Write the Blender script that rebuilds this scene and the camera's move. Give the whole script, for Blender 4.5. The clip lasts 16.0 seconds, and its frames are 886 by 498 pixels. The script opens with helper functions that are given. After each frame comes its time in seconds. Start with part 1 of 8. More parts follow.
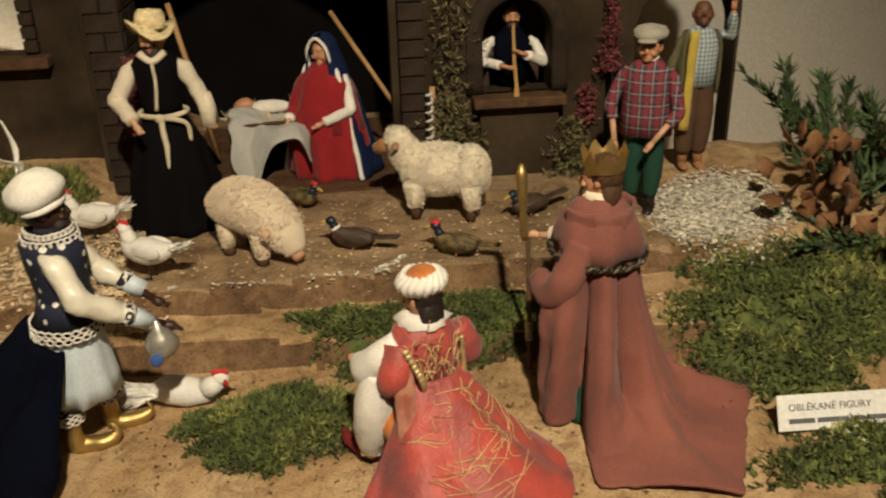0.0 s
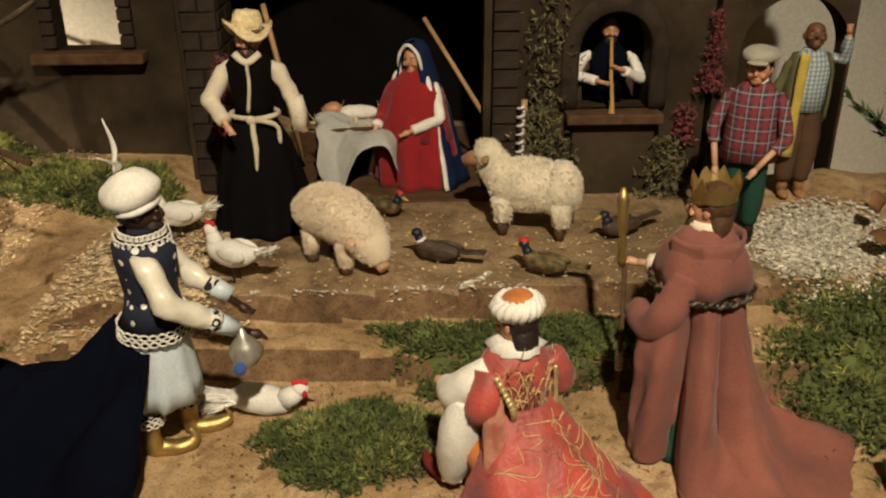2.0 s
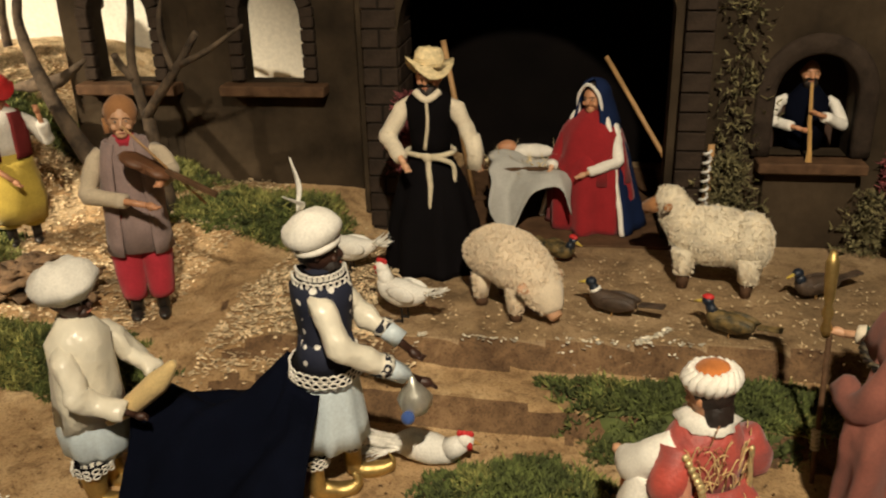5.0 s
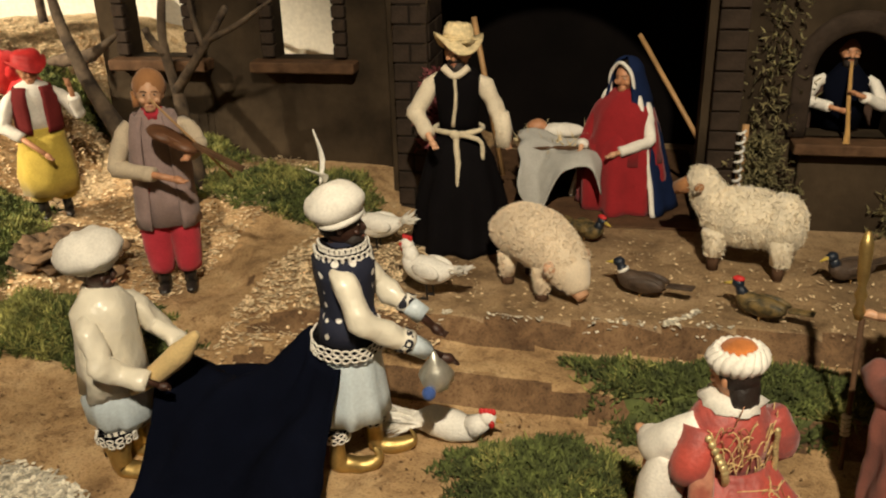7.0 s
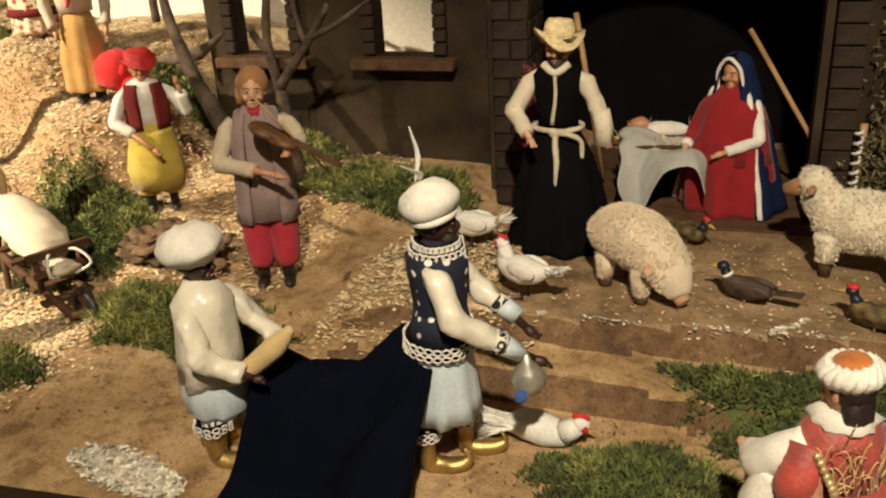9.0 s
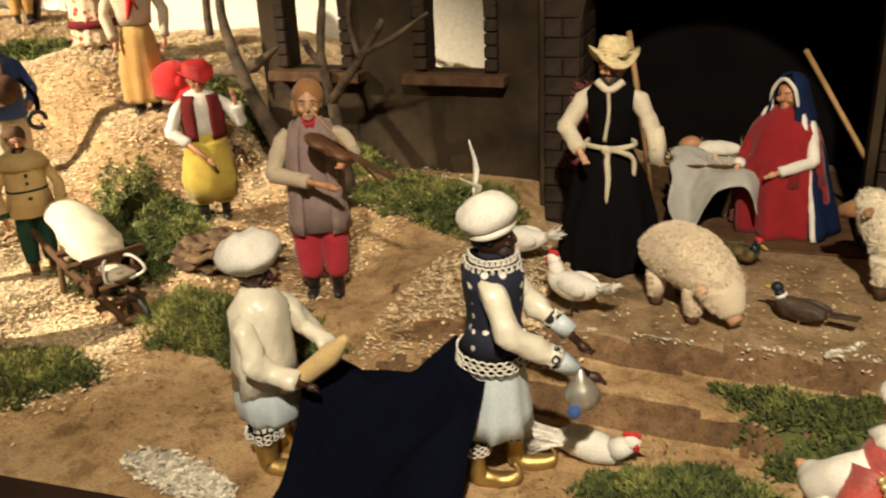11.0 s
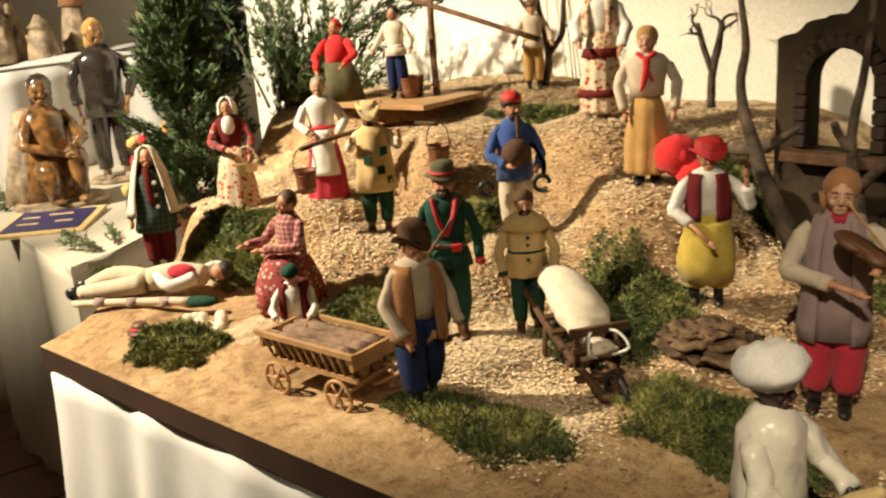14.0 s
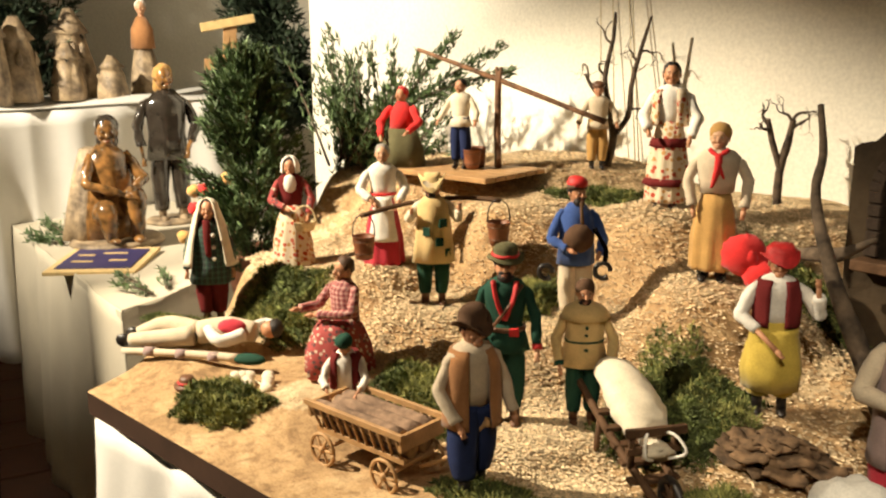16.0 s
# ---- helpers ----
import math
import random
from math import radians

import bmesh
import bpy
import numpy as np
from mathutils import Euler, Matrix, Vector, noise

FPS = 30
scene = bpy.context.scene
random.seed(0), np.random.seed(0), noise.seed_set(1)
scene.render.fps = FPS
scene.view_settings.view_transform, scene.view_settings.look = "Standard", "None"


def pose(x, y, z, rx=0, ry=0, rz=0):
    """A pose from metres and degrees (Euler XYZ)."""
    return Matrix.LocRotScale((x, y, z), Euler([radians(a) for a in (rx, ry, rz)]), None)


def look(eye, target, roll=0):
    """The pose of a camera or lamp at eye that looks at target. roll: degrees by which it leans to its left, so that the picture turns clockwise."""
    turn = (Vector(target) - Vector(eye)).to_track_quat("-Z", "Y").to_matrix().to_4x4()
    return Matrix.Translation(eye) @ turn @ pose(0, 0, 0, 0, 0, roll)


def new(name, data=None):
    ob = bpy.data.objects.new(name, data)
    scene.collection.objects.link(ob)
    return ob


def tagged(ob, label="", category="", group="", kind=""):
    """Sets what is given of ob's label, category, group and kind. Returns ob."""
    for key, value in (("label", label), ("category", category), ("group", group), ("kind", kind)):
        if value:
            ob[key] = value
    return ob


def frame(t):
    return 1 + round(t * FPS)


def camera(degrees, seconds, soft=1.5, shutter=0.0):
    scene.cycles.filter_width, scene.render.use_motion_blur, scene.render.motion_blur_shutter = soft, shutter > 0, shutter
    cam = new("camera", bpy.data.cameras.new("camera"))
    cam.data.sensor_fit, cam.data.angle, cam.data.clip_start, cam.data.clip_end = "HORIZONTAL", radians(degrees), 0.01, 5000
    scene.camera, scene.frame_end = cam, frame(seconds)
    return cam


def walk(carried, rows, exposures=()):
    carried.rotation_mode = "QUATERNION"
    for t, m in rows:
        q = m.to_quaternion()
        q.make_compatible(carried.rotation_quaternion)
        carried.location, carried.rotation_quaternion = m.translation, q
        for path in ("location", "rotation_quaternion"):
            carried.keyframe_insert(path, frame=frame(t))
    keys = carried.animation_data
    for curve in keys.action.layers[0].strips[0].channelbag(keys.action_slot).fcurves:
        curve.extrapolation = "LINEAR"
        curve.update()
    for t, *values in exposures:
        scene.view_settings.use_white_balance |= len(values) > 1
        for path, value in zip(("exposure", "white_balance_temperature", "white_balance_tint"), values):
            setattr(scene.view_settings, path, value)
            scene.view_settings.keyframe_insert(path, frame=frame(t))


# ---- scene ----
cam = camera(53.1, 16.0, 2.1, 0.5)
EXPOSURES = [(0, 0.0), (4.5, 0.0), (7, 0.05), (8.5, 0.1), (11, 0.25), (12, 0.4), (12.7, 0.2), (13.5, -0.25), (14, -0.28), (14.6, -0.2), (15.5, -0.1), (16, -0.15)]
PATH = [
    (0, (0.119, 0.2, 1.39), (-0.064, 2.004, 0.544), -1.7),
    (0.5, (0.103, 0.208, 1.391), (-0.133, 1.999, 0.533), -0.5),
    (1, (0.099, 0.223, 1.386), (-0.17, 2.007, 0.524), -0.5),
    (1.5, (0.085, 0.225, 1.39), (-0.191, 2.016, 0.543), 0.4),
    (2, (0.082, 0.232, 1.391), (-0.24, 2.021, 0.557), -0.3),
    (2.5, (0.083, 0.244, 1.385), (-0.27, 2.025, 0.547), -1.0),
    (3, (0.081, 0.254, 1.384), (-0.296, 2.031, 0.547), -1.1),
    (3.5, (0.082, 0.269, 1.384), (-0.33, 2.039, 0.55), -1.7),
    (4, (0.072, 0.274, 1.388), (-0.417, 2.042, 0.592), -1.9),
    (4.5, (0.041, 0.27, 1.396), (-0.55, 2.019, 0.627), -1.5),
    (7, (0.049, 0.278, 1.382), (-0.671, 1.964, 0.582), -1.5),
    (7.5, (0.044, 0.282, 1.383), (-0.69, 1.959, 0.577), -1.6),
    (8, (0.052, 0.29, 1.378), (-0.758, 1.93, 0.568), -2.3),
    (8.5, (0.049, 0.293, 1.378), (-0.834, 1.897, 0.573), -2.9),
    (11, (0.031, 0.276, 1.376), (-0.96, 1.84, 0.62), -2.7),
    (11.5, (0.010, 0.278, 1.40), (-1.176, 1.716, 0.676), -4.5),
    (12, (-0.016, 0.28, 1.379), (-1.331, 1.641, 0.733), -3.8),
    (12.5, (-0.035, 0.282, 1.375), (-1.505, 1.492, 0.761), -4.6),
    (13, (-0.048, 0.281, 1.372), (-1.649, 1.346, 0.821), -5.3),
    (13.5, (-0.057, 0.288, 1.376), (-1.727, 1.254, 0.848), -5.6),
    (14, (-0.082, 0.281, 1.388), (-1.765, 1.196, 0.817), -4.4),
    (14.5, (-0.102, 0.288, 1.394), (-1.848, 1.096, 0.846), -3.9),
    (15, (-0.107, 0.282, 1.413), (-1.875, 1.062, 0.898), -2.9),
    (15.5, (-0.104, 0.262, 1.428), (-1.878, 1.084, 1.006), -1.9),
    (16, (-0.118, 0.261, 1.426), (-1.866, 1.123, 0.975), -0.4),
]
walk(cam, [(t, look(eye, target, roll)) for t, eye, target, roll in PATH], EXPOSURES)

# ---- light ----
world = bpy.data.worlds.new("room_dusk")
scene.world = world
world.use_nodes = True
world.node_tree.nodes["Background"].inputs[0].default_value = (1.0, 0.82, 0.6, 1)
world.node_tree.nodes["Background"].inputs[1].default_value = 0.06


def spot(name, eye, target, watts, cone, blend, colour, size):
    lamp = bpy.data.lights.new(name, "SPOT")
    lamp.energy, lamp.spot_size, lamp.spot_blend, lamp.color, lamp.shadow_soft_size = watts, radians(cone), blend, colour, size
    ob = new(name, lamp)
    ob.matrix_world = look(eye, target)
    return ob


spot("spotlight_west", (-2.25, -0.70, 2.55), (-1.88, 0.93, 0.93), 690, 47, 0.5, (1.0, 0.85, 0.62), 0.03)
spot("spotlight_east", (0.38, -0.35, 2.60), (0.0, 1.22, 0.92), 232, 70, 1.0, (1.0, 0.86, 0.64), 0.035)
# added fill lamp that brightens the side table, tier and west wall
spot("fill_spot_far", (-2.6, -1.3, 2.7), (-3.4, 1.05, 1.38), 980, 58, 0.8, (1.0, 0.87, 0.66), 0.05)

# ---- small tools ----
rng = np.random.default_rng(7)


def link_nodes(m):
    m.use_nodes = True
    t = m.node_tree
    return t, t.nodes, t.links, t.nodes["Principled BSDF"]


def mat(name, colour, rough=0.8, var=0.25, scale=30.0, bump=0.25, fine=400.0, metal=0.0, sheen=0.0, second=None, island=False, coat=0.0, lean=0.5, deep=0.002):
    """Colour varied at two scales, with fine relief. second: the other colour of large stains."""
    m = bpy.data.materials.new(name)
    t, nodes, links, bsdf = link_nodes(m)
    co = nodes.new("ShaderNodeTexCoord")
    n1, n2 = nodes.new("ShaderNodeTexNoise"), nodes.new("ShaderNodeTexNoise")
    n1.inputs["Scale"].default_value, n1.inputs["Detail"].default_value = scale, 5
    n2.inputs["Scale"].default_value, n2.inputs["Detail"].default_value = fine, 3
    for n in (n1, n2):
        links.new(co.outputs["Object"], n.inputs["Vector"])
    ramp = nodes.new("ShaderNodeValToRGB")
    low = [c * (1 - var) for c in (second or colour)]
    high = [min(1, c * (1 + var)) for c in colour]
    ramp.color_ramp.elements[0].color, ramp.color_ramp.elements[1].color = (*low, 1), (*high, 1)
    ramp.color_ramp.elements[0].position, ramp.color_ramp.elements[1].position = lean - 0.18, lean + 0.18
    links.new(n1.outputs["Fac"], ramp.inputs["Fac"])
    out = ramp.outputs["Color"]
    mix = nodes.new("ShaderNodeMix")
    mix.data_type, mix.blend_type = "RGBA", "MULTIPLY"
    mix.inputs[0].default_value = 0.35
    links.new(out, mix.inputs[6])
    links.new(n2.outputs["Fac"], mix.inputs[7])
    bright = nodes.new("ShaderNodeHueSaturation")
    bright.inputs["Value"].default_value = 1.2
    links.new(mix.outputs[2], bright.inputs["Color"])
    if island:
        geo, mul = nodes.new("ShaderNodeNewGeometry"), nodes.new("ShaderNodeMapRange")
        mul.inputs[3].default_value, mul.inputs[4].default_value = 0.6, 1.55
        links.new(geo.outputs["Random Per Island"], mul.inputs[0])
        links.new(mul.outputs[0], bright.inputs["Value"])
    links.new(bright.outputs["Color"], bsdf.inputs["Base Color"])
    bsdf.inputs["Roughness"].default_value, bsdf.inputs["Metallic"].default_value = rough, metal
    bsdf.inputs["Sheen Weight"].default_value = sheen
    bsdf.inputs["Coat Weight"].default_value = coat
    if bump:
        b = nodes.new("ShaderNodeBump")
        b.inputs["Strength"].default_value, b.inputs["Distance"].default_value = bump, deep
        links.new(n2.outputs["Fac"], b.inputs["Height"])
        links.new(b.outputs["Normal"], bsdf.inputs["Normal"])
    return m


def patterned(name, kind, base, marks, scale=60.0, rough=0.85, cut=0.3):
    """Printed or woven cloth: dots, flowers, plaid, rings or knit."""
    m = bpy.data.materials.new(name)
    t, nodes, links, bsdf = link_nodes(m)
    co = nodes.new("ShaderNodeTexCoord")
    mix = nodes.new("ShaderNodeMix")
    mix.data_type = "RGBA"
    mix.inputs[6].default_value = (*base, 1)
    mix.inputs[7].default_value = (*marks[0], 1)
    bsdf.inputs["Roughness"].default_value = rough
    if kind in ("dots", "rings", "flowers"):
        vor = nodes.new("ShaderNodeTexVoronoi")
        vor.inputs["Scale"].default_value = scale
        vor.inputs["Randomness"].default_value = 0.35 if kind == "dots" else 0.0 if kind == "rings" else 1.0
        links.new(co.outputs["Object"], vor.inputs["Vector"])
        test = nodes.new("ShaderNodeMath")
        if kind == "rings":
            test.operation = "COMPARE"
            test.inputs[1].default_value, test.inputs[2].default_value = cut, 0.12
        else:
            test.operation = "LESS_THAN"
            test.inputs[1].default_value = cut
        links.new(vor.outputs["Distance"], test.inputs[0])
        links.new(test.outputs[0], mix.inputs[0])
        if len(marks) > 1:
            ramp = nodes.new("ShaderNodeValToRGB")
            ramp.color_ramp.interpolation = "CONSTANT"
            ramp.color_ramp.elements[0].color = (*marks[0], 1)
            ramp.color_ramp.elements[1].color, ramp.color_ramp.elements[1].position = (*marks[1], 1), 0.5
            links.new(vor.outputs["Color"], ramp.inputs["Fac"])
            links.new(ramp.outputs["Color"], mix.inputs[7])
        links.new(mix.outputs[2], bsdf.inputs["Base Color"])
    else:
        last = mix.outputs[2]
        sep = nodes.new("ShaderNodeSeparateXYZ")
        links.new(co.outputs["Object"], sep.inputs[0])

        def band(axis, step, width, shift=0.0):
            a, b, c = (nodes.new("ShaderNodeMath") for _ in range(3))
            a.operation, b.operation, c.operation = "MULTIPLY_ADD", "FRACT", "LESS_THAN"
            a.inputs[1].default_value, a.inputs[2].default_value, c.inputs[1].default_value = step, 50 + shift, width
            links.new(sep.outputs[axis], a.inputs[0])
            links.new(a.outputs[0], b.inputs[0])
            links.new(b.outputs[0], c.inputs[0])
            return c.outputs[0]

        links.new(band(0, scale, cut), mix.inputs[0])
        for axis, step, width, shift, colour in ((2, scale, cut, 0.2, marks[0]), (0, scale, 0.1, 0.45, marks[-1]), (2, scale, 0.1, 0.6, marks[-1])):
            more = nodes.new("ShaderNodeMix")
            more.data_type = "RGBA"
            more.inputs[7].default_value = (*colour, 1)
            f = nodes.new("ShaderNodeMath")
            f.operation = "MULTIPLY"
            f.inputs[1].default_value = 0.7
            links.new(band(axis, step, width, shift), f.inputs[0])
            links.new(f.outputs[0], more.inputs[0])
            links.new(last, more.inputs[6])
            last = more.outputs[2]
        links.new(last, bsdf.inputs["Base Color"])
    nz, b = nodes.new("ShaderNodeTexNoise"), nodes.new("ShaderNodeBump")
    nz.inputs["Scale"].default_value = 500
    b.inputs["Strength"].default_value, b.inputs["Distance"].default_value = 0.3, 0.002
    links.new(co.outputs["Object"], nz.inputs["Vector"])
    links.new(nz.outputs["Fac"], b.inputs["Height"])
    links.new(b.outputs["Normal"], bsdf.inputs["Normal"])
    return m


class Shape:
    """Vertices and faces with a material each, gathered into one mesh."""

    def __init__(self):
        self.v, self.f, self.m, self.s, self.mats = [], [], [], [], []

    def slot(self, m):
        if m not in self.mats:
            self.mats.append(m)
        return self.mats.index(m)

    def add(self, verts, faces, m, smooth=True):
        k, n = self.slot(m), len(self.v)
        self.v.extend(tuple(float(c) for c in p) for p in verts)
        self.f.extend([tuple(n + i for i in f) for f in faces])
        self.m.extend([k] * len(faces))
        self.s.extend([smooth] * len(faces))
        return self

    def rings(self, rows, m, smooth=True, closed=True, cap=True):
        """Skin over rings of points of equal count."""
        n = len(rows[0])
        verts = [p for row in rows for p in row]
        faces = []
        for a in range(len(rows) - 1):
            for b in range(n if closed else n - 1):
                c = (b + 1) % n
                faces.append((a * n + b, a * n + c, (a + 1) * n + c, (a + 1) * n + b))
        if cap and closed:
            faces.append(tuple(range(n))[::-1])
            faces.append(tuple((len(rows) - 1) * n + i for i in range(n)))
        return self.add(verts, faces, m, smooth)

    def lathe(self, prof, m, c=(0, 0, 0), sq=(1, 1), n=22, fold=(0, 0.0), M=None, wob=0.0):
        """prof: radius and height from bottom to top. fold: how many folds, and how deep at the bottom."""
        rows, low, high = [], prof[0][1], prof[-1][1]
        ph = rng.uniform(0, 6)
        for r, z in prof:
            w = max(0.0, (high - z) / (high - low + 1e-9)) ** 0.8
            row = []
            for i in range(n):
                a = 2 * math.pi * i / n
                k = 1 + fold[1] * w * (math.sin(fold[0] * a + ph) + 0.5 * math.sin(round(fold[0] * 0.5 + 1.3) * a + 2 * ph)) + wob * rng.normal()
                p = Vector((c[0] + r * k * sq[0] * math.cos(a), c[1] + r * k * sq[1] * math.sin(a), c[2] + z))
                row.append(M @ p if M else p)
            rows.append(row)
        return self.rings(rows, m)

    def tube(self, pts, rad, m, n=9, steps=4, flat=1.0, wob=0.0):
        pts = [Vector(p) for p in pts]
        rad = list(rad) if hasattr(rad, "__len__") else [rad] * len(pts)
        if len(pts) > 2 and steps > 1:
            fine, fr = [], []
            for i in range(len(pts) - 1):
                p0, p1, p2, p3 = pts[max(i - 1, 0)], pts[i], pts[i + 1], pts[min(i + 2, len(pts) - 1)]
                for k in range(steps):
                    s = k / steps
                    fine.append(0.5 * (2 * p1 + (p2 - p0) * s + (2 * p0 - 5 * p1 + 4 * p2 - p3) * s * s + (3 * p1 - p0 - 3 * p2 + p3) * s**3))
                    fr.append(rad[i] * (1 - s) + rad[i + 1] * s)
            pts, rad = fine + [pts[-1]], fr + [rad[-1]]
        rows, side = [], None
        for i, p in enumerate(pts):
            d = (pts[min(i + 1, len(pts) - 1)] - pts[max(i - 1, 0)]).normalized()
            if side is None:
                side = d.cross(Vector((0, 0, 1)))
                side = side.normalized() if side.length > 0.05 else Vector((1, 0, 0))
            side = (side - d * side.dot(d)).normalized()
            up = side.cross(d)
            r = [rad[i] * (1 + wob * rng.normal()) for _ in range(n)]
            rows.append([p + side * (r[k] * math.cos(2 * math.pi * k / n)) + up * (r[k] * flat * math.sin(2 * math.pi * k / n)) for k in range(n)])
        return self.rings(rows, m)

    def ell(self, c, r, m, n=14, k=9, M=None, wob=0.0):
        rows = []
        for i in range(k + 1):
            a = -math.pi / 2 + math.pi * (0.04 + 0.92 * i / k)
            row = []
            for j in range(n):
                b, g = 2 * math.pi * j / n, 1 + wob * rng.normal()
                p = Vector((r[0] * g * math.cos(a) * math.cos(b), r[1] * g * math.cos(a) * math.sin(b), r[2] * g * math.sin(a)))
                row.append(Vector(c) + (M @ p if M else p))
            rows.append(row)
        return self.rings(rows, m)

    def box(self, c, s, m, M=None, bevel=0.12):
        """A box with worn edges: a chamfer on all four long sides and at both ends."""
        hx, hy, hz = (d / 2 for d in s)
        b = bevel * min(hx, hy, hz)
        rows = []
        for z, k in ((-hz, b), (-hz + b, 0), (hz - b, 0), (hz, b)):
            x, y = hx - k, hy - k
            ring = [(-x + b, -y, z), (x - b, -y, z), (x, -y + b, z), (x, y - b, z), (x - b, y, z), (-x + b, y, z), (-x, y - b, z), (-x, -y + b, z)]
            rows.append([Vector(c) + (M @ Vector(p) if M else Vector(p)) for p in ring])
        return self.rings(rows, m, smooth=False)

    def sheet(self, fn, nu, nv, m, thick=0.003):
        """Cloth with thickness over fn(u, v), u and v from 0 to 1."""
        g = np.array([[fn(i / nu, j / nv) for j in range(nv + 1)] for i in range(nu + 1)], float)
        nrm = np.cross(np.gradient(g, axis=0), np.gradient(g, axis=1))
        nrm /= np.linalg.norm(nrm, axis=2, keepdims=True) + 1e-9
        a, b = (g + nrm * thick / 2).reshape(-1, 3), (g - nrm * thick / 2).reshape(-1, 3)
        w, off, faces = nv + 1, len(a), []
        for i in range(nu):
            for j in range(nv):
                q = (i * w + j, (i + 1) * w + j, (i + 1) * w + j + 1, i * w + j + 1)
                faces += [q, tuple(off + k for k in q[::-1])]
        rim = [i * w for i in range(nu + 1)] + [nu * w + j for j in range(1, nv + 1)] + [i * w + nv for i in range(nu - 1, -1, -1)] + [j for j in range(nv - 1, 0, -1)]
        for p, q in zip(rim, rim[1:] + rim[:1]):
            faces.append((q, p, off + p, off + q))
        return self.add(np.concatenate([a, b]), faces, m)

    def make(self, name, matrix=None, parent=None):
        me = bpy.data.meshes.new(name)
        me.from_pydata(self.v, [], self.f)
        for m in self.mats:
            me.materials.append(m)
        me.polygons.foreach_set("material_index", self.m)
        me.polygons.foreach_set("use_smooth", self.s)
        me.update()
        ob = new(name, me)
        if matrix is not None:
            ob.matrix_world = matrix
        if parent is not None:
            ob.parent = parent
        return ob


def base(name, matrix, label, category, group=""):
    """An Empty at a thing's foot, under which its parts go."""
    ob = new(name)
    ob.empty_display_size = 0.03
    ob.matrix_world = matrix
    return tagged(ob, label, category, group)


# ---- materials ----
M_WALL = mat("white_plaster", (0.78, 0.74, 0.64), 0.9, 0.04, 3.0, 0.15, 120)
M_EDGE = mat("board_edge", (0.055, 0.028, 0.017), 0.6, 0.2, 12.0, 0.15, 200)
M_CHIP = mat("wood_shavings", (0.82, 0.64, 0.40), 0.85, 0.12, 60, 0.0, 300, island=True)
M_WHITECHIP = mat("white_gravel", (0.80, 0.74, 0.60), 0.85, 0.12, 60, 0.0, 300, island=True)
M_MOSS = mat("moss", (0.115, 0.14, 0.036), 0.9, 0.35, 40, 0.0, 300, island=True, second=(0.065, 0.085, 0.022))
M_MOSSDRY = mat("dry_moss", (0.30, 0.29, 0.085), 0.9, 0.3, 40, 0.0, 300, island=True, second=(0.17, 0.195, 0.05))
# needles with the shade behind the tier put into their colour
M_FIRSHADE = mat("shaded_fir_needles", (0.022, 0.04, 0.018), 0.7, 0.3, 30, 0.0, 300, island=True)
M_FIR = mat("fir_needles", (0.07, 0.115, 0.038), 0.7, 0.3, 30, 0.0, 300, island=True)
M_BUILD = mat("brown_house_paint", (0.050, 0.035, 0.021), 0.9, 0.25, 9.0, 0.6, 90, second=(0.026, 0.018, 0.011))
# near-black base colour that carries the shade of the stable's inside
M_INSIDE = mat("shaded_inside_black", (0.004, 0.0028, 0.0025), 0.95, 0.3, 12, 0.3, 90)
M_BRICK = mat("dark_brick", (0.036, 0.025, 0.018), 0.85, 0.3, 40.0, 0.6, 200)
M_JOINT = mat("mortar", (0.016, 0.012, 0.009), 0.95, 0.2, 40.0, 0.4, 200)
M_CLOTH = mat("white_tablecloth", (0.72, 0.70, 0.66), 0.9, 0.05, 6.0, 0.3, 500, sheen=0.1)
M_LINEN = mat("linen_tablecloth", (0.50, 0.45, 0.35), 0.92, 0.08, 6.0, 0.4, 500, sheen=0.1)
M_TILE = mat("terracotta_tile", (0.10, 0.04, 0.022), 0.5, 0.2, 6.0, 0.2, 100)
M_BARK = mat("bark", (0.095, 0.065, 0.042), 0.95, 0.35, 45.0, 1.0, 150, second=(0.04, 0.027, 0.018))
M_WOOD = mat("light_wood", (0.42, 0.24, 0.10), 0.6, 0.2, 30.0, 0.2, 200)
M_DKWOOD = mat("dark_wood", (0.10, 0.055, 0.03), 0.7, 0.3, 40.0, 0.4, 200)
for m in (M_BUILD, M_INSIDE, M_BRICK, M_JOINT, M_DKWOOD):
    m.node_tree.nodes["Principled BSDF"].inputs["Specular IOR Level"].default_value = 0.12
M_CEIL = mat("ceiling_paint", (0.6, 0.56, 0.5), 0.9, 0.05, 3.0, 0.1, 100)



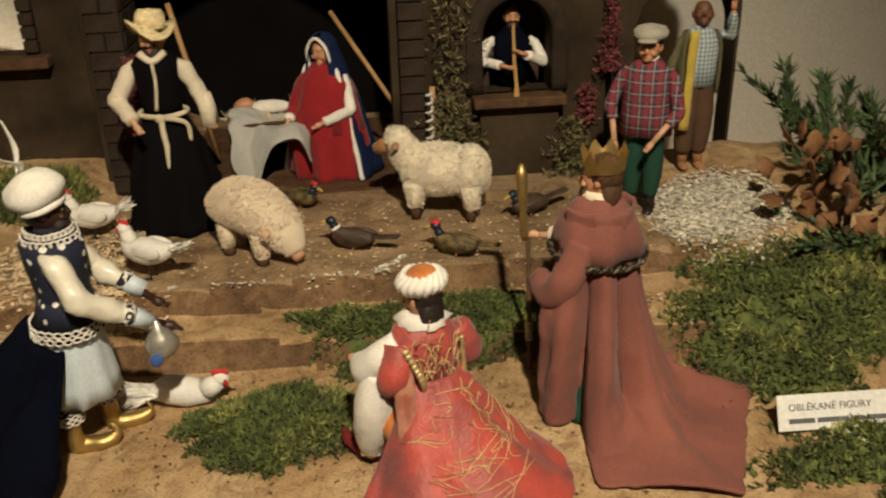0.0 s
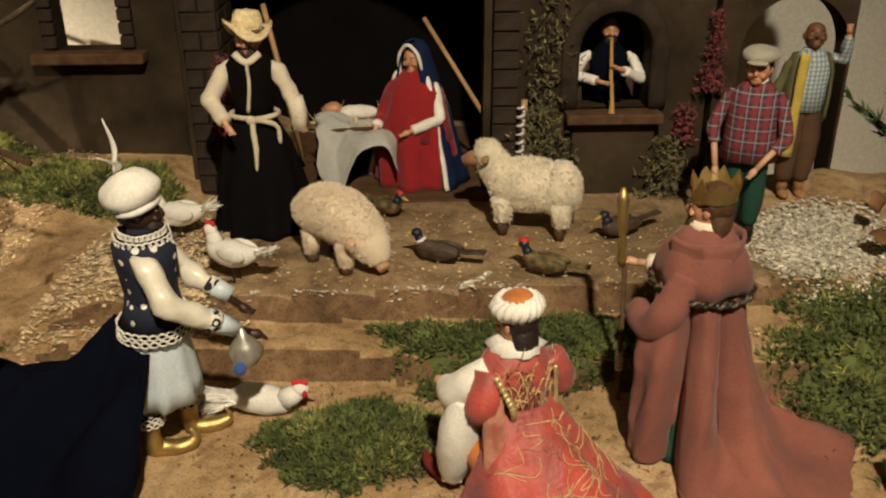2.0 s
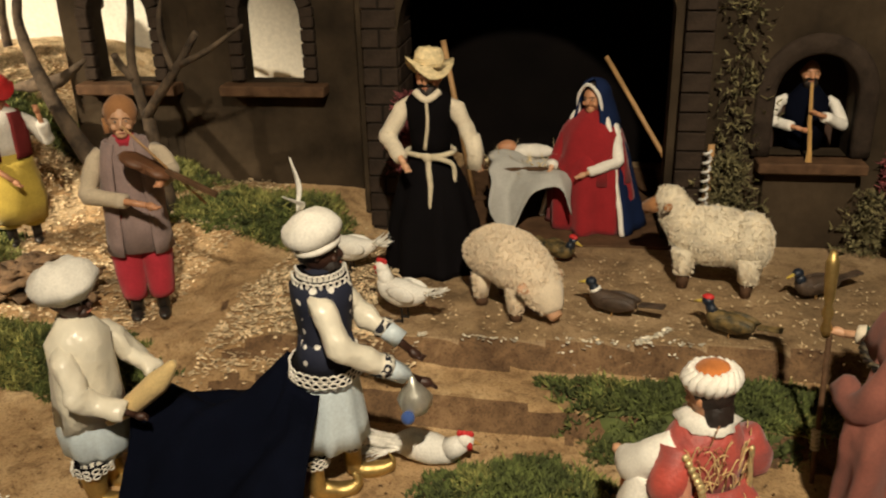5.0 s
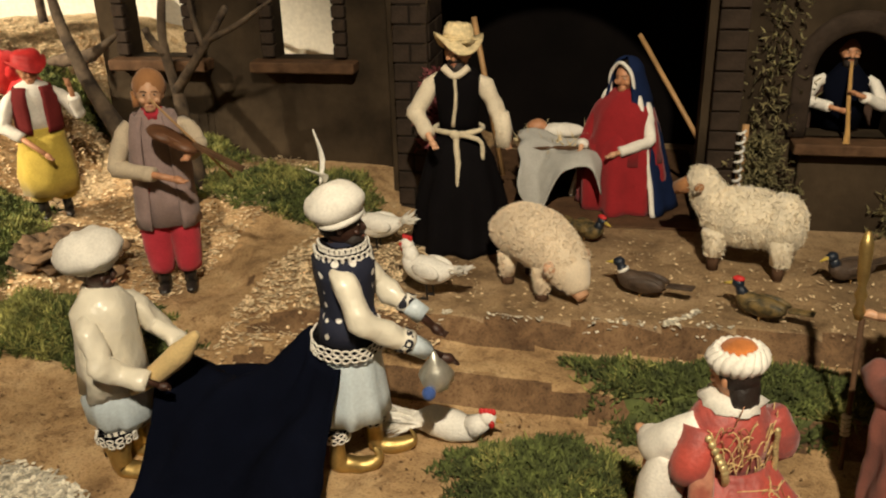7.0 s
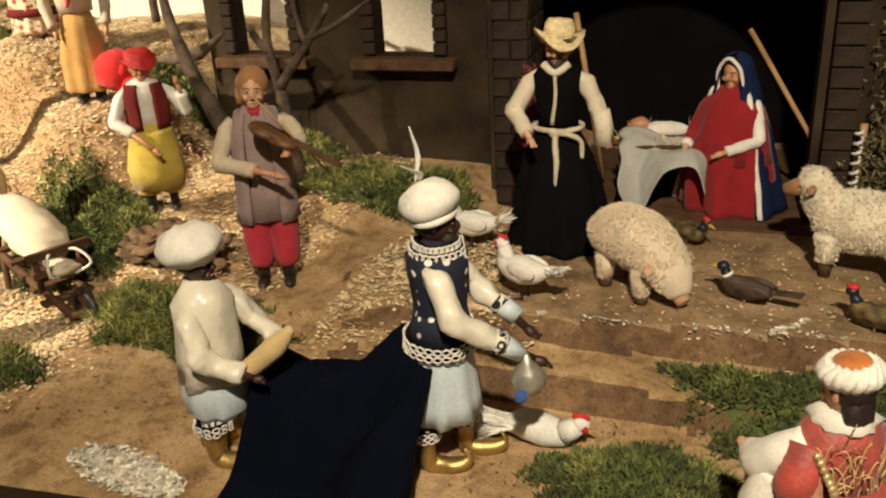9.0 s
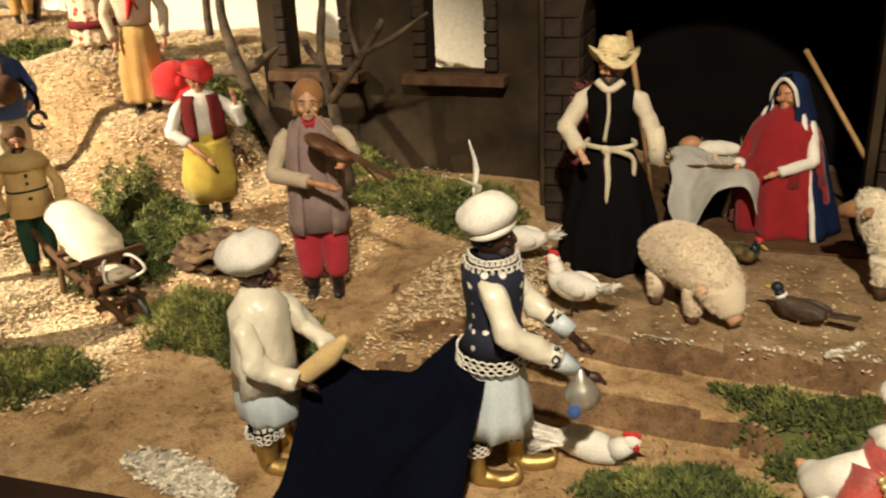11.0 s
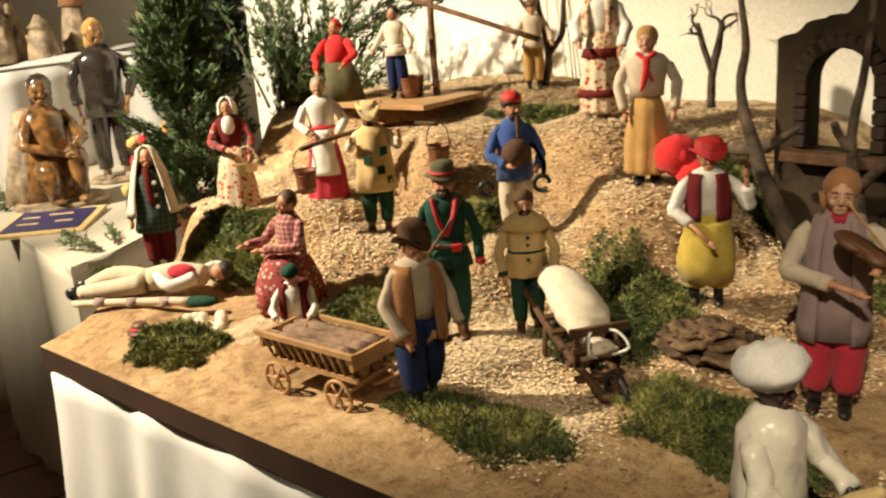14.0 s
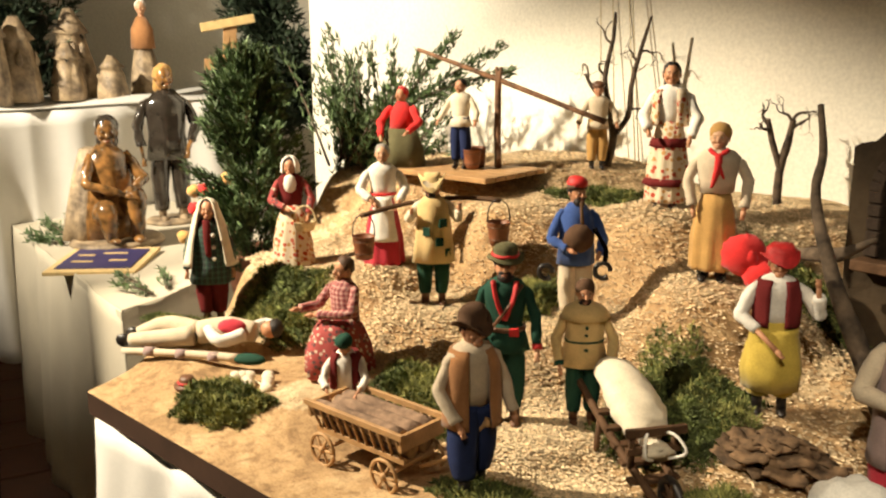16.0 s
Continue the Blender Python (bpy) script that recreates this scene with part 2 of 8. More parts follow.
def ground_mat(name, tones, bump, rough=0.93):
    """Trodden ground: broad stains, middling blotches, grit and dark specks."""
    m = bpy.data.materials.new(name)
    t, nodes, links, bsdf = link_nodes(m)
    co = nodes.new("ShaderNodeTexCoord")

    def cloud(scale, detail, rough_=0.6, warp=0.4):
        n = nodes.new("ShaderNodeTexNoise")
        n.inputs["Scale"].default_value, n.inputs["Detail"].default_value = scale, detail
        n.inputs["Roughness"].default_value, n.inputs["Distortion"].default_value = rough_, warp
        links.new(co.outputs["Object"], n.inputs["Vector"])
        return n.outputs["Fac"]

    def ramp(fac, stops):
        r = nodes.new("ShaderNodeValToRGB")
        r.color_ramp.elements[0].position, r.color_ramp.elements[0].color = stops[0][0], (*stops[0][1], 1)
        r.color_ramp.elements[1].position, r.color_ramp.elements[1].color = stops[-1][0], (*stops[-1][1], 1)
        for pos, colour in stops[1:-1]:
            r.color_ramp.elements.new(pos).color = (*colour, 1)
        links.new(fac, r.inputs["Fac"])
        return r.outputs["Color"]

    def over(a, b, kind, amount):
        x = nodes.new("ShaderNodeMix")
        x.data_type, x.blend_type = "RGBA", kind
        x.inputs[0].default_value = amount
        links.new(a, x.inputs[6])
        links.new(b, x.inputs[7])
        return x.outputs[2]

    broad, mid, grit = cloud(9, 8, 0.68), cloud(42, 6, 0.65), cloud(330, 3)
    colour = ramp(broad, [(0.34, tones[0]), (0.5, tones[1]), (0.66, tones[2])])
    colour = over(colour, ramp(mid, [(0.36, (0.55, 0.5, 0.45)), (0.52, (1, 1, 1)), (0.68, (1.0, 1.0, 0.96))]), "MULTIPLY", 0.85)
    colour = over(colour, ramp(grit, [(0.36, (0.45, 0.4, 0.35)), (0.48, (1, 1, 1)), (0.7, (1, 1, 1))]), "MULTIPLY", 0.7)
    links.new(colour, bsdf.inputs["Base Color"])
    bsdf.inputs["Roughness"].default_value = rough
    b1, b2 = nodes.new("ShaderNodeBump"), nodes.new("ShaderNodeBump")
    b1.inputs["Strength"].default_value, b1.inputs["Distance"].default_value = bump, 0.008
    b2.inputs["Strength"].default_value, b2.inputs["Distance"].default_value = bump, 0.002
    links.new(mid, b1.inputs["Height"])
    links.new(grit, b2.inputs["Height"])
    links.new(b1.outputs["Normal"], b2.inputs["Normal"])
    links.new(b2.outputs["Normal"], bsdf.inputs["Normal"])
    return m


M_SAND = ground_mat("sand_ground", [(0.30, 0.185, 0.085), (0.47, 0.305, 0.15), (0.58, 0.41, 0.225)], 0.5)
M_BANK = ground_mat("chip_covered_bank", [(0.46, 0.33, 0.18), (0.62, 0.47, 0.28), (0.74, 0.58, 0.37)], 1.0)
M_STAGE = ground_mat("painted_board", [(0.19, 0.125, 0.066), (0.32, 0.215, 0.115), (0.45, 0.315, 0.18)], 0.3, 0.7)
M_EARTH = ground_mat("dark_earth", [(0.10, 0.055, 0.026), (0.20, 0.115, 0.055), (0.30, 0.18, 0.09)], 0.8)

# ---- the ground of the scene ----
CONTROL = [
    (-0.74, 1.155, 0.842), (-0.99, 1.215, 0.90), (-1.215, 1.306, 1.033), (-1.45, 1.40, 1.112), (-1.20, 1.04, 0.838),
    (-1.22, 0.925, 0.838), (-1.66, 1.0, 0.915), (-1.83, 0.965, 0.968), (-2.07, 0.83, 0.936), (-2.0, 0.62, 0.825),
    (-2.1, 1.3, 1.14), (-2.0, 1.55, 1.14), (-0.75, 1.50, 0.91), (-1.45, 1.75, 1.09), (-1.38, 1.15, 0.935),
    (-1.0, 1.55, 0.93), (-1.75, 1.25, 1.09), (-0.87, 1.19, 0.865), (-0.6, 1.30, 0.868), (-1.5, 0.85, 0.835),
    (-2.5, 1.2, 1.1), (-1.3, 0.75, 0.80), (-1.05, 0.95, 0.803), (-1.75, 0.72, 0.808), (-0.7, 0.98, 0.803),
]
CT = np.array(CONTROL)


def smooth01(t):
    t = min(1.0, max(0.0, t))
    return t * t * (3 - 2 * t)


FRONT = [(-1.80, 0.35), (-1.34, 0.515), (-0.86, 0.69), (-0.62, 0.752), (0.0, 0.80), (1.1, 0.86)]


def front_y(x):
    return float(np.interp(x, [p[0] for p in FRONT], [p[1] for p in FRONT]))


def wall_y(x):
    return 1.85 + (x + 1.45) * 0.306


def stage_edge(x):
    return 1.244 + 0.24 * x


def height(x, y):
    """The ground: a sandy board in front, banks that rise to the west, and a stage with two steps."""
    d2 = (CT[:, 0] - x) ** 2 + (CT[:, 1] - y) ** 2
    w = 1 / (d2 + 0.0012) ** 2
    near = max(0.0, y - front_y(x))
    wf = 1 / (near**2 * 1.6 + 0.004) ** 2 * 0.9
    west = float((w @ CT[:, 2] + wf * 0.80) / (w.sum() + wf))
    west += 0.006 * noise.noise((x * 14, y * 14, 0)) * smooth01((west - 0.81) / 0.03) + 0.003 * noise.noise((x * 50, y * 50, 3)) * smooth01((west - 0.81) / 0.05)
    e, mid = stage_edge(x), 1.13 + 0.12 * x
    ragged = 0.006 * noise.noise((x * 25, 1, 0))
    east = 0.80 + 0.035 * smooth01((y - mid - ragged) / 0.014 + 0.5) + 0.035 * smooth01((y - e - ragged * 0.5) / 0.01 + 0.5)
    east += 0.0015 * noise.noise((x * 30, y * 30, 0))
    if x > 0.2:
        k = smooth01((x - 0.25) / 0.25)
        slope = 0.80 + 0.10 * smooth01((y - 0.95) / 0.65) + 0.012 * noise.noise((x * 12, y * 12, 5))
        slope -= 0.3 * smooth01((y - 1.70) / 0.12)
        east = east * (1 - k) + slope * k
    k = smooth01((x + 0.62) / 0.14)
    return west * (1 - k) + east * k


def ground_grid(nu=300, nv=170):
    us = np.linspace(0, 1, nu + 1)
    fx = np.concatenate([np.linspace(-1.80, 1.1, nu + 1)])
    verts = []
    for i in range(nu + 1):
        x0 = fx[i]
        y0 = front_y(x0)
        x1 = -2.72 + (1.1 + 2.72) * us[i]
        y1 = wall_y(x1) - 0.004
        for j in range(nv + 1):
            s = j / nv
            x, y = x0 + (x1 - x0) * s, y0 + (y1 - y0) * s
            verts.append((x, y, height(x, y)))
    return verts, nu, nv


gv, gu, gw = ground_grid()
ground = Shape()
faces_sand, faces_stage, faces_earth, faces_bank = [], [], [], []
w1 = gw + 1
for i in range(gu):
    for j in range(gw):
        q = (i * w1 + j, (i + 1) * w1 + j, (i + 1) * w1 + j + 1, i * w1 + j + 1)
        a, b, c = (np.array(gv[q[k]]) for k in (0, 1, 3))
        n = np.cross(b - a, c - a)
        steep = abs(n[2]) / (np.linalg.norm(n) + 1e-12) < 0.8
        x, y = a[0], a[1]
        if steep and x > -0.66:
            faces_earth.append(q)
        elif -0.52 + 0.02 * noise.noise((y * 30, 0, 0)) < x < 0.33 and y > stage_edge(x):
            faces_stage.append(q)
        elif not steep and x + 0.04 * noise.noise((x * 9, y * 9, 2)) < -1.0 and a[2] > 0.824:
            faces_bank.append(q)
        else:
            faces_sand.append(q)
edge_n = len(gv)
rim = [i * w1 for i in range(gu + 1)]
left = [j for j in range(w1)]
under = [(gv[k][0], gv[k][1], 0.757) for k in rim] + [(gv[k][0], gv[k][1], 0.757) for k in left]
ground.add(gv + under, faces_sand, M_SAND)
nsand = len(ground.v)
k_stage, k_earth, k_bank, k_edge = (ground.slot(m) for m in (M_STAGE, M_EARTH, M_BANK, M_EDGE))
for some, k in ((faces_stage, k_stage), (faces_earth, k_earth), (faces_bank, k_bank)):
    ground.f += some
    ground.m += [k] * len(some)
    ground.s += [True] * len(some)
side = [(rim[i], edge_n + i, edge_n + i + 1, rim[i + 1]) for i in range(gu)]
o2 = edge_n + gu + 1
side += [(left[j + 1], o2 + j + 1, o2 + j, left[j]) for j in range(gw)]
ground.f += side
ground.m += [k_edge] * len(side)
ground.s += [False] * len(side)
g = ground.make("ground")
tagged(g, "sandy display board with painted stage, steps and earth banks", "ground", kind="structure")

# ---- the room ----
WA = math.atan(0.306)


def slab(name, c, s, rz, m, label, category):
    sh = Shape().box((0, 0, 0), s, m, bevel=0.02)
    return tagged(sh.make(name, pose(*c, 0, 0, rz)), label, category, kind="structure")


deg = math.degrees(WA)
mx = -1.0
slab("wall_north", (mx + 0.55, wall_y(mx + 0.55) + 0.062, 1.5), (5.95, 0.12, 3.0), deg, M_WALL, "plain white plastered room wall behind the display", "wall")
slab("wall_south", (0.0, -2.6, 1.5), (8.4, 0.12, 3.0), 0, M_WALL, "plain white plastered room wall", "wall")
slab("wall_east", (3.0, 0.4, 1.5), (0.12, 6.4, 3.0), 0, M_WALL, "plain white plastered room wall", "wall")
slab("wall_west", (-5.2, 0.4, 1.5), (0.12, 7.2, 3.0), 0, M_WALL, "plain white plastered room wall", "wall")
slab("wall_far", (-4.2, 2.1, 1.5), (2.4, 0.12, 3.0), -10, M_WALL, "plain white plastered room wall", "wall")
slab("ceiling", (-1.1, 0.4, 3.05), (9.0, 8.0, 0.1), 0, M_CEIL, "plain pale painted ceiling", "ceiling")
floor = slab("floor", (-1.1, 0.4, -0.06), (9.0, 8.0, 0.1), 0, M_JOINT, "dark reddish brown terracotta tiled floor", "floor")
tile_mesh = None
for i in range(14):
    for j in range(12):
        x, y = -4.6 + 0.25 * i, -1.0 + 0.25 * j
        if tile_mesh is None:
            t0 = Shape().box((0, 0, 0), (0.242, 0.242, 0.02), M_TILE, bevel=0.3).make("tile")
            tile_mesh = t0.data
        else:
            t0 = new("tile", tile_mesh)
        t0.parent = floor
        t0.matrix_parent_inverse = floor.matrix_world.inverted()
        t0.matrix_world = pose(x, y, 0.0, 0, 0, 0)


def drape(name, pts, z0, z1, m, label, folds, depth, flare=0.05):
    """A tablecloth that hangs along a line of points."""
    P = np.array(pts, float)
    seg = np.r_[0, np.cumsum(np.linalg.norm(np.diff(P, axis=0), axis=1))]
    total = seg[-1]

    def fn(u, v):
        s = u * total
        x, y = np.interp(s, seg, P[:, 0]), np.interp(s, seg, P[:, 1])
        i = min(len(P) - 2, int(np.searchsorted(seg, s, "right") - 1))
        d = (P[i + 1] - P[i]) / np.linalg.norm(P[i + 1] - P[i])
        out = np.array([d[1], -d[0]])
        k = depth * (0.25 + v) * (math.sin(s * folds + 1.5 * math.sin(s * folds * 0.37)) + 0.4 * math.sin(s * folds * 2.3 + 1 + 2 * v)) + flare * v
        return (x + out[0] * k, y + out[1] * k, z0 + (z1 - z0) * v)

    sh = Shape().sheet(fn, int(total * 70) + 8, 16, m, 0.004)
    return tagged(sh.make(name), label, "tablecloth")


drape("tablecloth", [(-2.62, 1.30), (-2.3, 0.93), (-1.79, 0.36), (-1.34, 0.527), (-0.86, 0.70), (-0.62, 0.765), (0.0, 0.815), (1.1, 0.875)], 0.757, 0.03, M_CLOTH, "white cloth hanging in folds round the display table", 21, 0.02)

# ---- the stable ----
BM = pose(-0.535, 1.485, 0, 0, 0, 12)


def in_stable(u, v, z):
    return BM @ Vector((u, v, z))


def arch_top(u, uc, hw, spring):
    d = (u - uc) / hw
    return spring + hw * 1.05 * math.sqrt(max(0.0, 1 - d * d))


def welded(sh):
    """Joins points that coincide and drops the faces that two slices share."""
    seen, where = {}, []
    for p in sh.v:
        where.append(seen.setdefault(tuple(round(q, 5) for q in p), len(seen)))
    count = {}
    for f in sh.f:
        key = tuple(sorted({where[i] for i in f}))
        count[key] = count.get(key, 0) + 1
    out = Shape()
    faces = []
    for f in sh.f:
        g = []
        for i in f:
            if where[i] not in g:
                g.append(where[i])
        if len(g) > 2 and count[tuple(sorted(g))] == 1:
            faces.append(tuple(g))
    return out.add(list(seen), faces, sh.mats[0], False)


def holed_wall(u0, u1, v, thick, z0, top, holes, m):
    """A wall cut by arched openings (centre, half width, sill, spring); top is a function of u."""
    us = set(np.linspace(u0, u1, int((u1 - u0) / 0.012) + 2).round(5))
    for uc, hw, sill, spring in holes:
        us |= set((uc + hw * np.cos(np.linspace(0, math.pi, 23))).round(5))
    us = sorted(u for u in us if u0 <= u <= u1)
    sh = Shape()
    wob = lambda u, z: 0.002 * noise.noise((u * 30, z * 30, v * 9))
    for a, b in zip(us[:-1], us[1:]):
        c = (a + b) / 2
        spans = [(z0, z0, top(a), top(b))]
        for uc, hw, sill, spring in holes:
            if abs(c - uc) < hw:
                spans = [(z0, z0, sill, sill), (arch_top(a, uc, hw, spring), arch_top(b, uc, hw, spring), top(a), top(b))]
        for la, lb, ha, hb in spans:
            if ha <= la + 1e-4 and hb <= lb + 1e-4:
                continue
            k = max(1, int((ha - la) / 0.04))
            pts = []
            for s in range(k + 1):
                za, zb = la + (ha - la) * s / k, lb + (hb - lb) * s / k
                pts += [(a, v + wob(a, za), za), (b, v + wob(b, zb), zb), (b, v + thick, zb), (a, v + thick, za)]
            faces = []
            for s in range(k):
                o = 4 * s
                faces += [(o, o + 1, o + 5, o + 4), (o + 2, o + 3, o + 7, o + 6)]
                faces += [(o + 3, o, o + 4, o + 7), (o + 1, o + 2, o + 6, o + 5)]
            o = 4 * k
            faces += [(3, 2, 1, 0), (o, o + 1, o + 2, o + 3)]
            sh.add(pts, faces, m, False)
    return welded(sh)


def ruin_top(u):
    return float(np.interp(u, [-0.60, -0.555, -0.52, -0.50, -0.44, -0.40, -0.36, -0.30, 0.1], [1.255, 1.262, 1.27, 1.29, 1.30, 1.34, 1.42, 1.5, 1.62])) + 0.006 * noise.noise((u * 70, 0, 0))


stable = base("stable", BM, "dark brown model stable with arched windows and brick pillars", "model building")


def stable_part(sh, name, label=""):
    ob = sh.make(name)
    ob.parent = stable
    return tagged(ob, label)


west_wall = stable_part(holed_wall(-0.55, -0.001, 0.11, 0.035, 0.82, ruin_top, [(-0.44, 0.052, 1.088, 1.195), (-0.18, 0.051, 1.088, 1.195)], M_BUILD), "west_wall", "rough brown painted wall with a broken end")
stable_part(holed_wall(0.45, 0.80, 0.0, 0.05, 0.82, lambda u: 1.62, [(0.652, 0.056, 1.008, 1.10)], M_BUILD), "niche_wall")
stable_part(holed_wall(0.04, 0.462, 0.0, 0.05, 0.82, lambda u: 1.62, [(0.253, 0.205, 0.80, 1.16)], M_BUILD), "arch_wall")
stable_part(holed_wall(0.81, 1.02, -0.002, 0.05, 0.80, lambda u: 1.62 if u < 0.99 else 1.4, [(0.93, 0.085, 0.79, 1.09)], M_BUILD), "east_arch")
# inside of the stable: back and sides, floor and ceiling
# walls and roof board get a near-black colour in place of shade
sh = Shape()
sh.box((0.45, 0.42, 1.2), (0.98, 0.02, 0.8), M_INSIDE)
stable_part(sh, "back_wall", "inner wall coloured near-black for shade")
stable_part(Shape().box((-0.02, 0.27, 1.2), (0.03, 0.26, 0.8), M_INSIDE), "side_wall", "inner wall coloured near-black for shade")
stable_part(Shape().box((0.80, 0.24, 1.2), (0.03, 0.34, 0.8), M_INSIDE), "side_wall", "inner wall coloured near-black for shade")
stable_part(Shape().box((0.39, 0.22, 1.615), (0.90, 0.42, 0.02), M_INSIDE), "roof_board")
stable_part(Shape().box((0.25, 0.16, 0.868), (0.44, 0.40, 0.012), M_DKWOOD), "stable_floor")
stable_part(Shape().box((-0.012, 0.09, 1.2), (0.022, 0.1, 0.8), M_BUILD), "pillar_core")


def brick_at(name, parent, c, s, M=None, store={}):
    key = tuple(round(d, 4) for d in s)
    if key not in store:
        ob = Shape().box((0, 0, 0), s, M_BRICK, bevel=0.22).make(name)
        store[key] = ob.data
    else:
        ob = new(name, store[key])
    ob.parent = parent
    ob.matrix_local = (Matrix.Translation(c) @ M) if M else Matrix.Translation(c)
    return ob


# brick pillars on both sides of the arch, of alternating courses
core = stable_part(Shape().box((0.022, 0.055, 1.2), (0.046, 0.11, 0.78), M_JOINT), "west_pillar")
core2 = stable_part(Shape().box((0.482, -0.006, 1.2), (0.036, 0.03, 0.78), M_JOINT), "east_pillar")
for k in range(27):
    z = 0.835 + 0.0285 * k
    if z > 1.58:
        break
    if k % 2:
        brick_at("brick", core, (0.022, 0.004, z), (0.052, 0.012, 0.026))
        for v in (0.035, 0.09):
            brick_at("brick", core, (0.0, v, z), (0.012, 0.052, 0.026))
            brick_at("brick", core, (0.044, v, z), (0.012, 0.052, 0.026))
    else:
        brick_at("brick", core, (0.008, 0.004, z), (0.025, 0.012, 0.026))
        brick_at("brick", core, (0.036, 0.004, z), (0.025, 0.012, 0.026))
        for v in (0.062,):
            brick_at("brick", core, (0.0, v, z), (0.012, 0.1, 0.026))
            brick_at("brick", core, (0.044, v, z), (0.012, 0.1, 0.026))
    brick_at("brick", core2, (0.482, -0.02, z), (0.04, 0.012, 0.026))


def arch_bricks(uc, hw, sill, spring, v, width, proud, parent_name, jambs=True):
    ring = stable_part(Shape().box((uc, v + 0.02, sill - 0.006), (hw * 2 + width, 0.012, 0.004), M_JOINT), parent_name)
    n = 13
    for k in range(n):
        a = math.pi * (k + 0.5) / n
        r = hw + width / 2
        c = (uc + r * math.cos(a), v - proud / 2, spring + r * 1.04 * math.sin(a))
        brick_at("brick", ring, c, (width, proud + 0.012, math.pi * r / n * 1.0), Matrix.Rotation(-a, 4, "Y"))
    if jambs:
        z = sill + 0.011
        while z < spring - 0.006:
            for s in (-1, 1):
                brick_at("brick", ring, (uc + s * (hw + width / 2), v - proud / 2, z), (width, proud + 0.012, 0.02))
            z += 0.0215
    return ring


arch_bricks(-0.44, 0.052, 1.09, 1.195, 0.11, 0.022, 0.008, "window_surround")
arch_bricks(-0.18, 0.051, 1.09, 1.195, 0.11, 0.022, 0.008, "window_surround")
rows = []
for k in range(37):
    a = math.pi * max(0.0, min(1.0, (k - 6) / 24))
    drop = 0.09 * (1 - k / 6) if k < 6 else 0.09 * (k - 30) / 6 if k > 30 else 0.0
    rows.append([(0.652 + r * math.cos(a), v, 1.10 + r * 1.04 * math.sin(a) - drop) for r, v in ((0.056, 0.012), (0.056, -0.007), (0.059, -0.010), (0.080, -0.009), (0.083, -0.006), (0.083, 0.012))])
stable_part(Shape().rings(rows, M_BRICK), "niche_surround", "plain dark arched surround")
for uc in (-0.435, -0.18):
    stable_part(Shape().box((uc, 0.098, 1.078), (0.178, 0.045, 0.018), M_DKWOOD, bevel=0.25), "window_sill", "dark wooden sill")
stable_part(Shape().box((0.652, -0.014, 1.0), (0.15, 0.05, 0.016), M_DKWOOD, bevel=0.25), "window_sill", "dark wooden sill")
stable_part(Shape().box((0.655, -0.005, 0.93), (0.13, 0.02, 0.12), M_BUILD), "apron_panel")
stable_part(Shape().box((0.652, 0.13, 1.1), (0.2, 0.01, 0.3), M_EDGE), "niche_back")

# leaning props inside: a pole and a crutch of wood
p = Shape().tube([in_stable(0.105, 0.09, 1.16), in_stable(0.15, 0.10, 0.90)], [0.0045, 0.005], M_WOOD, 7)
tagged(p.make("wooden_prop"), "pale wooden prop leaning in the stable opening", "pole")
p = Shape().tube([in_stable(0.36, 0.12, 1.13), in_stable(0.48, 0.02, 0.95)], [0.004, 0.004], M_WOOD, 7)
tagged(p.make("walking_stick"), "thin wooden stick leaning against the stable wall", "stick")
sh = Shape().tube([in_stable(0.508, -0.03, 0.87), in_stable(0.512, -0.02, 1.03)], [0.007, 0.005], M_WOOD, 8)
for k in range(7):
    sh.tube([in_stable(0.505 + 0.005 * math.cos(a), -0.036 + 0.008 * math.sin(a), 0.93 + 0.014 * k + 0.002 * a) for a in np.linspace(0, 6, 7)], 0.0022, M_CLOTH, 5, 1)
tagged(sh.make("wrapped_stick"), "wooden stick wound with pale cord beside the stable", "stick")


# ---- moss, shavings and plants ----
def tufts(points, length, width, m, lean=0.9, blades=3):
    """Small bent blades at the points given with their directions; returns one Shape."""
    sh = Shape()
    verts, faces = [], []
    for p, up in points:
        for _ in range(blades):
            d = (Vector(up) + Vector(rng.normal(0, lean * 0.55, 3))).normalized()
            s = d.cross(Vector(rng.normal(0, 1, 3))).normalized()
            l, w = length * rng.uniform(0.55, 1.4), width * rng.uniform(0.7, 1.3)
            bend = Vector(rng.normal(0, 0.35, 3)) * l * 0.4
            n = len(verts)
            a, b = Vector(p), Vector(p) + d * l * 0.55 + bend * 0.3
            verts += [a - s * w * 0.5, a + s * w * 0.5, b + s * w * 0.55, b - s * w * 0.55, Vector(p) + d * l + bend]
            faces += [(n, n + 1, n + 2, n + 3), (n + 3, n + 2, n + 4)]
    return sh.add(verts, faces, m, False)


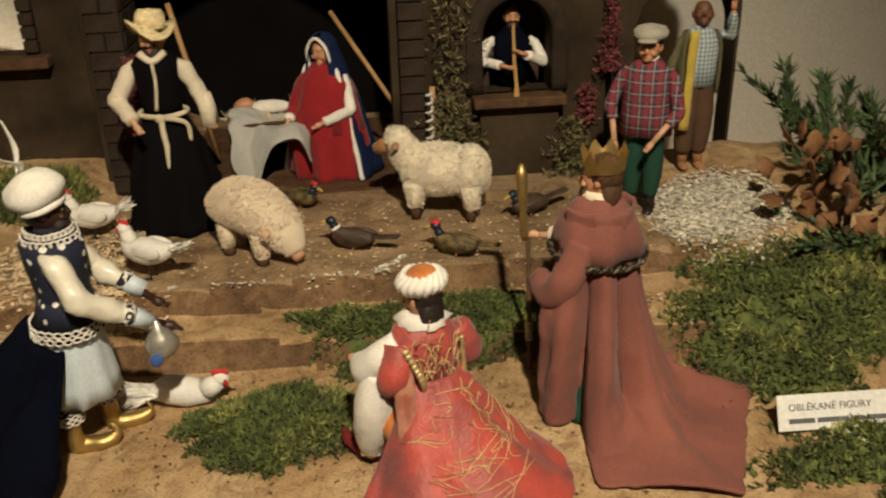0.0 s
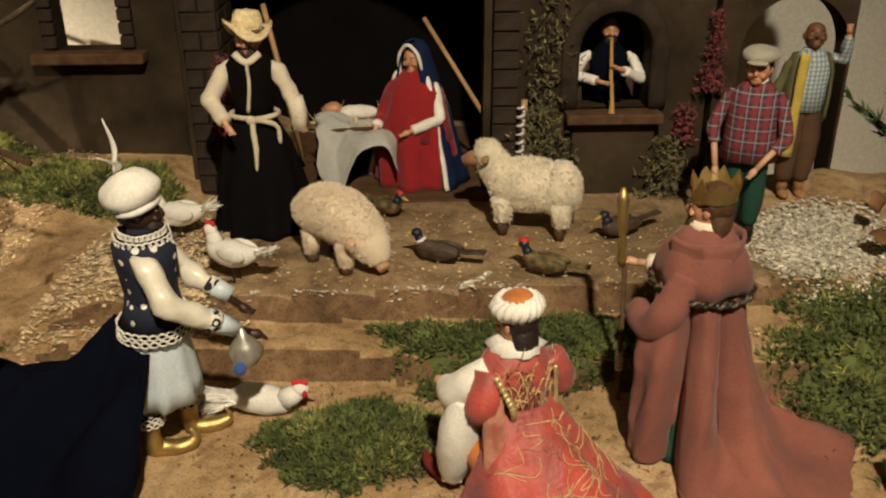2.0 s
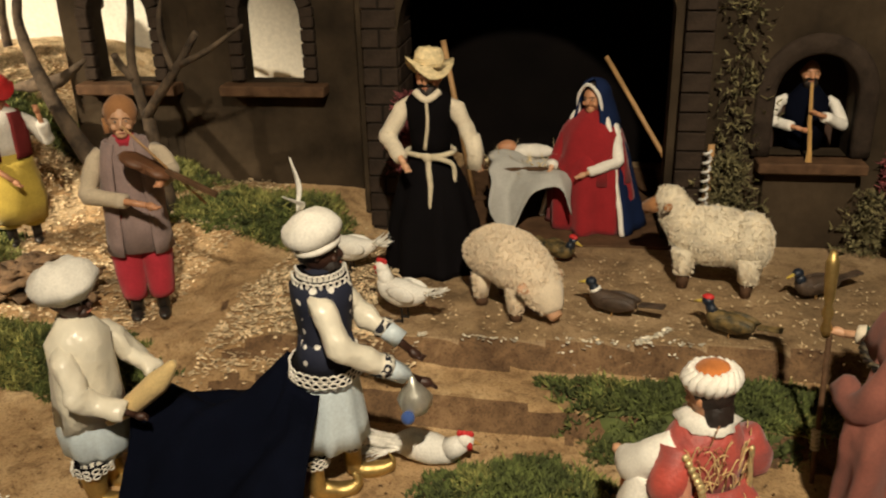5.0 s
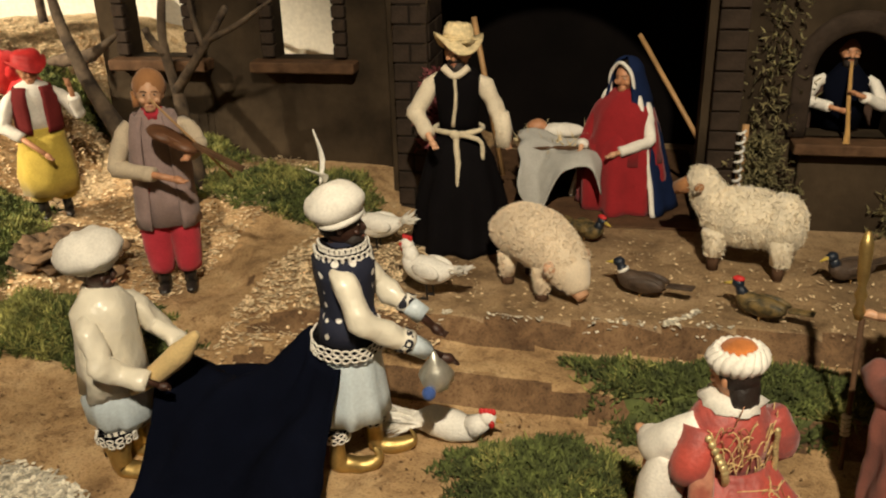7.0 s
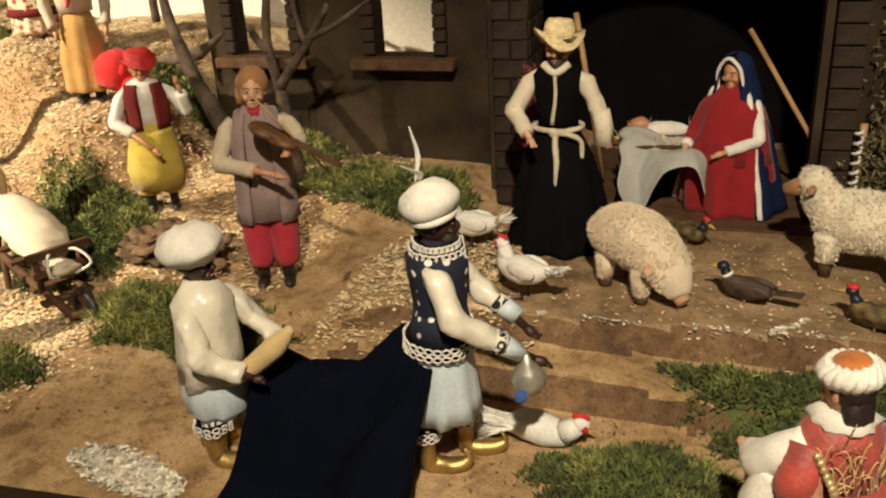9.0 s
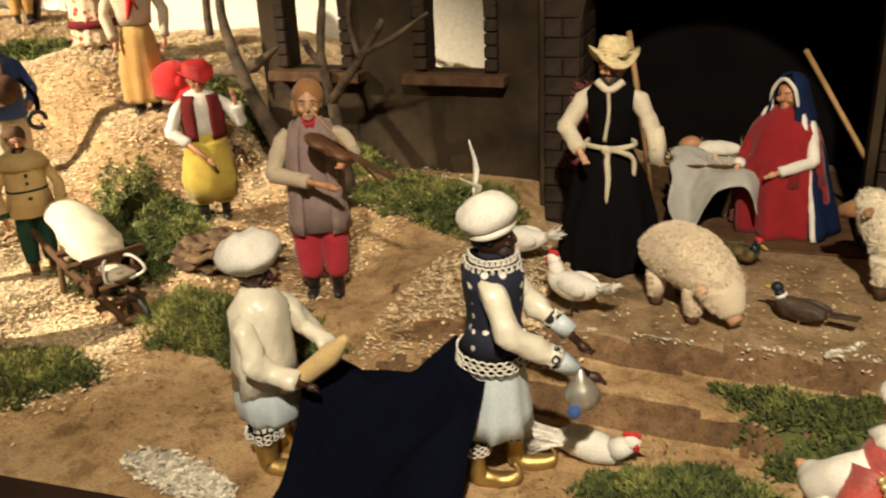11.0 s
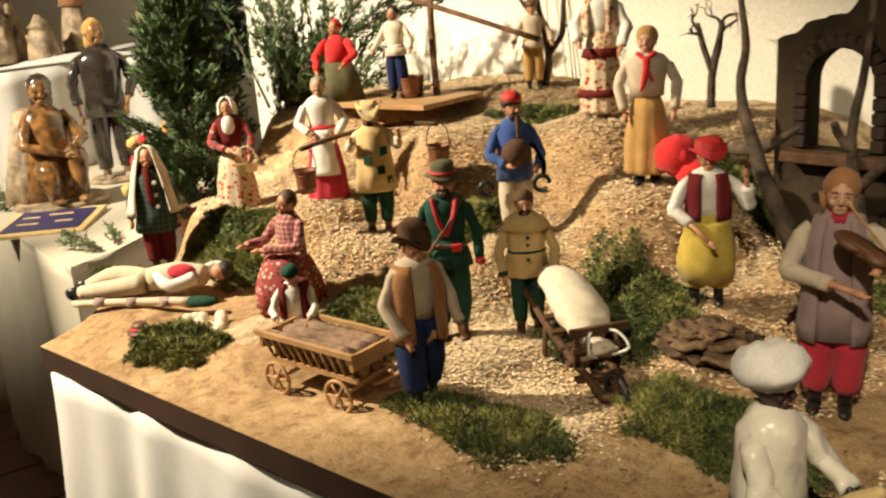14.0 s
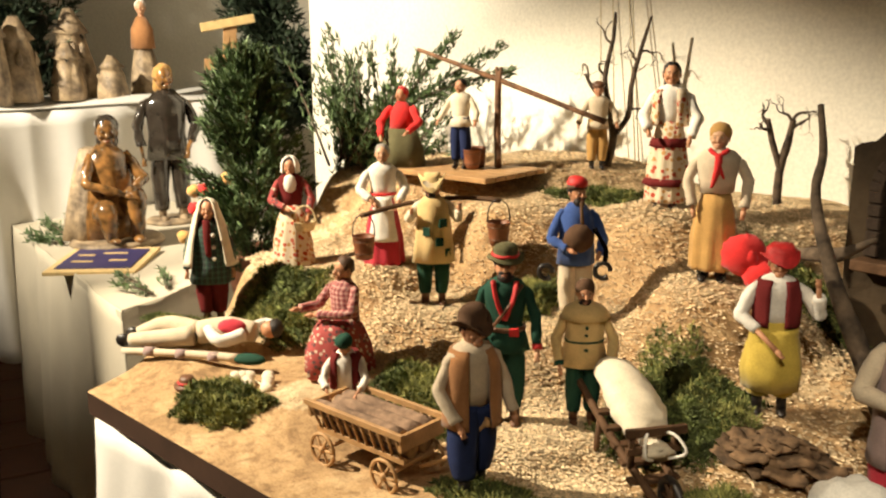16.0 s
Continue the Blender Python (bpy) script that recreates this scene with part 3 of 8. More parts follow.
def moss(x, y, rx, ry, rz, high, n, dry=0.3, name="moss_patch", label="clump of green moss laid on the sand"):
    ca, sa = math.cos(radians(rz)), math.sin(radians(rz))
    def at(a, b):
        return x + a * rx * ca - b * ry * sa, y + a * rx * sa + b * ry * ca
    pts, ptd = [], []
    ph = rng.uniform(0, 9)
    ragged = lambda a: 0.95 + 0.42 * noise.noise((1.2 * math.cos(a) + ph, 1.2 * math.sin(a), 0)) + 0.22 * noise.noise((4 * math.cos(a) + ph, 4 * math.sin(a), 5))
    lump = lambda px, py: high * (0.6 + 0.6 * noise.noise((px * 22, py * 22, ph)))
    while len(pts) + len(ptd) < n * 1.15:
        a, b = rng.uniform(-1.4, 1.4, 2)
        r = math.hypot(a, b) / (ragged(math.atan2(b, a)) * rng.uniform(0.9, 1.06))
        if r > 1:
            continue
        px, py = at(a, b)
        h = height(px, py) + lump(px, py) * max(0.0, 1 - r**4) * rng.uniform(0.55, 1.0)
        (ptd if noise.noise((px * 16, py * 16, ph + 4)) + rng.normal(0, 0.25) > 0.5 - dry else pts).append(((px, py, h), (a * 0.7, b * 0.7, 1)))
    sh = tufts(pts, 0.0085, 0.0021, M_MOSS, 1.7, 4)
    dry_sh = tufts(ptd, 0.0125, 0.0016, M_MOSSDRY, 1.9, 4)
    sh.add(dry_sh.v, dry_sh.f, M_MOSSDRY, False)
    # the dark mat of earth and stems under the blades
    rows = []
    for k in range(7):
        r = 1.0 - k / 6.2
        rows.append([])
        for i in range(22):
            a = 2 * math.pi * i / 22
            rr = r * ragged(a) * 0.9
            px, py = at(rr * math.cos(a), rr * math.sin(a))
            rows[-1].append((px, py, height(px, py) - 0.003 + lump(px, py) * 0.7 * (1 - r**4)))
    sh.rings(rows, M_MOSS)
    return tagged(sh.make(name), label, "moss", "moss clumps", kind="stuff")


MOSS = [
    (0.01, 1.165, 0.19, 0.065, 12, 0.022, 2300, 0.1), (-0.145, 0.985, 0.10, 0.085, 20, 0.022, 1700, 0.1),
    (0.47, 1.21, 0.19, 0.16, 20, 0.03, 2600, 0.1), (0.55, 0.98, 0.22, 0.09, 10, 0.022, 1800, 0.1),
    (-0.80, 1.03, 0.15, 0.065, 18, 0.026, 2000, 0.3), (-0.70, 1.43, 0.15, 0.075, 10, 0.03, 1800, 0.4),
    (-1.02, 0.825, 0.14, 0.07, 22, 0.024, 2200, 0.45), (-1.085, 1.125, 0.15, 0.10, 15, 0.045, 2600, 0.3),
    (-1.595, 0.55, 0.10, 0.07, 25, 0.035, 1700, 0.4), (-1.42, 0.865, 0.12, 0.10, 20, 0.055, 2000, 0.6),
    (-1.50, 1.10, 0.10, 0.08, 20, 0.045, 1500, 0.35), (-1.66, 1.43, 0.15, 0.075, 15, 0.045, 1500, 0.3),
    (-1.93, 0.765, 0.12, 0.10, 30, 0.04, 1900, 0.45), (-1.16, 1.50, 0.15, 0.09, 15, 0.045, 1300, 0.2),
    (-2.02, 0.58, 0.12, 0.06, 40, 0.02, 1000, 0.25), (-0.93, 1.47, 0.10, 0.06, 10, 0.03, 900, 0.3),
]
for row in MOSS:
    moss(*row)


def litter(name, n, where, size, m, label, category):
    """Loose flakes strewn over the ground where the test allows."""
    verts, faces = [], []
    while len(faces) < n:
        x, y = where()
        z = height(x, y) + 0.0015
        a, b, t = rng.uniform(0, 6.28), rng.uniform(-0.3, 0.3), rng.uniform(-0.3, 0.3)
        l, w = size * rng.uniform(0.5, 1.5), size * rng.uniform(0.3, 0.7)
        e1 = np.array([math.cos(a), math.sin(a), b]) * l / 2
        e2 = np.array([-math.sin(a), math.cos(a), t]) * w / 2
        c = np.array([x, y, z + rng.uniform(0, 0.004)])
        k = len(verts)
        verts += [c - e1 - e2, c + e1 - e2, c + e1 + e2, c - e1 + e2]
        faces.append((k, k + 1, k + 2, k + 3))
    sh = Shape().add(verts, faces, m, False)
    return tagged(sh.make(name), label, category, kind="stuff")


def on_banks():
    while True:
        x, y = rng.uniform(-2.2, -0.72), rng.uniform(0.75, 1.75)
        z = height(x, y)
        keep = smooth01((z - 0.818) / 0.03) * (1.0 if x < -1.05 else 0.28)
        if y < wall_y(x) - 0.02 and rng.uniform() < keep * (0.7 + 0.7 * noise.noise((x * 6, y * 6, 1))):
            return x, y


def on_path():
    while True:
        t = rng.uniform(0, 1)
        x, y = -1.35 + 0.42 * t + rng.normal(0, 0.04), 1.0 - 0.12 * t + rng.normal(0, 0.05)
        return x, y


def heap(cx, cy, rx, ry):
    def where():
        while True:
            a, b = rng.normal(0, 0.45, 2)
            if a * a + b * b < 1:
                return cx + a * rx, cy + b * ry
    return where


litter("wood_shavings", 95000, on_banks, 0.0058, M_CHIP, "pale wood shavings strewn over the banks", "shavings")
litter("wood_shavings", 14000, on_path, 0.0058, M_CHIP, "pale wood shavings strewn along the path", "shavings")
litter("wood_shavings", 1300, heap(-0.645, 0.79, 0.085, 0.03), 0.0065, M_WHITECHIP, "little heap of white wood shavings at the board's edge", "shavings")
litter("white_gravel", 5200, heap(0.40, 1.44, 0.11, 0.14), 0.0055, M_WHITECHIP, "white gravel flakes on the slope beside the stable", "gravel")
litter("white_gravel", 260, heap(0.52, 1.02, 0.10, 0.04), 0.010, M_WHITECHIP, "a few white gravel flakes in the moss", "gravel")
litter("sawdust", 2600, lambda: (rng.uniform(-0.62, -0.42), rng.normal(1.22, 0.09)), 0.006, M_CHIP, "coarse sawdust beside the stage", "sawdust")
litter("sawdust", 700, heap(-0.40, 1.145, 0.07, 0.035), 0.007, M_CHIP, "coarse sawdust spilled on the steps", "sawdust")
litter("crumbs", 900, lambda: (rng.uniform(-0.5, 0.3), rng.uniform(1.2, 1.5)), 0.004, M_CHIP, "crumbs scattered over the stage", "crumbs")
litter("crumbs", 1100, lambda: (rng.uniform(-1.7, 0.3), rng.uniform(0.8, 1.1)), 0.004, M_EARTH, "dark crumbs scattered over the sand", "crumbs")


def along_edge():
    x = rng.uniform(-0.34, 0.0)
    return (x, stage_edge(x) + rng.normal(0.005, 0.003)) if noise.noise((x * 18, 0, 2)) > -0.1 else along_edge()


litter("chipped_paint", 90, along_edge, 0.0055, M_WHITECHIP, "chipped white paint along the stage edge", "paint chips")
litter("chipped_paint", 60, lambda: ((lambda s: (-0.075 + 0.035 * s, 1.232 + 0.05 * s + rng.normal(0, 0.002)))(rng.uniform())), 0.006, M_WHITECHIP, "short white paint mark on the stage", "paint chips")

# ---- colours of the figures ----
def cloth(name, c, var=0.12, rough=0.9, sheen=0.15, bump=0.35):
    m = mat(name, c, rough, var, 35.0, 0.3, 420.0, sheen=sheen if max(c) > 0.2 else 0.0, deep=0.002)
    m.node_tree.nodes["Principled BSDF"].inputs["Specular IOR Level"].default_value = 0.06 if max(c) < 0.05 else 0.18
    return m


C_BLACK = cloth("black_wool", (0.005, 0.0042, 0.0048))
C_CREAM = cloth("cream_cotton", (0.72, 0.63, 0.48))
C_WHITE = cloth("white_cotton", (0.80, 0.76, 0.68))
C_SATIN = mat("ivory_satin", (0.80, 0.74, 0.60), 0.3, 0.06, 25, 0.25, 48, sheen=0.1, deep=0.012)
C_SKYBLUE = mat("pale_blue_satin", (0.58, 0.66, 0.70), 0.4, 0.06, 25, 0.1, 300)
C_ROPE = cloth("hemp_rope", (0.62, 0.54, 0.38), 0.2)
C_RED = cloth("crimson_cloth", (0.27, 0.016, 0.020))
C_BLUE = cloth("dark_blue_veil", (0.006, 0.015, 0.055))
C_NAVY = cloth("navy_felt", (0.0025, 0.0035, 0.009), 0.15, 0.95)
C_MAUVE = mat("dusty_rose_suede", (0.235, 0.080, 0.056), 0.95, 0.16, 9, 0.18, 300, sheen=0.1, second=(0.21, 0.075, 0.058), deep=0.0015)
C_BROWN = cloth("brown_cloth", (0.10, 0.055, 0.032))
C_TAN = cloth("tan_suede", (0.36, 0.17, 0.07))
C_OCHRE = cloth("ochre_cloth", (0.45, 0.26, 0.085))
C_YELLOW = cloth("mustard_cloth", (0.52, 0.38, 0.07))
C_PALEYEL = cloth("pale_yellow_felt", (0.66, 0.48, 0.22))
C_LILAC = cloth("grey_lilac_felt", (0.30, 0.215, 0.20))
C_BEIGE = cloth("beige_linen", (0.58, 0.48, 0.35))
C_PINKRED = cloth("raspberry_cloth", (0.48, 0.035, 0.055))
C_MAROON = cloth("maroon_velvet", (0.14, 0.018, 0.018))
C_GREEN = cloth("bottle_green_felt", (0.018, 0.06, 0.04))
C_OLIVE = cloth("olive_cloth", (0.11, 0.10, 0.05))
C_SCARLET = cloth("scarlet_cloth", (0.62, 0.03, 0.03))
C_DKBLUE = cloth("dark_blue_cloth", (0.018, 0.028, 0.085))
C_MIDBLUE = cloth("cornflower_cloth", (0.045, 0.09, 0.28))
C_GREY = cloth("grey_tweed", (0.38, 0.35, 0.28), 0.2)
C_SILVER = mat("silver_lame", (0.6, 0.58, 0.5), 0.4, 0.1, 60, 0.2, 300, metal=0.7)
C_GOLD = mat("gold", (0.50, 0.35, 0.13), 0.45, 0.12, 60, 0.2, 300, metal=0.85)
C_SKIN = mat("painted_skin", (0.52, 0.25, 0.13), 0.5, 0.1, 60, 0.1, 300)
C_SKINPALE = mat("pale_painted_skin", (0.60, 0.34, 0.20), 0.5, 0.1, 60, 0.1, 300)
C_DARKSKIN = mat("dark_painted_skin", (0.045, 0.019, 0.012), 0.5, 0.15, 60, 0.1, 300)
C_HAIR = mat("dark_hair", (0.018, 0.011, 0.008), 0.6, 0.3, 120, 0.6, 500)
C_HAIRBR = mat("brown_hair", (0.085, 0.04, 0.018), 0.6, 0.3, 120, 0.6, 500)
C_HAIRGREY = mat("grey_hair", (0.30, 0.27, 0.23), 0.6, 0.2, 120, 0.6, 500)
C_EYEWHITE = mat("painted_eye", (0.62, 0.55, 0.46), 0.4, 0.05, 60, 0.0, 300)
C_LIPS = mat("painted_lips", (0.38, 0.13, 0.075), 0.5, 0.1, 60, 0.0, 300)
C_LEATHER = mat("black_leather", (0.02, 0.016, 0.014), 0.4, 0.2, 60, 0.2, 300)
C_BRLEATHER = mat("brown_leather", (0.13, 0.055, 0.025), 0.5, 0.2, 60, 0.2, 300)
C_STRAW = mat("plaited_straw", (0.72, 0.58, 0.33), 0.8, 0.25, 120, 0.9, 260)
C_FUR = mat("cream_fleece", (0.76, 0.67, 0.51), 0.95, 0.15, 40, 1.0, 260, sheen=0.4)
C_PIG = mat("pale_pig_felt", (0.76, 0.63, 0.46), 0.9, 0.1, 30, 0.6, 500, sheen=0.3)
C_FEATHER = mat("white_feather", (0.80, 0.77, 0.70), 0.8, 0.06, 60, 0.5, 400)
C_COMB = mat("red_comb", (0.55, 0.025, 0.025), 0.6, 0.15, 60, 0.2, 300)
C_BIRD = mat("brown_feather", (0.07, 0.045, 0.03), 0.6, 0.4, 60, 0.5, 400)
C_BIRDGR = mat("speckled_feather", (0.15, 0.10, 0.035), 0.6, 0.5, 90, 0.5, 400, second=(0.03, 0.035, 0.02))
C_BLUEBLK = mat("glossy_dark_feather", (0.012, 0.018, 0.03), 0.4, 0.2, 60, 0.3, 400)
P_DOTS = patterned("navy_vest_with_beads", "dots", (0.010, 0.013, 0.032), [(0.80, 0.77, 0.70)], 62, cut=0.23)
P_TRIM = patterned("white_ring_braid", "rings", (0.72, 0.68, 0.58), [(0.012, 0.012, 0.02)], 95, cut=0.42)
P_PLAID = patterned("red_and_navy_tartan", "plaid", (0.045, 0.028, 0.045), [(0.20, 0.03, 0.04), (0.30, 0.28, 0.28)], 62, cut=0.38)
P_FLOWER = patterned("flowered_print", "flowers", (0.66, 0.54, 0.38), [(0.45, 0.07, 0.035), (0.50, 0.26, 0.09)], 95, cut=0.42)
P_FLOWRED = patterned("red_flowered_print", "flowers", (0.36, 0.06, 0.055), [(0.62, 0.50, 0.38), (0.10, 0.05, 0.05)], 110, cut=0.38)
P_KNIT = patterned("blue_white_knit", "plaid", (0.42, 0.48, 0.46), [(0.16, 0.22, 0.26), (0.62, 0.62, 0.56)], 150, cut=0.4)
P_CHECKG = patterned("green_checked_cloth", "plaid", (0.018, 0.06, 0.045), [(0.03, 0.035, 0.03), (0.10, 0.16, 0.11)], 85, cut=0.35)
P_KINGRED = mat("red_brocade", (0.40, 0.062, 0.045), 0.55, 0.25, 19, 0.5, 260, second=(0.16, 0.075, 0.08), sheen=0.15, deep=0.002, lean=0.42)
P_SILK = mat("pale_pink_silk", (0.55, 0.30, 0.19), 0.5, 0.2, 40, 0.3, 260, second=(0.42, 0.12, 0.08), sheen=0.15)
C_ORANGE = cloth("orange_velvet", (0.50, 0.17, 0.045), 0.2)
C_COIN = mat("brass_sequin", (0.62, 0.50, 0.25), 0.4, 0.2, 90, 0.2, 300, metal=0.5)
C_COPPERTHREAD = mat("copper_thread", (0.42, 0.20, 0.10), 0.5, 0.2, 90, 0.0, 300, metal=0.3)
P_CHECKW = patterned("pink_checked_cotton", "plaid", (0.46, 0.16, 0.14), [(0.20, 0.045, 0.05), (0.6, 0.5, 0.42)], 110, cut=0.35)


# ---- figures ----
def head(S, H, skin, hair, beard=None, z=0.895, tilt=(0, 0, 0), c=(0, 0), longhair=False):
    M = Euler([radians(a) for a in tilt]).to_matrix()
    o = Vector((c[0] * H, c[1] * H, z * H))
    q = lambda *p: o + M @ (Vector(p) * H)
    S.tube([q(0, 0.01, -0.10), q(0, 0.004, -0.04)], [0.034 * H, 0.03 * H], skin, 9)
    S.ell(o, (0.052 * H, 0.060 * H, 0.072 * H), skin, 14, 10, M)
    S.tube([q(0, -0.056, 0.016), q(0, -0.069, -0.008), q(0, -0.056, -0.014)], [0.006 * H, 0.011 * H, 0.006 * H], skin, 6)
    S.ell(q(0, -0.045, -0.045), (0.026 * H, 0.022 * H, 0.022 * H), skin, 8, 6, M)
    for s in (-1, 1):
        S.ell(q(0.052 * s, 0.004, -0.004), (0.008 * H, 0.013 * H, 0.019 * H), skin, 6, 5, M)
        S.ell(q(0.021 * s, -0.052, 0.010), (0.0064 * H, 0.0044 * H, 0.0036 * H), C_EYEWHITE, 7, 5, M)
        S.ell(q(0.020 * s, -0.0555, 0.010), (0.0040 * H, 0.0032 * H, 0.0040 * H), C_HAIR, 6, 5, M)
        S.tube([q(0.009 * s, -0.0585, 0.021), q(0.022 * s, -0.0555, 0.0255), q(0.035 * s, -0.046, 0.020)], 0.0018 * H, hair or C_HAIRBR, 5, 2)
        S.ell(q(0.027 * s, -0.047, -0.016), (0.015 * H, 0.010 * H, 0.013 * H), skin, 8, 6, M)
    S.tube([q(-0.013, -0.0645, -0.0335), q(0, -0.0685, -0.0325), q(0.013, -0.0645, -0.0335)], 0.0026 * H, C_LIPS, 5, 2)
    if hair:
        S.ell(q(0, 0.018, 0.018), (0.060 * H, 0.060 * H, 0.068 * H), hair, 14, 9, M, 0.03)
        if longhair:
            S.ell(q(0, 0.036, -0.05), (0.055 * H, 0.036 * H, 0.075 * H), hair, 12, 8, M, 0.04)
    if beard:
        S.ell(q(0, -0.036, -0.056), (0.042 * H, 0.034 * H, 0.036 * H), beard, 10, 7, M, 0.06)
        S.tube([q(-0.03, -0.05, -0.022), q(0, -0.066, -0.018), q(0.03, -0.05, -0.022)], 0.007 * H, beard, 5)
    return q, M


def arm(S, H, side, elbow, hand, sleeve, skin, full=1.0, cuff=None, sh=(0.098, 0.005, 0.785), bare=0.0):
    """elbow and hand as parts of the height; bare: the share of the forearm with no sleeve."""
    a = Vector((side * sh[0], sh[1], sh[2])) * H
    e, h = Vector(elbow) * H, Vector(hand) * H
    w = e + (h - e) * (1 - max(0.12, bare))
    r = 0.030 * H * (0.58 + 0.37 * full) * 0.86
    pts, rr, n = [], [], 18
    puff = min(1.0, max(0.0, full - 0.9))
    for k in range(n + 1):
        t = k / n
        p = a * 0.92 + Vector((0, 0, 0.012 * H)) if t == 0 else a + (e - a) * (t / 0.52) if t < 0.52 else e + (w - e) * ((t - 0.52) / 0.48)
        pts.append(p + Vector((0, 0, -0.008 * H * puff * math.sin(math.pi * t))))
        crease = 0.055 * math.sin(19 * t + 3.1 * side + 7 * full) + 0.075 * math.exp(-((t - 0.52) / 0.05) ** 2)
        rr.append(r * (1.0 + 0.16 * puff * math.sin(math.pi * min(1.0, t * 1.15)) + crease - (0.22 if full < 1.3 else 0.0) * max(0.0, t - 0.8) / 0.2))
    S.tube(pts, rr, sleeve, 16, 1, 1.0, 0.035)
    S.tube([e + (w - e) * 0.7, h], [0.016 * H, 0.013 * H], skin, 8)
    d = (h - e).normalized()
    S.ell(h + d * 0.018 * H, (0.017 * H, 0.017 * H, 0.026 * H), skin, 9, 7, d.to_track_quat("Z", "Y").to_matrix())
    for k in (-1, 0, 1):
        s = d.cross(Vector((0, 0, 1))).normalized() if abs(d.z) < 0.95 else Vector((1, 0, 0))
        S.tube([h + d * 0.03 * H + s * k * 0.009 * H, h + d * 0.055 * H + s * k * 0.011 * H], 0.0055 * H, skin, 5)
    if cuff:
        S.tube([w - d * 0.02 * H, w + d * 0.008 * H], r * (1.0 if full < 1.3 else 1.12), cuff, 10)


def torso(S, H, m, waist=0.56, wide=1.0, deep=0.72):
    S.lathe([(0.078 * H * wide, waist * H), (0.085 * H * wide, (waist + 0.08) * H), (0.100 * H * wide, 0.72 * H), (0.104 * H * wide, 0.775 * H), (0.075 * H * wide, 0.81 * H), (0.036 * H, 0.832 * H)], m, sq=(1, deep), n=20, fold=(5, 0.03))


def coat_tail(S, H, m, z1=0.42, waist=0.585, flare=0.125, folds=9):
    S.lathe([(flare * H, z1 * H), (flare * 0.9 * H, (z1 + waist) / 2 * H), (0.086 * H, waist * H)], m, sq=(1, 0.78), n=26, fold=(folds, 0.05))


def open_vest(S, H, m, z1=0.5, gap=0.42, r=0.112, flare=1.0):
    """A sleeveless jacket, open down the front."""
    def fn(u, v):
        a = -math.pi / 2 + gap + u * (2 * math.pi - 2 * gap)
        z = z1 + (0.80 - z1) * v
        rr = r * (1.0 + (flare - 1) * (1 - v)) * (1 - 0.25 * max(0, v - 0.8) / 0.2) * (1 + 0.02 * math.sin(7 * a))
        return (rr * H * math.cos(a), rr * 0.78 * H * math.sin(a), z * H)
    S.sheet(fn, 26, 8, m, 0.004)


def legs(S, H, m, boot, spread=0.05, full=1.0, toe=0.07, hem=0.10, step=0.0, top=0.56):
    for s in (-1, 1):
        x, y = s * spread * H, s * step * H
        S.tube([(s * 0.036 * H, 0, top * H), (x, y * 0.5, 0.30 * H), (x, y, hem * H)], [0.052 * H * full, 0.050 * H * full, 0.036 * H * full], m, 11, 5, 1.0, 0.025)
        S.tube([(x, y, (hem + 0.03) * H), (x, y, 0.03 * H)], [0.03 * H, 0.027 * H], boot, 9)
        S.ell((x, y - toe * 0.45 * H, 0.022 * H), (0.028 * H, 0.058 * H, 0.022 * H), boot, 10, 7)
    S.ell((0, 0, top * H - 0.02 * H), (0.082 * H, 0.062 * H, 0.05 * H), m, 12, 7)


def skirt(S, H, m, bottom=0.16, z0=0.0, waist=0.57, folds=11, depth=0.07, deep=0.9, mid=0.72):
    S.lathe([(bottom * H, z0 * H), (bottom * 0.97 * H, (z0 + 0.03) * H), (bottom * (0.5 + mid / 2) * H, (z0 * 0.6 + waist * 0.4) * H), (bottom * mid * 0.85 * H, (z0 * 0.25 + waist * 0.75) * H), (0.076 * H, waist * H)], m, sq=(1, deep), n=44, fold=(folds, depth))


def shoes(S, H, m, spread=0.045, y=-0.05):
    for s in (-1, 1):
        S.ell((s * spread * H, y * H, 0.02 * H), (0.028 * H, 0.055 * H, 0.02 * H), m, 10, 7)


def beret(S, q, M, H, m, wide, tall):
    """A full round cap of white cloth, tipped back, gathered under its rim."""
    R = M @ Euler((radians(-20), 0, 0)).to_matrix()
    c = q(0, 0.020, 0.022 + tall * 0.72)
    S.ell(c, (wide * H, wide * 1.06 * H, tall * H), m, 22, 14, R)
    S.tube([c + R @ Vector((0.068 * H * math.cos(a), 0.068 * H * math.sin(a), -tall * 0.80 * H)) for a in np.linspace(0, 6.28, 18)], 0.010 * H, m, 6, 1)


def brim_hat(S, q, M, H, m, brim=0.11, crown=0.058, tall=0.065, band=None, wave=0.08, z=0.045, droop=0.0):
    o = q(0, 0.008, z)
    prof = [(brim, -0.004 + droop), (brim, 0.004 + droop), (crown * 1.05, 0.008), (crown, tall * 0.7), (crown * 0.8, tall), (0.01, tall * 1.02)]
    rows = []
    for r, h in prof:
        row = []
        for k in range(24):
            a = 2 * math.pi * k / 24
            dz = wave * (r / brim) ** 3 * 0.25 * math.sin(2 * a + 0.7)
            row.append(o + M @ Vector((r * H * math.cos(a), r * H * math.sin(a), (h + dz) * H)))
        rows.append(row)
    S.rings(rows, m)
    if band:
        S.tube([o + M @ Vector((crown * 1.06 * H * math.cos(a), crown * 1.06 * H * math.sin(a), 0.02 * H)) for a in np.linspace(0, 6.28, 16)], 0.009 * H, band, 6, 1)


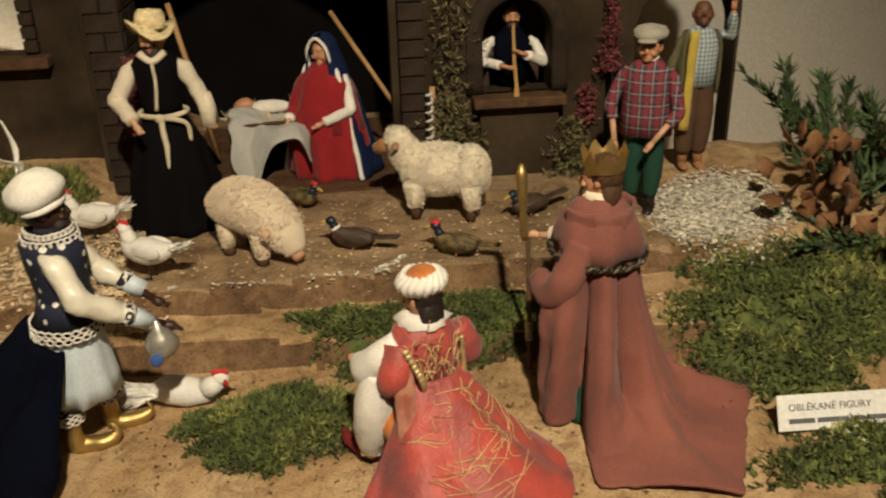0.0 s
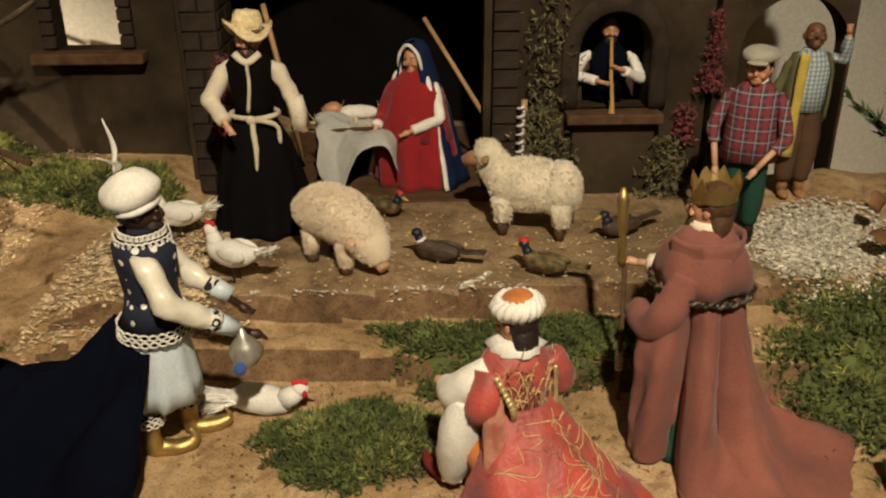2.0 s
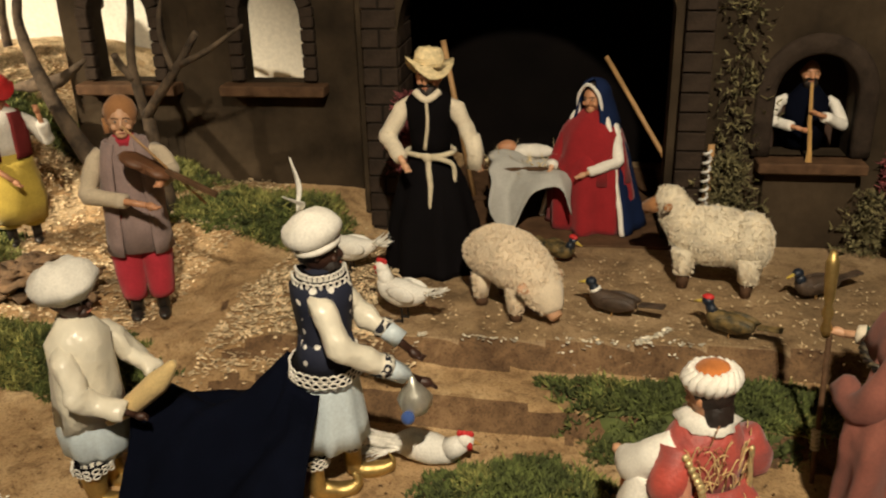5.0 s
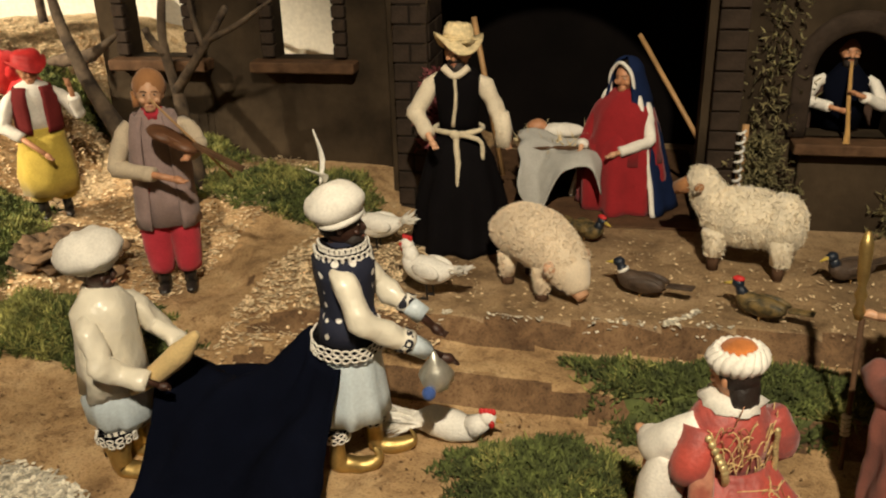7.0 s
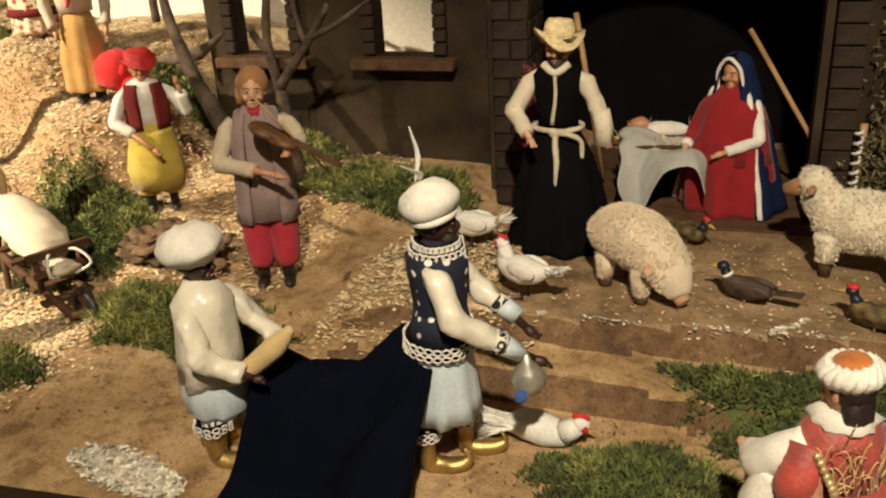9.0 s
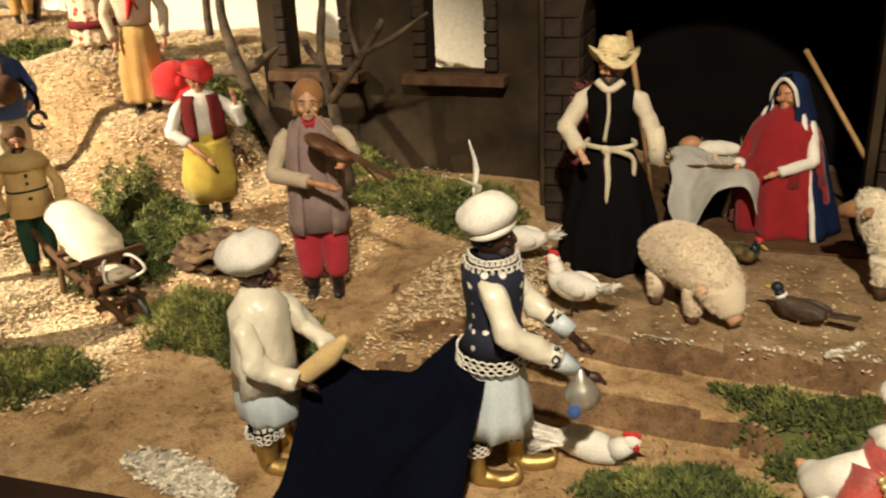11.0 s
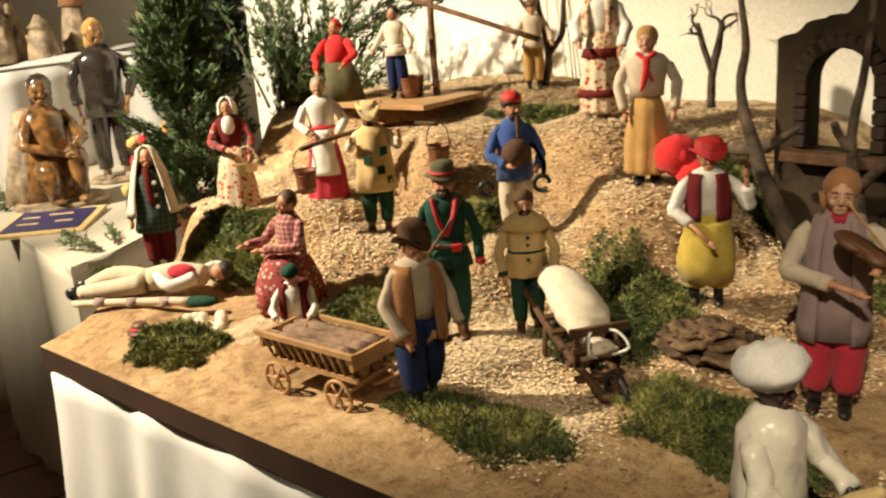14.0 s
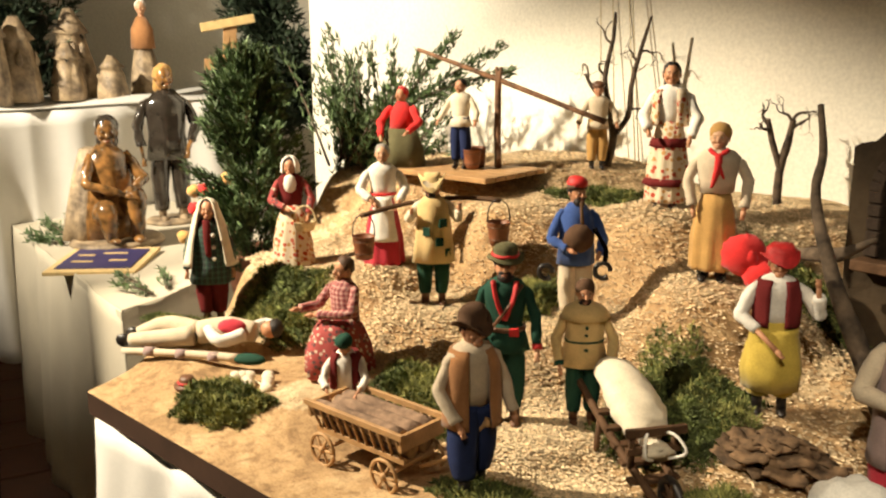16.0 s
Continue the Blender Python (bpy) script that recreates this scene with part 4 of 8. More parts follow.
def hood(S, q, M, H, m, r=0.075, low=-0.13, flare=1.25, rim=None, gap=0.75):
    """A cloth over the head, open at the face and falling on the shoulders."""
    def fn(u, v):
        a = -math.pi / 2 + gap * (1 - 0.0 * v) + u * (2 * math.pi - 2 * gap)
        if v < 0.5:
            b = math.pi / 2 * v / 0.5
            rr, z = r * math.sin(b), 0.012 + r * 1.12 * math.cos(b)
        else:
            k = (v - 0.5) / 0.5
            rr, z = r * (1 + (flare - 1) * k), 0.012 + low * k
        return q(rr * math.cos(a), 0.012 + rr * math.sin(a) * 0.95, z)
    S.sheet(fn, 26, 14, m, 0.003)
    if rim:
        for u in (0.0, 1.0):
            S.tube([fn(u, v) for v in np.linspace(0.12, 1, 10)], 0.008 * H, rim, 6, 2)


def crumple(S, amp=0.0022, scale=75.0):
    """Small coherent unevenness, with soft hanging creases, as in sewn cloth."""
    out = []
    for p in S.v:
        w = Vector(p)
        ridge = 1 - abs(noise.noise(Vector((w.x * 46, w.y * 46, w.z * 17)))) * 2.4
        d = Vector((w.x, w.y, 0.15 * w.z))
        push = d.normalized() * (amp * 0.75 * ridge) if d.length > 0.012 else Vector()
        out.append(tuple(w + push + 0.42 * amp * noise.noise_vector(w * scale) + 0.12 * amp * noise.noise_vector(w * scale * 2.3)))
    S.v = out


def fuzz(S, m, length, width, count, test, lay=(0, 0, -0.4)):
    """Short hairs over the faces whose middle passes the test."""
    faces = [f for f in S.f if len(f) == 4]
    pts = []
    V = [Vector(p) for p in S.v]
    area, keep = [], []
    inside = [p for p in V if test(p)]
    centre = sum(inside, Vector()) / len(inside)
    for f in faces:
        a, b, c, d = (V[i] for i in f)
        mid = (a + b + c + d) / 4
        if test(mid):
            nrm = (c - a).cross(d - b)
            nrm = nrm if nrm.dot(mid - centre) > 0 else -nrm
            area.append(nrm.length)
            keep.append((a, b, c, d, nrm.normalized() if nrm.length > 0 else Vector((0, 0, 1))))
    area = np.array(area) / sum(area)
    for i in rng.choice(len(keep), count, p=area):
        a, b, c, d, nrm = keep[i]
        u, v = rng.uniform(0, 1, 2)
        p = (a * (1 - u) + b * u) * (1 - v) + (d * (1 - u) + c * u) * v
        curl = noise.noise_vector(p * 130)
        pts.append((p, nrm * 0.8 + Vector(lay) + curl * 0.6))
    hair = tufts(pts, length, width, m, 0.5, 2)
    S.add(hair.v, hair.f, m, True)


def braid(S, ring, m, dark, r, every=1):
    """A dark band along a closed ring of points, sewn with a chain of pale links."""
    S.tube(ring, r * 0.95, dark, 7, 1)
    mid = sum((Vector(p) for p in ring[:-1]), Vector()) / (len(ring) - 1)
    for p in ring[:-1:every]:
        o = (Vector(p) - mid).normalized()
        e = o.cross(Vector((0, 0, 1))).normalized()
        c = Vector(p) + o * r * 0.95
        S.tube([c + e * (r * 1.05 * math.cos(t)) + Vector((0, 0, r * 0.85 * math.sin(t))) for t in np.linspace(0, 2 * math.pi, 9)], r * 0.30, m, 4, 1)


def circle(rx, ry, z, n, c=(0, 0)):
    return [(c[0] + rx * math.cos(t), c[1] + ry * math.sin(t), z) for t in np.linspace(0, 2 * math.pi, n + 1)]


def put(S, name, x, y, rz, label, category="figurine", dz=0.0, lean=0.0, z=None):
    crumple(S)
    ob = S.make(name, pose(x, y, (height(x, y) if z is None else z) + dz, lean, 0, rz))
    return tagged(ob, label, category, "nativity figures")


# Joseph-like man in a black robe, standing by the pillar
H = 0.312
S = Shape()
skirt(S, H, C_BLACK, 0.225, 0.0, 0.56, 9, 0.10, 0.85, 0.78)
torso(S, H, C_BLACK, 0.53, 1.05)
q, M = head(S, H, C_SKIN, C_HAIR, C_HAIR, 0.885, (4, 0, -6))
brim_hat(S, q, Euler((radians(-6), radians(4), 0)).to_matrix(), H, C_STRAW, 0.106, 0.062, 0.075, None, 0.16, 0.046, -0.008)
for k in range(7):
    S.tube([q((0.064 - 0.001 * k * k) * math.cos(a), 0.008 + (0.064 - 0.001 * k * k) * math.sin(a), 0.055 + 0.010 * k + 0.003 * math.sin(5 * a)) for a in np.linspace(0, 6.28, 17)], 0.0055 * H, C_STRAW, 5, 1, 1.0, 0.15)
arm(S, H, -1, (-0.185, -0.03, 0.63), (-0.085, -0.19, 0.545), C_CREAM, C_SKINPALE, 1.9, None, (0.098, 0.005, 0.785), 0.2)
arm(S, H, 1, (0.165, -0.01, 0.66), (0.215, -0.06, 0.53), C_CREAM, C_SKINPALE, 1.9)
S.lathe([(0.05 * H, 0.49 * H), (0.045 * H, 0.56 * H), (0.03 * H, 0.64 * H)], C_CREAM, c=(0.205 * H, -0.04 * H, 0), sq=(0.8, 1), n=14, fold=(4, 0.1))
S.tube([(-0.055 * H, -0.05 * H, 0.83 * H), (0, -0.082 * H, 0.80 * H), (0.055 * H, -0.05 * H, 0.83 * H)], 0.016 * H, C_CREAM, 8)
S.tube([(0, -0.086 * H, 0.80 * H), (0.004 * H, -0.092 * H, 0.7 * H), (-0.01 * H, -0.09 * H, 0.58 * H)], 0.008 * H, C_ROPE, 7)
S.tube([(0.105 * H * math.cos(a), 0.088 * H * math.sin(a), 0.55 * H) for a in np.linspace(0, 6.28, 18)], 0.012 * H, C_ROPE, 7, 1)
S.tube([(0.0, -0.095 * H, 0.55 * H), (0.012 * H, -0.118 * H, 0.45 * H), (0.016 * H, -0.13 * H, 0.32 * H), (0.02 * H, -0.138 * H, 0.16 * H)], 0.0125 * H, C_ROPE, 8, 5, 1.0, 0.12)
S.ell((0.0, -0.095 * H, 0.545 * H), (0.026 * H, 0.018 * H, 0.022 * H), C_ROPE, 8, 6)
S.tube([(0.02 * H, -0.10 * H, 0.55 * H), (0.07 * H, -0.10 * H, 0.54 * H), (0.11 * H, -0.07 * H, 0.50 * H), (0.115 * H, -0.07 * H, 0.43 * H)], 0.011 * H, C_ROPE, 7)
put(S, "robed_man_figurine", -0.397, 1.390, 12, "bearded man figurine in black robe, rope belt and straw hat")

# kneeling woman in red with a blue veil
H = 0.288
S = Shape()
skirt(S, H, C_RED, 0.235, 0.0, 0.50, 9, 0.11, 0.9, 1.0)
S.lathe([(0.225 * H, 0.27 * H), (0.20 * H, 0.40 * H), (0.165 * H, 0.53 * H), (0.06 * H, 0.64 * H)], C_RED, sq=(1, 0.8), n=34, fold=(7, 0.08))
q, M = head(S, H, C_SKIN, C_HAIR, None, 0.70, (8, 0, -12))
hood(S, q, M, H, C_BLUE, 0.082, -0.16, 1.55, None, 0.7)
def mantle(u, v):
    a = -math.pi / 2 + 0.95 + u * (2 * math.pi - 2.3)
    r = 0.10 + 0.19 * v ** 0.8 + 0.012 * v * math.sin(9 * a)
    return (r * H * math.cos(a), (0.02 + r * 0.95 * math.sin(a)) * H, (0.62 - 0.615 * v) * H)
S.sheet(mantle, 34, 14, C_BLUE, 0.004)
for u in (0.0, 1.0):
    S.tube([mantle(u, v) for v in np.linspace(0, 1, 12)], 0.015 * H, C_WHITE, 7, 2)
S.tube([q(-0.056, -0.052, -0.15), q(-0.07, -0.045, -0.06), q(-0.058, -0.045, 0.04), q(0, -0.05, 0.093), q(0.058, -0.045, 0.04), q(0.07, -0.045, -0.06), q(0.056, -0.052, -0.15)], 0.0105 * H, C_WHITE, 7, 4)
arm(S, H, -1, (-0.17, -0.09, 0.40), (-0.15, -0.22, 0.34), C_RED, C_SKINPALE, 1.3, C_WHITE, (0.12, 0.0, 0.57), 0.3)
arm(S, H, 1, (0.18, -0.09, 0.40), (0.045, -0.21, 0.345), C_WHITE, C_SKINPALE, 1.35, None, (0.12, 0.0, 0.57))
put(S, "kneeling_woman_figurine", -0.212, 1.615, -10, "kneeling woman figurine in a crimson dress and white-edged blue veil", z=0.875)

# manger with straw and a sheer cloth
crib = base("manger", pose(-0.315, 1.60, 0.875, 0, 0, 15), "wooden manger with straw under a sheer grey cloth", "manger")
sh = Shape()
sh.box((0, 0, 0.065), (0.11, 0.06, 0.012), M_DKWOOD)
for s in (-1, 1):
    sh.box((0, 0.033 * s, 0.08), (0.12, 0.006, 0.04), M_DKWOOD, Euler((radians(20 * -s), 0, 0)).to_matrix())
sh.make("trough").parent = crib
for x in (-0.045, 0.045):
    for s in (-1, 1):
        Shape().tube([(x, -0.03 * s, 0.0), (x, 0.03 * s, 0.10)], 0.005, M_DKWOOD, 6).make("leg").parent = crib
straw = tufts([((rng.uniform(-0.05, 0.05), rng.uniform(-0.025, 0.025), 0.085), (0, 0, 1)) for _ in range(160)], 0.03, 0.002, C_STRAW, 1.5)
straw.make("straw").parent = crib
M_SHEER = mat("sheer_grey_cloth", (0.42, 0.41, 0.38), 0.8, 0.1, 30, 0.3, 500)
def veil(u, v):
    x = -0.055 + 0.125 * u
    y = -0.01 - 0.075 * v
    z = 0.115 + 0.006 * math.sin(9 * u) - 0.005 * math.sin(7 * v) - 0.15 * max(0, v - 0.3) * math.exp(-((u - 0.2) / 0.2) ** 2) - 0.06 * max(0, v - 0.4) * math.exp(-((u - 1.0) / 0.09) ** 2) - 0.02 * u * u - 0.02 * v
    return (x, y, z)
cover = Shape().sheet(veil, 26, 22, M_SHEER, 0.0015)
crumple(cover, 0.006, 38)
tagged(cover.make("cover_cloth", None, crib), "sheer grey cloth")
h2 = Shape()
h2.ell((-0.03, 0.005, 0.118), (0.016, 0.013, 0.012), C_SKIN)
h2.ell((0.01, 0.005, 0.112), (0.035, 0.016, 0.012), C_WHITE)
put(h2, "swaddled_doll", -0.315, 1.60, 15, "tiny swaddled doll lying in the manger", z=0.875)

# dark-skinned king with a long navy train
H = 0.305
S = Shape()
S.lathe([(0.135 * H, 0.215 * H), (0.13 * H, 0.28 * H), (0.11 * H, 0.42 * H), (0.085 * H, 0.53 * H)], C_SKYBLUE, sq=(1, 0.85), n=30, fold=(9, 0.07))
for s, st in ((-1, 0.06), (1, -0.05)):
    S.tube([(s * 0.045 * H, st * H * 0.3, 0.34 * H), (s * 0.05 * H, st * H, 0.12 * H)], [0.034 * H, 0.026 * H], C_SILVER, 10)
    S.tube([(s * 0.05 * H, st * H, 0.175 * H), (s * 0.05 * H, st * H, 0.125 * H)], 0.036 * H, P_TRIM, 12)
    S.tube([(s * 0.05 * H, st * H, 0.13 * H), (s * 0.05 * H, (st - 0.005) * H, 0.03 * H), (s * 0.05 * H, (st - 0.09) * H, 0.02 * H), (s * 0.05 * H, (st - 0.14) * H, 0.05 * H), (s * 0.05 * H, (st - 0.125) * H, 0.085 * H)], [0.03 * H, 0.034 * H, 0.03 * H, 0.018 * H, 0.005 * H], C_GOLD, 9, 5)
torso(S, H, P_DOTS, 0.52, 1.12, 0.85)
S.lathe([(0.118 * H, 0.475 * H), (0.112 * H, 0.515 * H)], P_TRIM, sq=(1, 0.88), n=22)
S.lathe([(0.12 * H, 0.51 * H), (0.105 * H, 0.56 * H), (0.095 * H, 0.6 * H)], P_DOTS, sq=(1, 0.86), n=22)
for z, r in ((0.475, 0.122), (0.50, 0.119), (0.80, 0.084), (0.82, 0.068)):
    braid(S, circle(r * H, r * 0.87 * H, z * H, 26), C_WHITE, C_BLACK, 0.0125 * H)
for s, st in ((-1, 0.06), (1, -0.05)):
    for z in (0.138, 0.16):
        braid(S, circle(0.037 * H, 0.037 * H, z * H, 12, (s * 0.05 * H, st * H)), C_WHITE, C_BLACK, 0.010 * H)
q, M = head(S, H, C_DARKSKIN, C_HAIR, C_HAIR, 0.885, (4, 0, 4))
beret(S, q, M, H, C_WHITE, 0.090, 0.060)
for k, (a, b) in enumerate((((0.02, 0.06, 0.11), (0.03, 0.085, 0.29)), ((0.03, 0.05, 0.11), (-0.07, 0.10, 0.20)))):
    S.tube([q(*a), q((a[0] + b[0]) / 2 + 0.008, a[1], (a[2] + b[2]) / 2), q(*b)], [0.0035 * H, 0.011 * H, 0.002 * H], C_FEATHER, 6, 4, 0.3)
arm(S, H, -1, (-0.16, -0.06, 0.63), (-0.09, -0.30, 0.46), C_SATIN, C_DARKSKIN, 2.1, P_TRIM, (0.105, 0, 0.775), 0.45)
arm(S, H, 1, (0.16, -0.07, 0.625), (0.10, -0.27, 0.47), C_SATIN, C_DARKSKIN, 2.1, P_TRIM, (0.105, 0, 0.775), 0.45)
for a, w in (((-0.125, -0.18, 0.545), (-0.105, -0.25, 0.495)), ((0.127, -0.18, 0.54), (0.113, -0.235, 0.50))):
    S.tube([Vector(a) * H, Vector(w) * H], [0.036 * H, 0.032 * H], C_SKYBLUE, 11)
KM = pose(-0.345, 0.957, 0.80, 0, 0, 112)
KI = KM.inverted()
T0 = np.array([(-0.350, 1.003, 0.945), (-0.381, 0.99, 0.95), (-0.388, 0.958, 0.95), (-0.371, 0.93, 0.945), (-0.338, 0.92, 0.935)])
T1 = np.array([(-0.49, 1.06, 0.815), (-0.60, 0.99, 0.845), (-0.535, 0.875, 0.888), (-0.515, 0.765, 0.806), (-0.325, 0.825, 0.804)])


def train(u, v):
    s = np.linspace(0, 1, 5)
    a = np.array([np.interp(u, s, T0[:, k]) for k in range(3)])
    c = np.array([np.interp(u, s, T1[:, k]) for k in range(3)])
    p = a * (1 - v) + c * v
    p[2] = c[2] + (a[2] - c[2]) * (1 - v) ** 1.9
    fold = math.sin(13 * u + 2.2 * v) + 0.45 * math.sin(23 * u - 3 * v + 1) + 0.5 * math.sin(7 * v + 6 * u)
    p[2] += 0.055 * fold * (0.10 + v) * (1 - 0.65 * v * v) - 0.03 * math.sin(math.pi * v) * math.exp(-((u - 0.38) / 0.2) ** 2)
    p[0] -= 0.005 * math.sin(9 * u) * v
    p[2] = max(p[2], 0.804)
    return tuple(KI @ Vector(p))


S.sheet(train, 52, 30, C_NAVY, 0.004)
crumple(S, 0.0022, 42)
put(S, "king_figurine", -0.345, 0.957, 112, "dark-skinned king figurine in beaded navy vest, white turban and long train", z=0.80)
jar = Shape().lathe([(0.006, 0.0), (0.013, 0.006), (0.015, 0.016), (0.009, 0.026), (0.005, 0.03), (0.002, 0.04)], C_SILVER, n=16, fold=(8, 0.12))
jar.ell((0.0, -0.017, 0.008), (0.006, 0.006, 0.006), C_MIDBLUE)
tagged(jar.make("incense_jar", pose(-0.252, 0.960, 0.908, 10, 0, 0) @ Matrix.Scale(1.15, 4)), "silver filigree incense jar with blue stone held by a king", "jar")

# page who holds the train
H = 0.258
S = Shape()
S.lathe([(0.09 * H, 0.20 * H), (0.13 * H, 0.25 * H), (0.135 * H, 0.34 * H), (0.10 * H, 0.46 * H)], C_SKYBLUE, sq=(1, 0.9), n=28, fold=(9, 0.06))
for s in (-1, 1):
    S.tube([(s * 0.055 * H, 0, 0.24 * H), (s * 0.06 * H, 0, 0.15 * H)], 0.055 * H, P_TRIM, 12)
    S.tube([(s * 0.06 * H, 0, 0.16 * H), (s * 0.06 * H, 0, 0.03 * H), (s * 0.06 * H, -0.10 * H, 0.025 * H), (s * 0.06 * H, -0.16 * H, 0.06 * H)], [0.05 * H, 0.045 * H, 0.036 * H, 0.008 * H], C_GOLD, 9, 5)
S.lathe([(0.135 * H, 0.37 * H), (0.125 * H, 0.50 * H), (0.118 * H, 0.62 * H), (0.12 * H, 0.72 * H), (0.06 * H, 0.80 * H)], C_SATIN, sq=(1, 0.85), n=28, fold=(6, 0.05))
for s in (-1, 1):
    for z in (0.165, 0.19):
        braid(S, circle(0.056 * H, 0.056 * H, z * H, 13, (s * 0.06 * H, 0)), C_WHITE, C_BLACK, 0.012 * H)
q, M = head(S, H, C_DARKSKIN, C_HAIR, None, 0.86, (6, 0, 6))
beret(S, q, M, H, C_WHITE, 0.122, 0.082)
arm(S, H, -1, (-0.16, -0.06, 0.56), (-0.10, -0.24, 0.46), C_SATIN, C_DARKSKIN, 2.6, None, (0.11, 0, 0.72), 0.2)
arm(S, H, 1, (0.16, -0.10, 0.58), (0.10, -0.25, 0.50), C_SATIN, C_DARKSKIN, 2.6, None, (0.11, 0, 0.72), 0.2)
crumple(S, 0.0055, 38)
put(S, "page_figurine", -0.572, 0.868, 100, "dark-skinned page figurine in ivory satin tunic and turban", z=0.80)
horn = Shape().tube([(-0.03, 0, -0.014), (0.0, 0, 0.0), (0.03, 0, 0.016), (0.05, 0, 0.03)], [0.003, 0.009, 0.010, 0.003], C_PALEYEL, 9, 5)
tagged(horn.make("curved_horn", pose(-0.512, 0.862, 0.925, 0, -14, 12) @ Matrix.Scale(1.2, 4)), "pale curved horn carried by a page figurine", "horn")

# kneeling king seen from behind
H = 0.258
S = Shape()
def robe(u, v):
    a = radians(-82 + 158 * u)
    r = 0.115 + 0.50 * v ** 1.1 * (0.5 + 0.5 * math.cos(a * 0.9))
    z = 0.46 * (1 - v) ** 1.45 + 0.014 + 0.05 * v * (1 - v) * 4 * abs(math.sin(9 * u + 1.5 * v)) + 0.012 * math.sin(31 * u + 4 * v) * v * (1 - v)
    return ((r * math.sin(a)) * H, (0.02 + r * math.cos(a)) * H, z * H)
S.lathe([(0.16 * H, 0.0), (0.165 * H, 0.12 * H), (0.14 * H, 0.3 * H), (0.11 * H, 0.42 * H)], C_ORANGE, sq=(1, 1.05), n=30, fold=(6, 0.06))
S.lathe([(0.125 * H, 0.36 * H), (0.14 * H, 0.5 * H), (0.145 * H, 0.58 * H), (0.10 * H, 0.66 * H), (0.05 * H, 0.69 * H)], P_KINGRED, sq=(1, 0.82), n=34, fold=(6, 0.06))
S.sheet(robe, 64, 36, P_KINGRED, 0.003)
S.lathe([(0.09 * H, 0.655 * H), (0.10 * H, 0.668 * H), (0.058 * H, 0.70 * H)], C_WHITE, n=26, fold=(9, 0.08), wob=0.03)
q, M = head(S, H * 1.08, C_SKIN, C_HAIR, None, 0.70, (6, 0, 20), (0, 0), True)
c = q(0, 0.012, 0.062)
for k in range(17):
    a = 2 * math.pi * k / 17
    d = Vector((math.cos(a), math.sin(a), 0))
    e = Vector((-math.sin(a), math.cos(a), 0))
    S.tube([c + M @ ((d * 0.060 + e * 0.00) * H + Vector((0, 0, -0.036 * H))), c + M @ ((d * 0.080 + e * 0.014) * H), c + M @ ((d * 0.052 + e * 0.03) * H + Vector((0, 0, 0.032 * H)))], [0.012 * H, 0.0185 * H, 0.014 * H], C_WHITE, 8, 4)
S.ell(c, (0.078 * H, 0.078 * H, 0.042 * H), C_WHITE, 20, 10, M)
S.ell(c + M @ Vector((0, 0, 0.028 * H)), (0.056 * H, 0.056 * H, 0.026 * H), C_ORANGE, 18, 9, M)
# the near arm: a full white sleeve bent over the knee, gathered at the wrist
S.tube([(0.10 * H, 0.0, 0.60 * H), (0.155 * H, -0.05 * H, 0.53 * H), (0.175 * H, -0.11 * H, 0.47 * H), (0.165 * H, -0.19 * H, 0.45 * H)], [0.05 * H, 0.068 * H, 0.070 * H, 0.045 * H], C_WHITE, 18, 6, 0.9)
S.tube([(0.165 * H, -0.04 * H, 0.47 * H), (0.19 * H, -0.06 * H, 0.34 * H), (0.185 * H, -0.09 * H, 0.22 * H), (0.185 * H, -0.11 * H, 0.13 * H), (0.185 * H, -0.12 * H, 0.07 * H)], [0.060 * H, 0.082 * H, 0.080 * H, 0.058 * H, 0.032 * H], C_WHITE, 18, 6, 0.95)
S.ell((0.165 * H, -0.225 * H, 0.445 * H), (0.024 * H, 0.034 * H, 0.020 * H), C_SKINPALE, 10, 7)
for k in range(7):
    S.ell((0.185 * H + 0.033 * H * math.cos(k), -0.12 * H + 0.033 * H * math.sin(k), 0.075 * H), (0.010 * H, 0.010 * H, 0.010 * H), C_GOLD if k % 2 else C_WHITE, 6, 5)
S.tube([(0.10 * H, 0.06 * H, 0.22 * H), (0.12 * H, -0.10 * H, 0.30 * H), (0.11 * H, -0.20 * H, 0.33 * H)], [0.09 * H, 0.085 * H, 0.06 * H], C_ORANGE, 14, 5)
S.tube([(0.11 * H, -0.19 * H, 0.33 * H), (0.10 * H, -0.20 * H, 0.18 * H), (0.11 * H, -0.19 * H, 0.05 * H)], [0.06 * H, 0.05 * H, 0.042 * H], C_ORANGE, 12, 4)
S.tube([(0.13 * H, -0.14 * H, 0.035 * H), (0.17 * H, -0.20 * H, 0.04 * H), (0.20 * H, -0.26 * H, 0.06 * H), (0.21 * H, -0.28 * H, 0.11 * H)], [0.04 * H, 0.042 * H, 0.03 * H, 0.006 * H], C_MAROON, 10, 4)
for s, bow in ((-1, 0.03), (1, 0.02)):
    S.tube([(s * 0.12 * H, bow * H, 0.60 * H), (s * 0.165 * H, 0.05 * H, 0.50 * H), (s * 0.16 * H, -0.02 * H, 0.42 * H)], [0.058 * H, 0.062 * H, 0.04 * H], P_KINGRED, 14, 5, 1.0, 0.03)
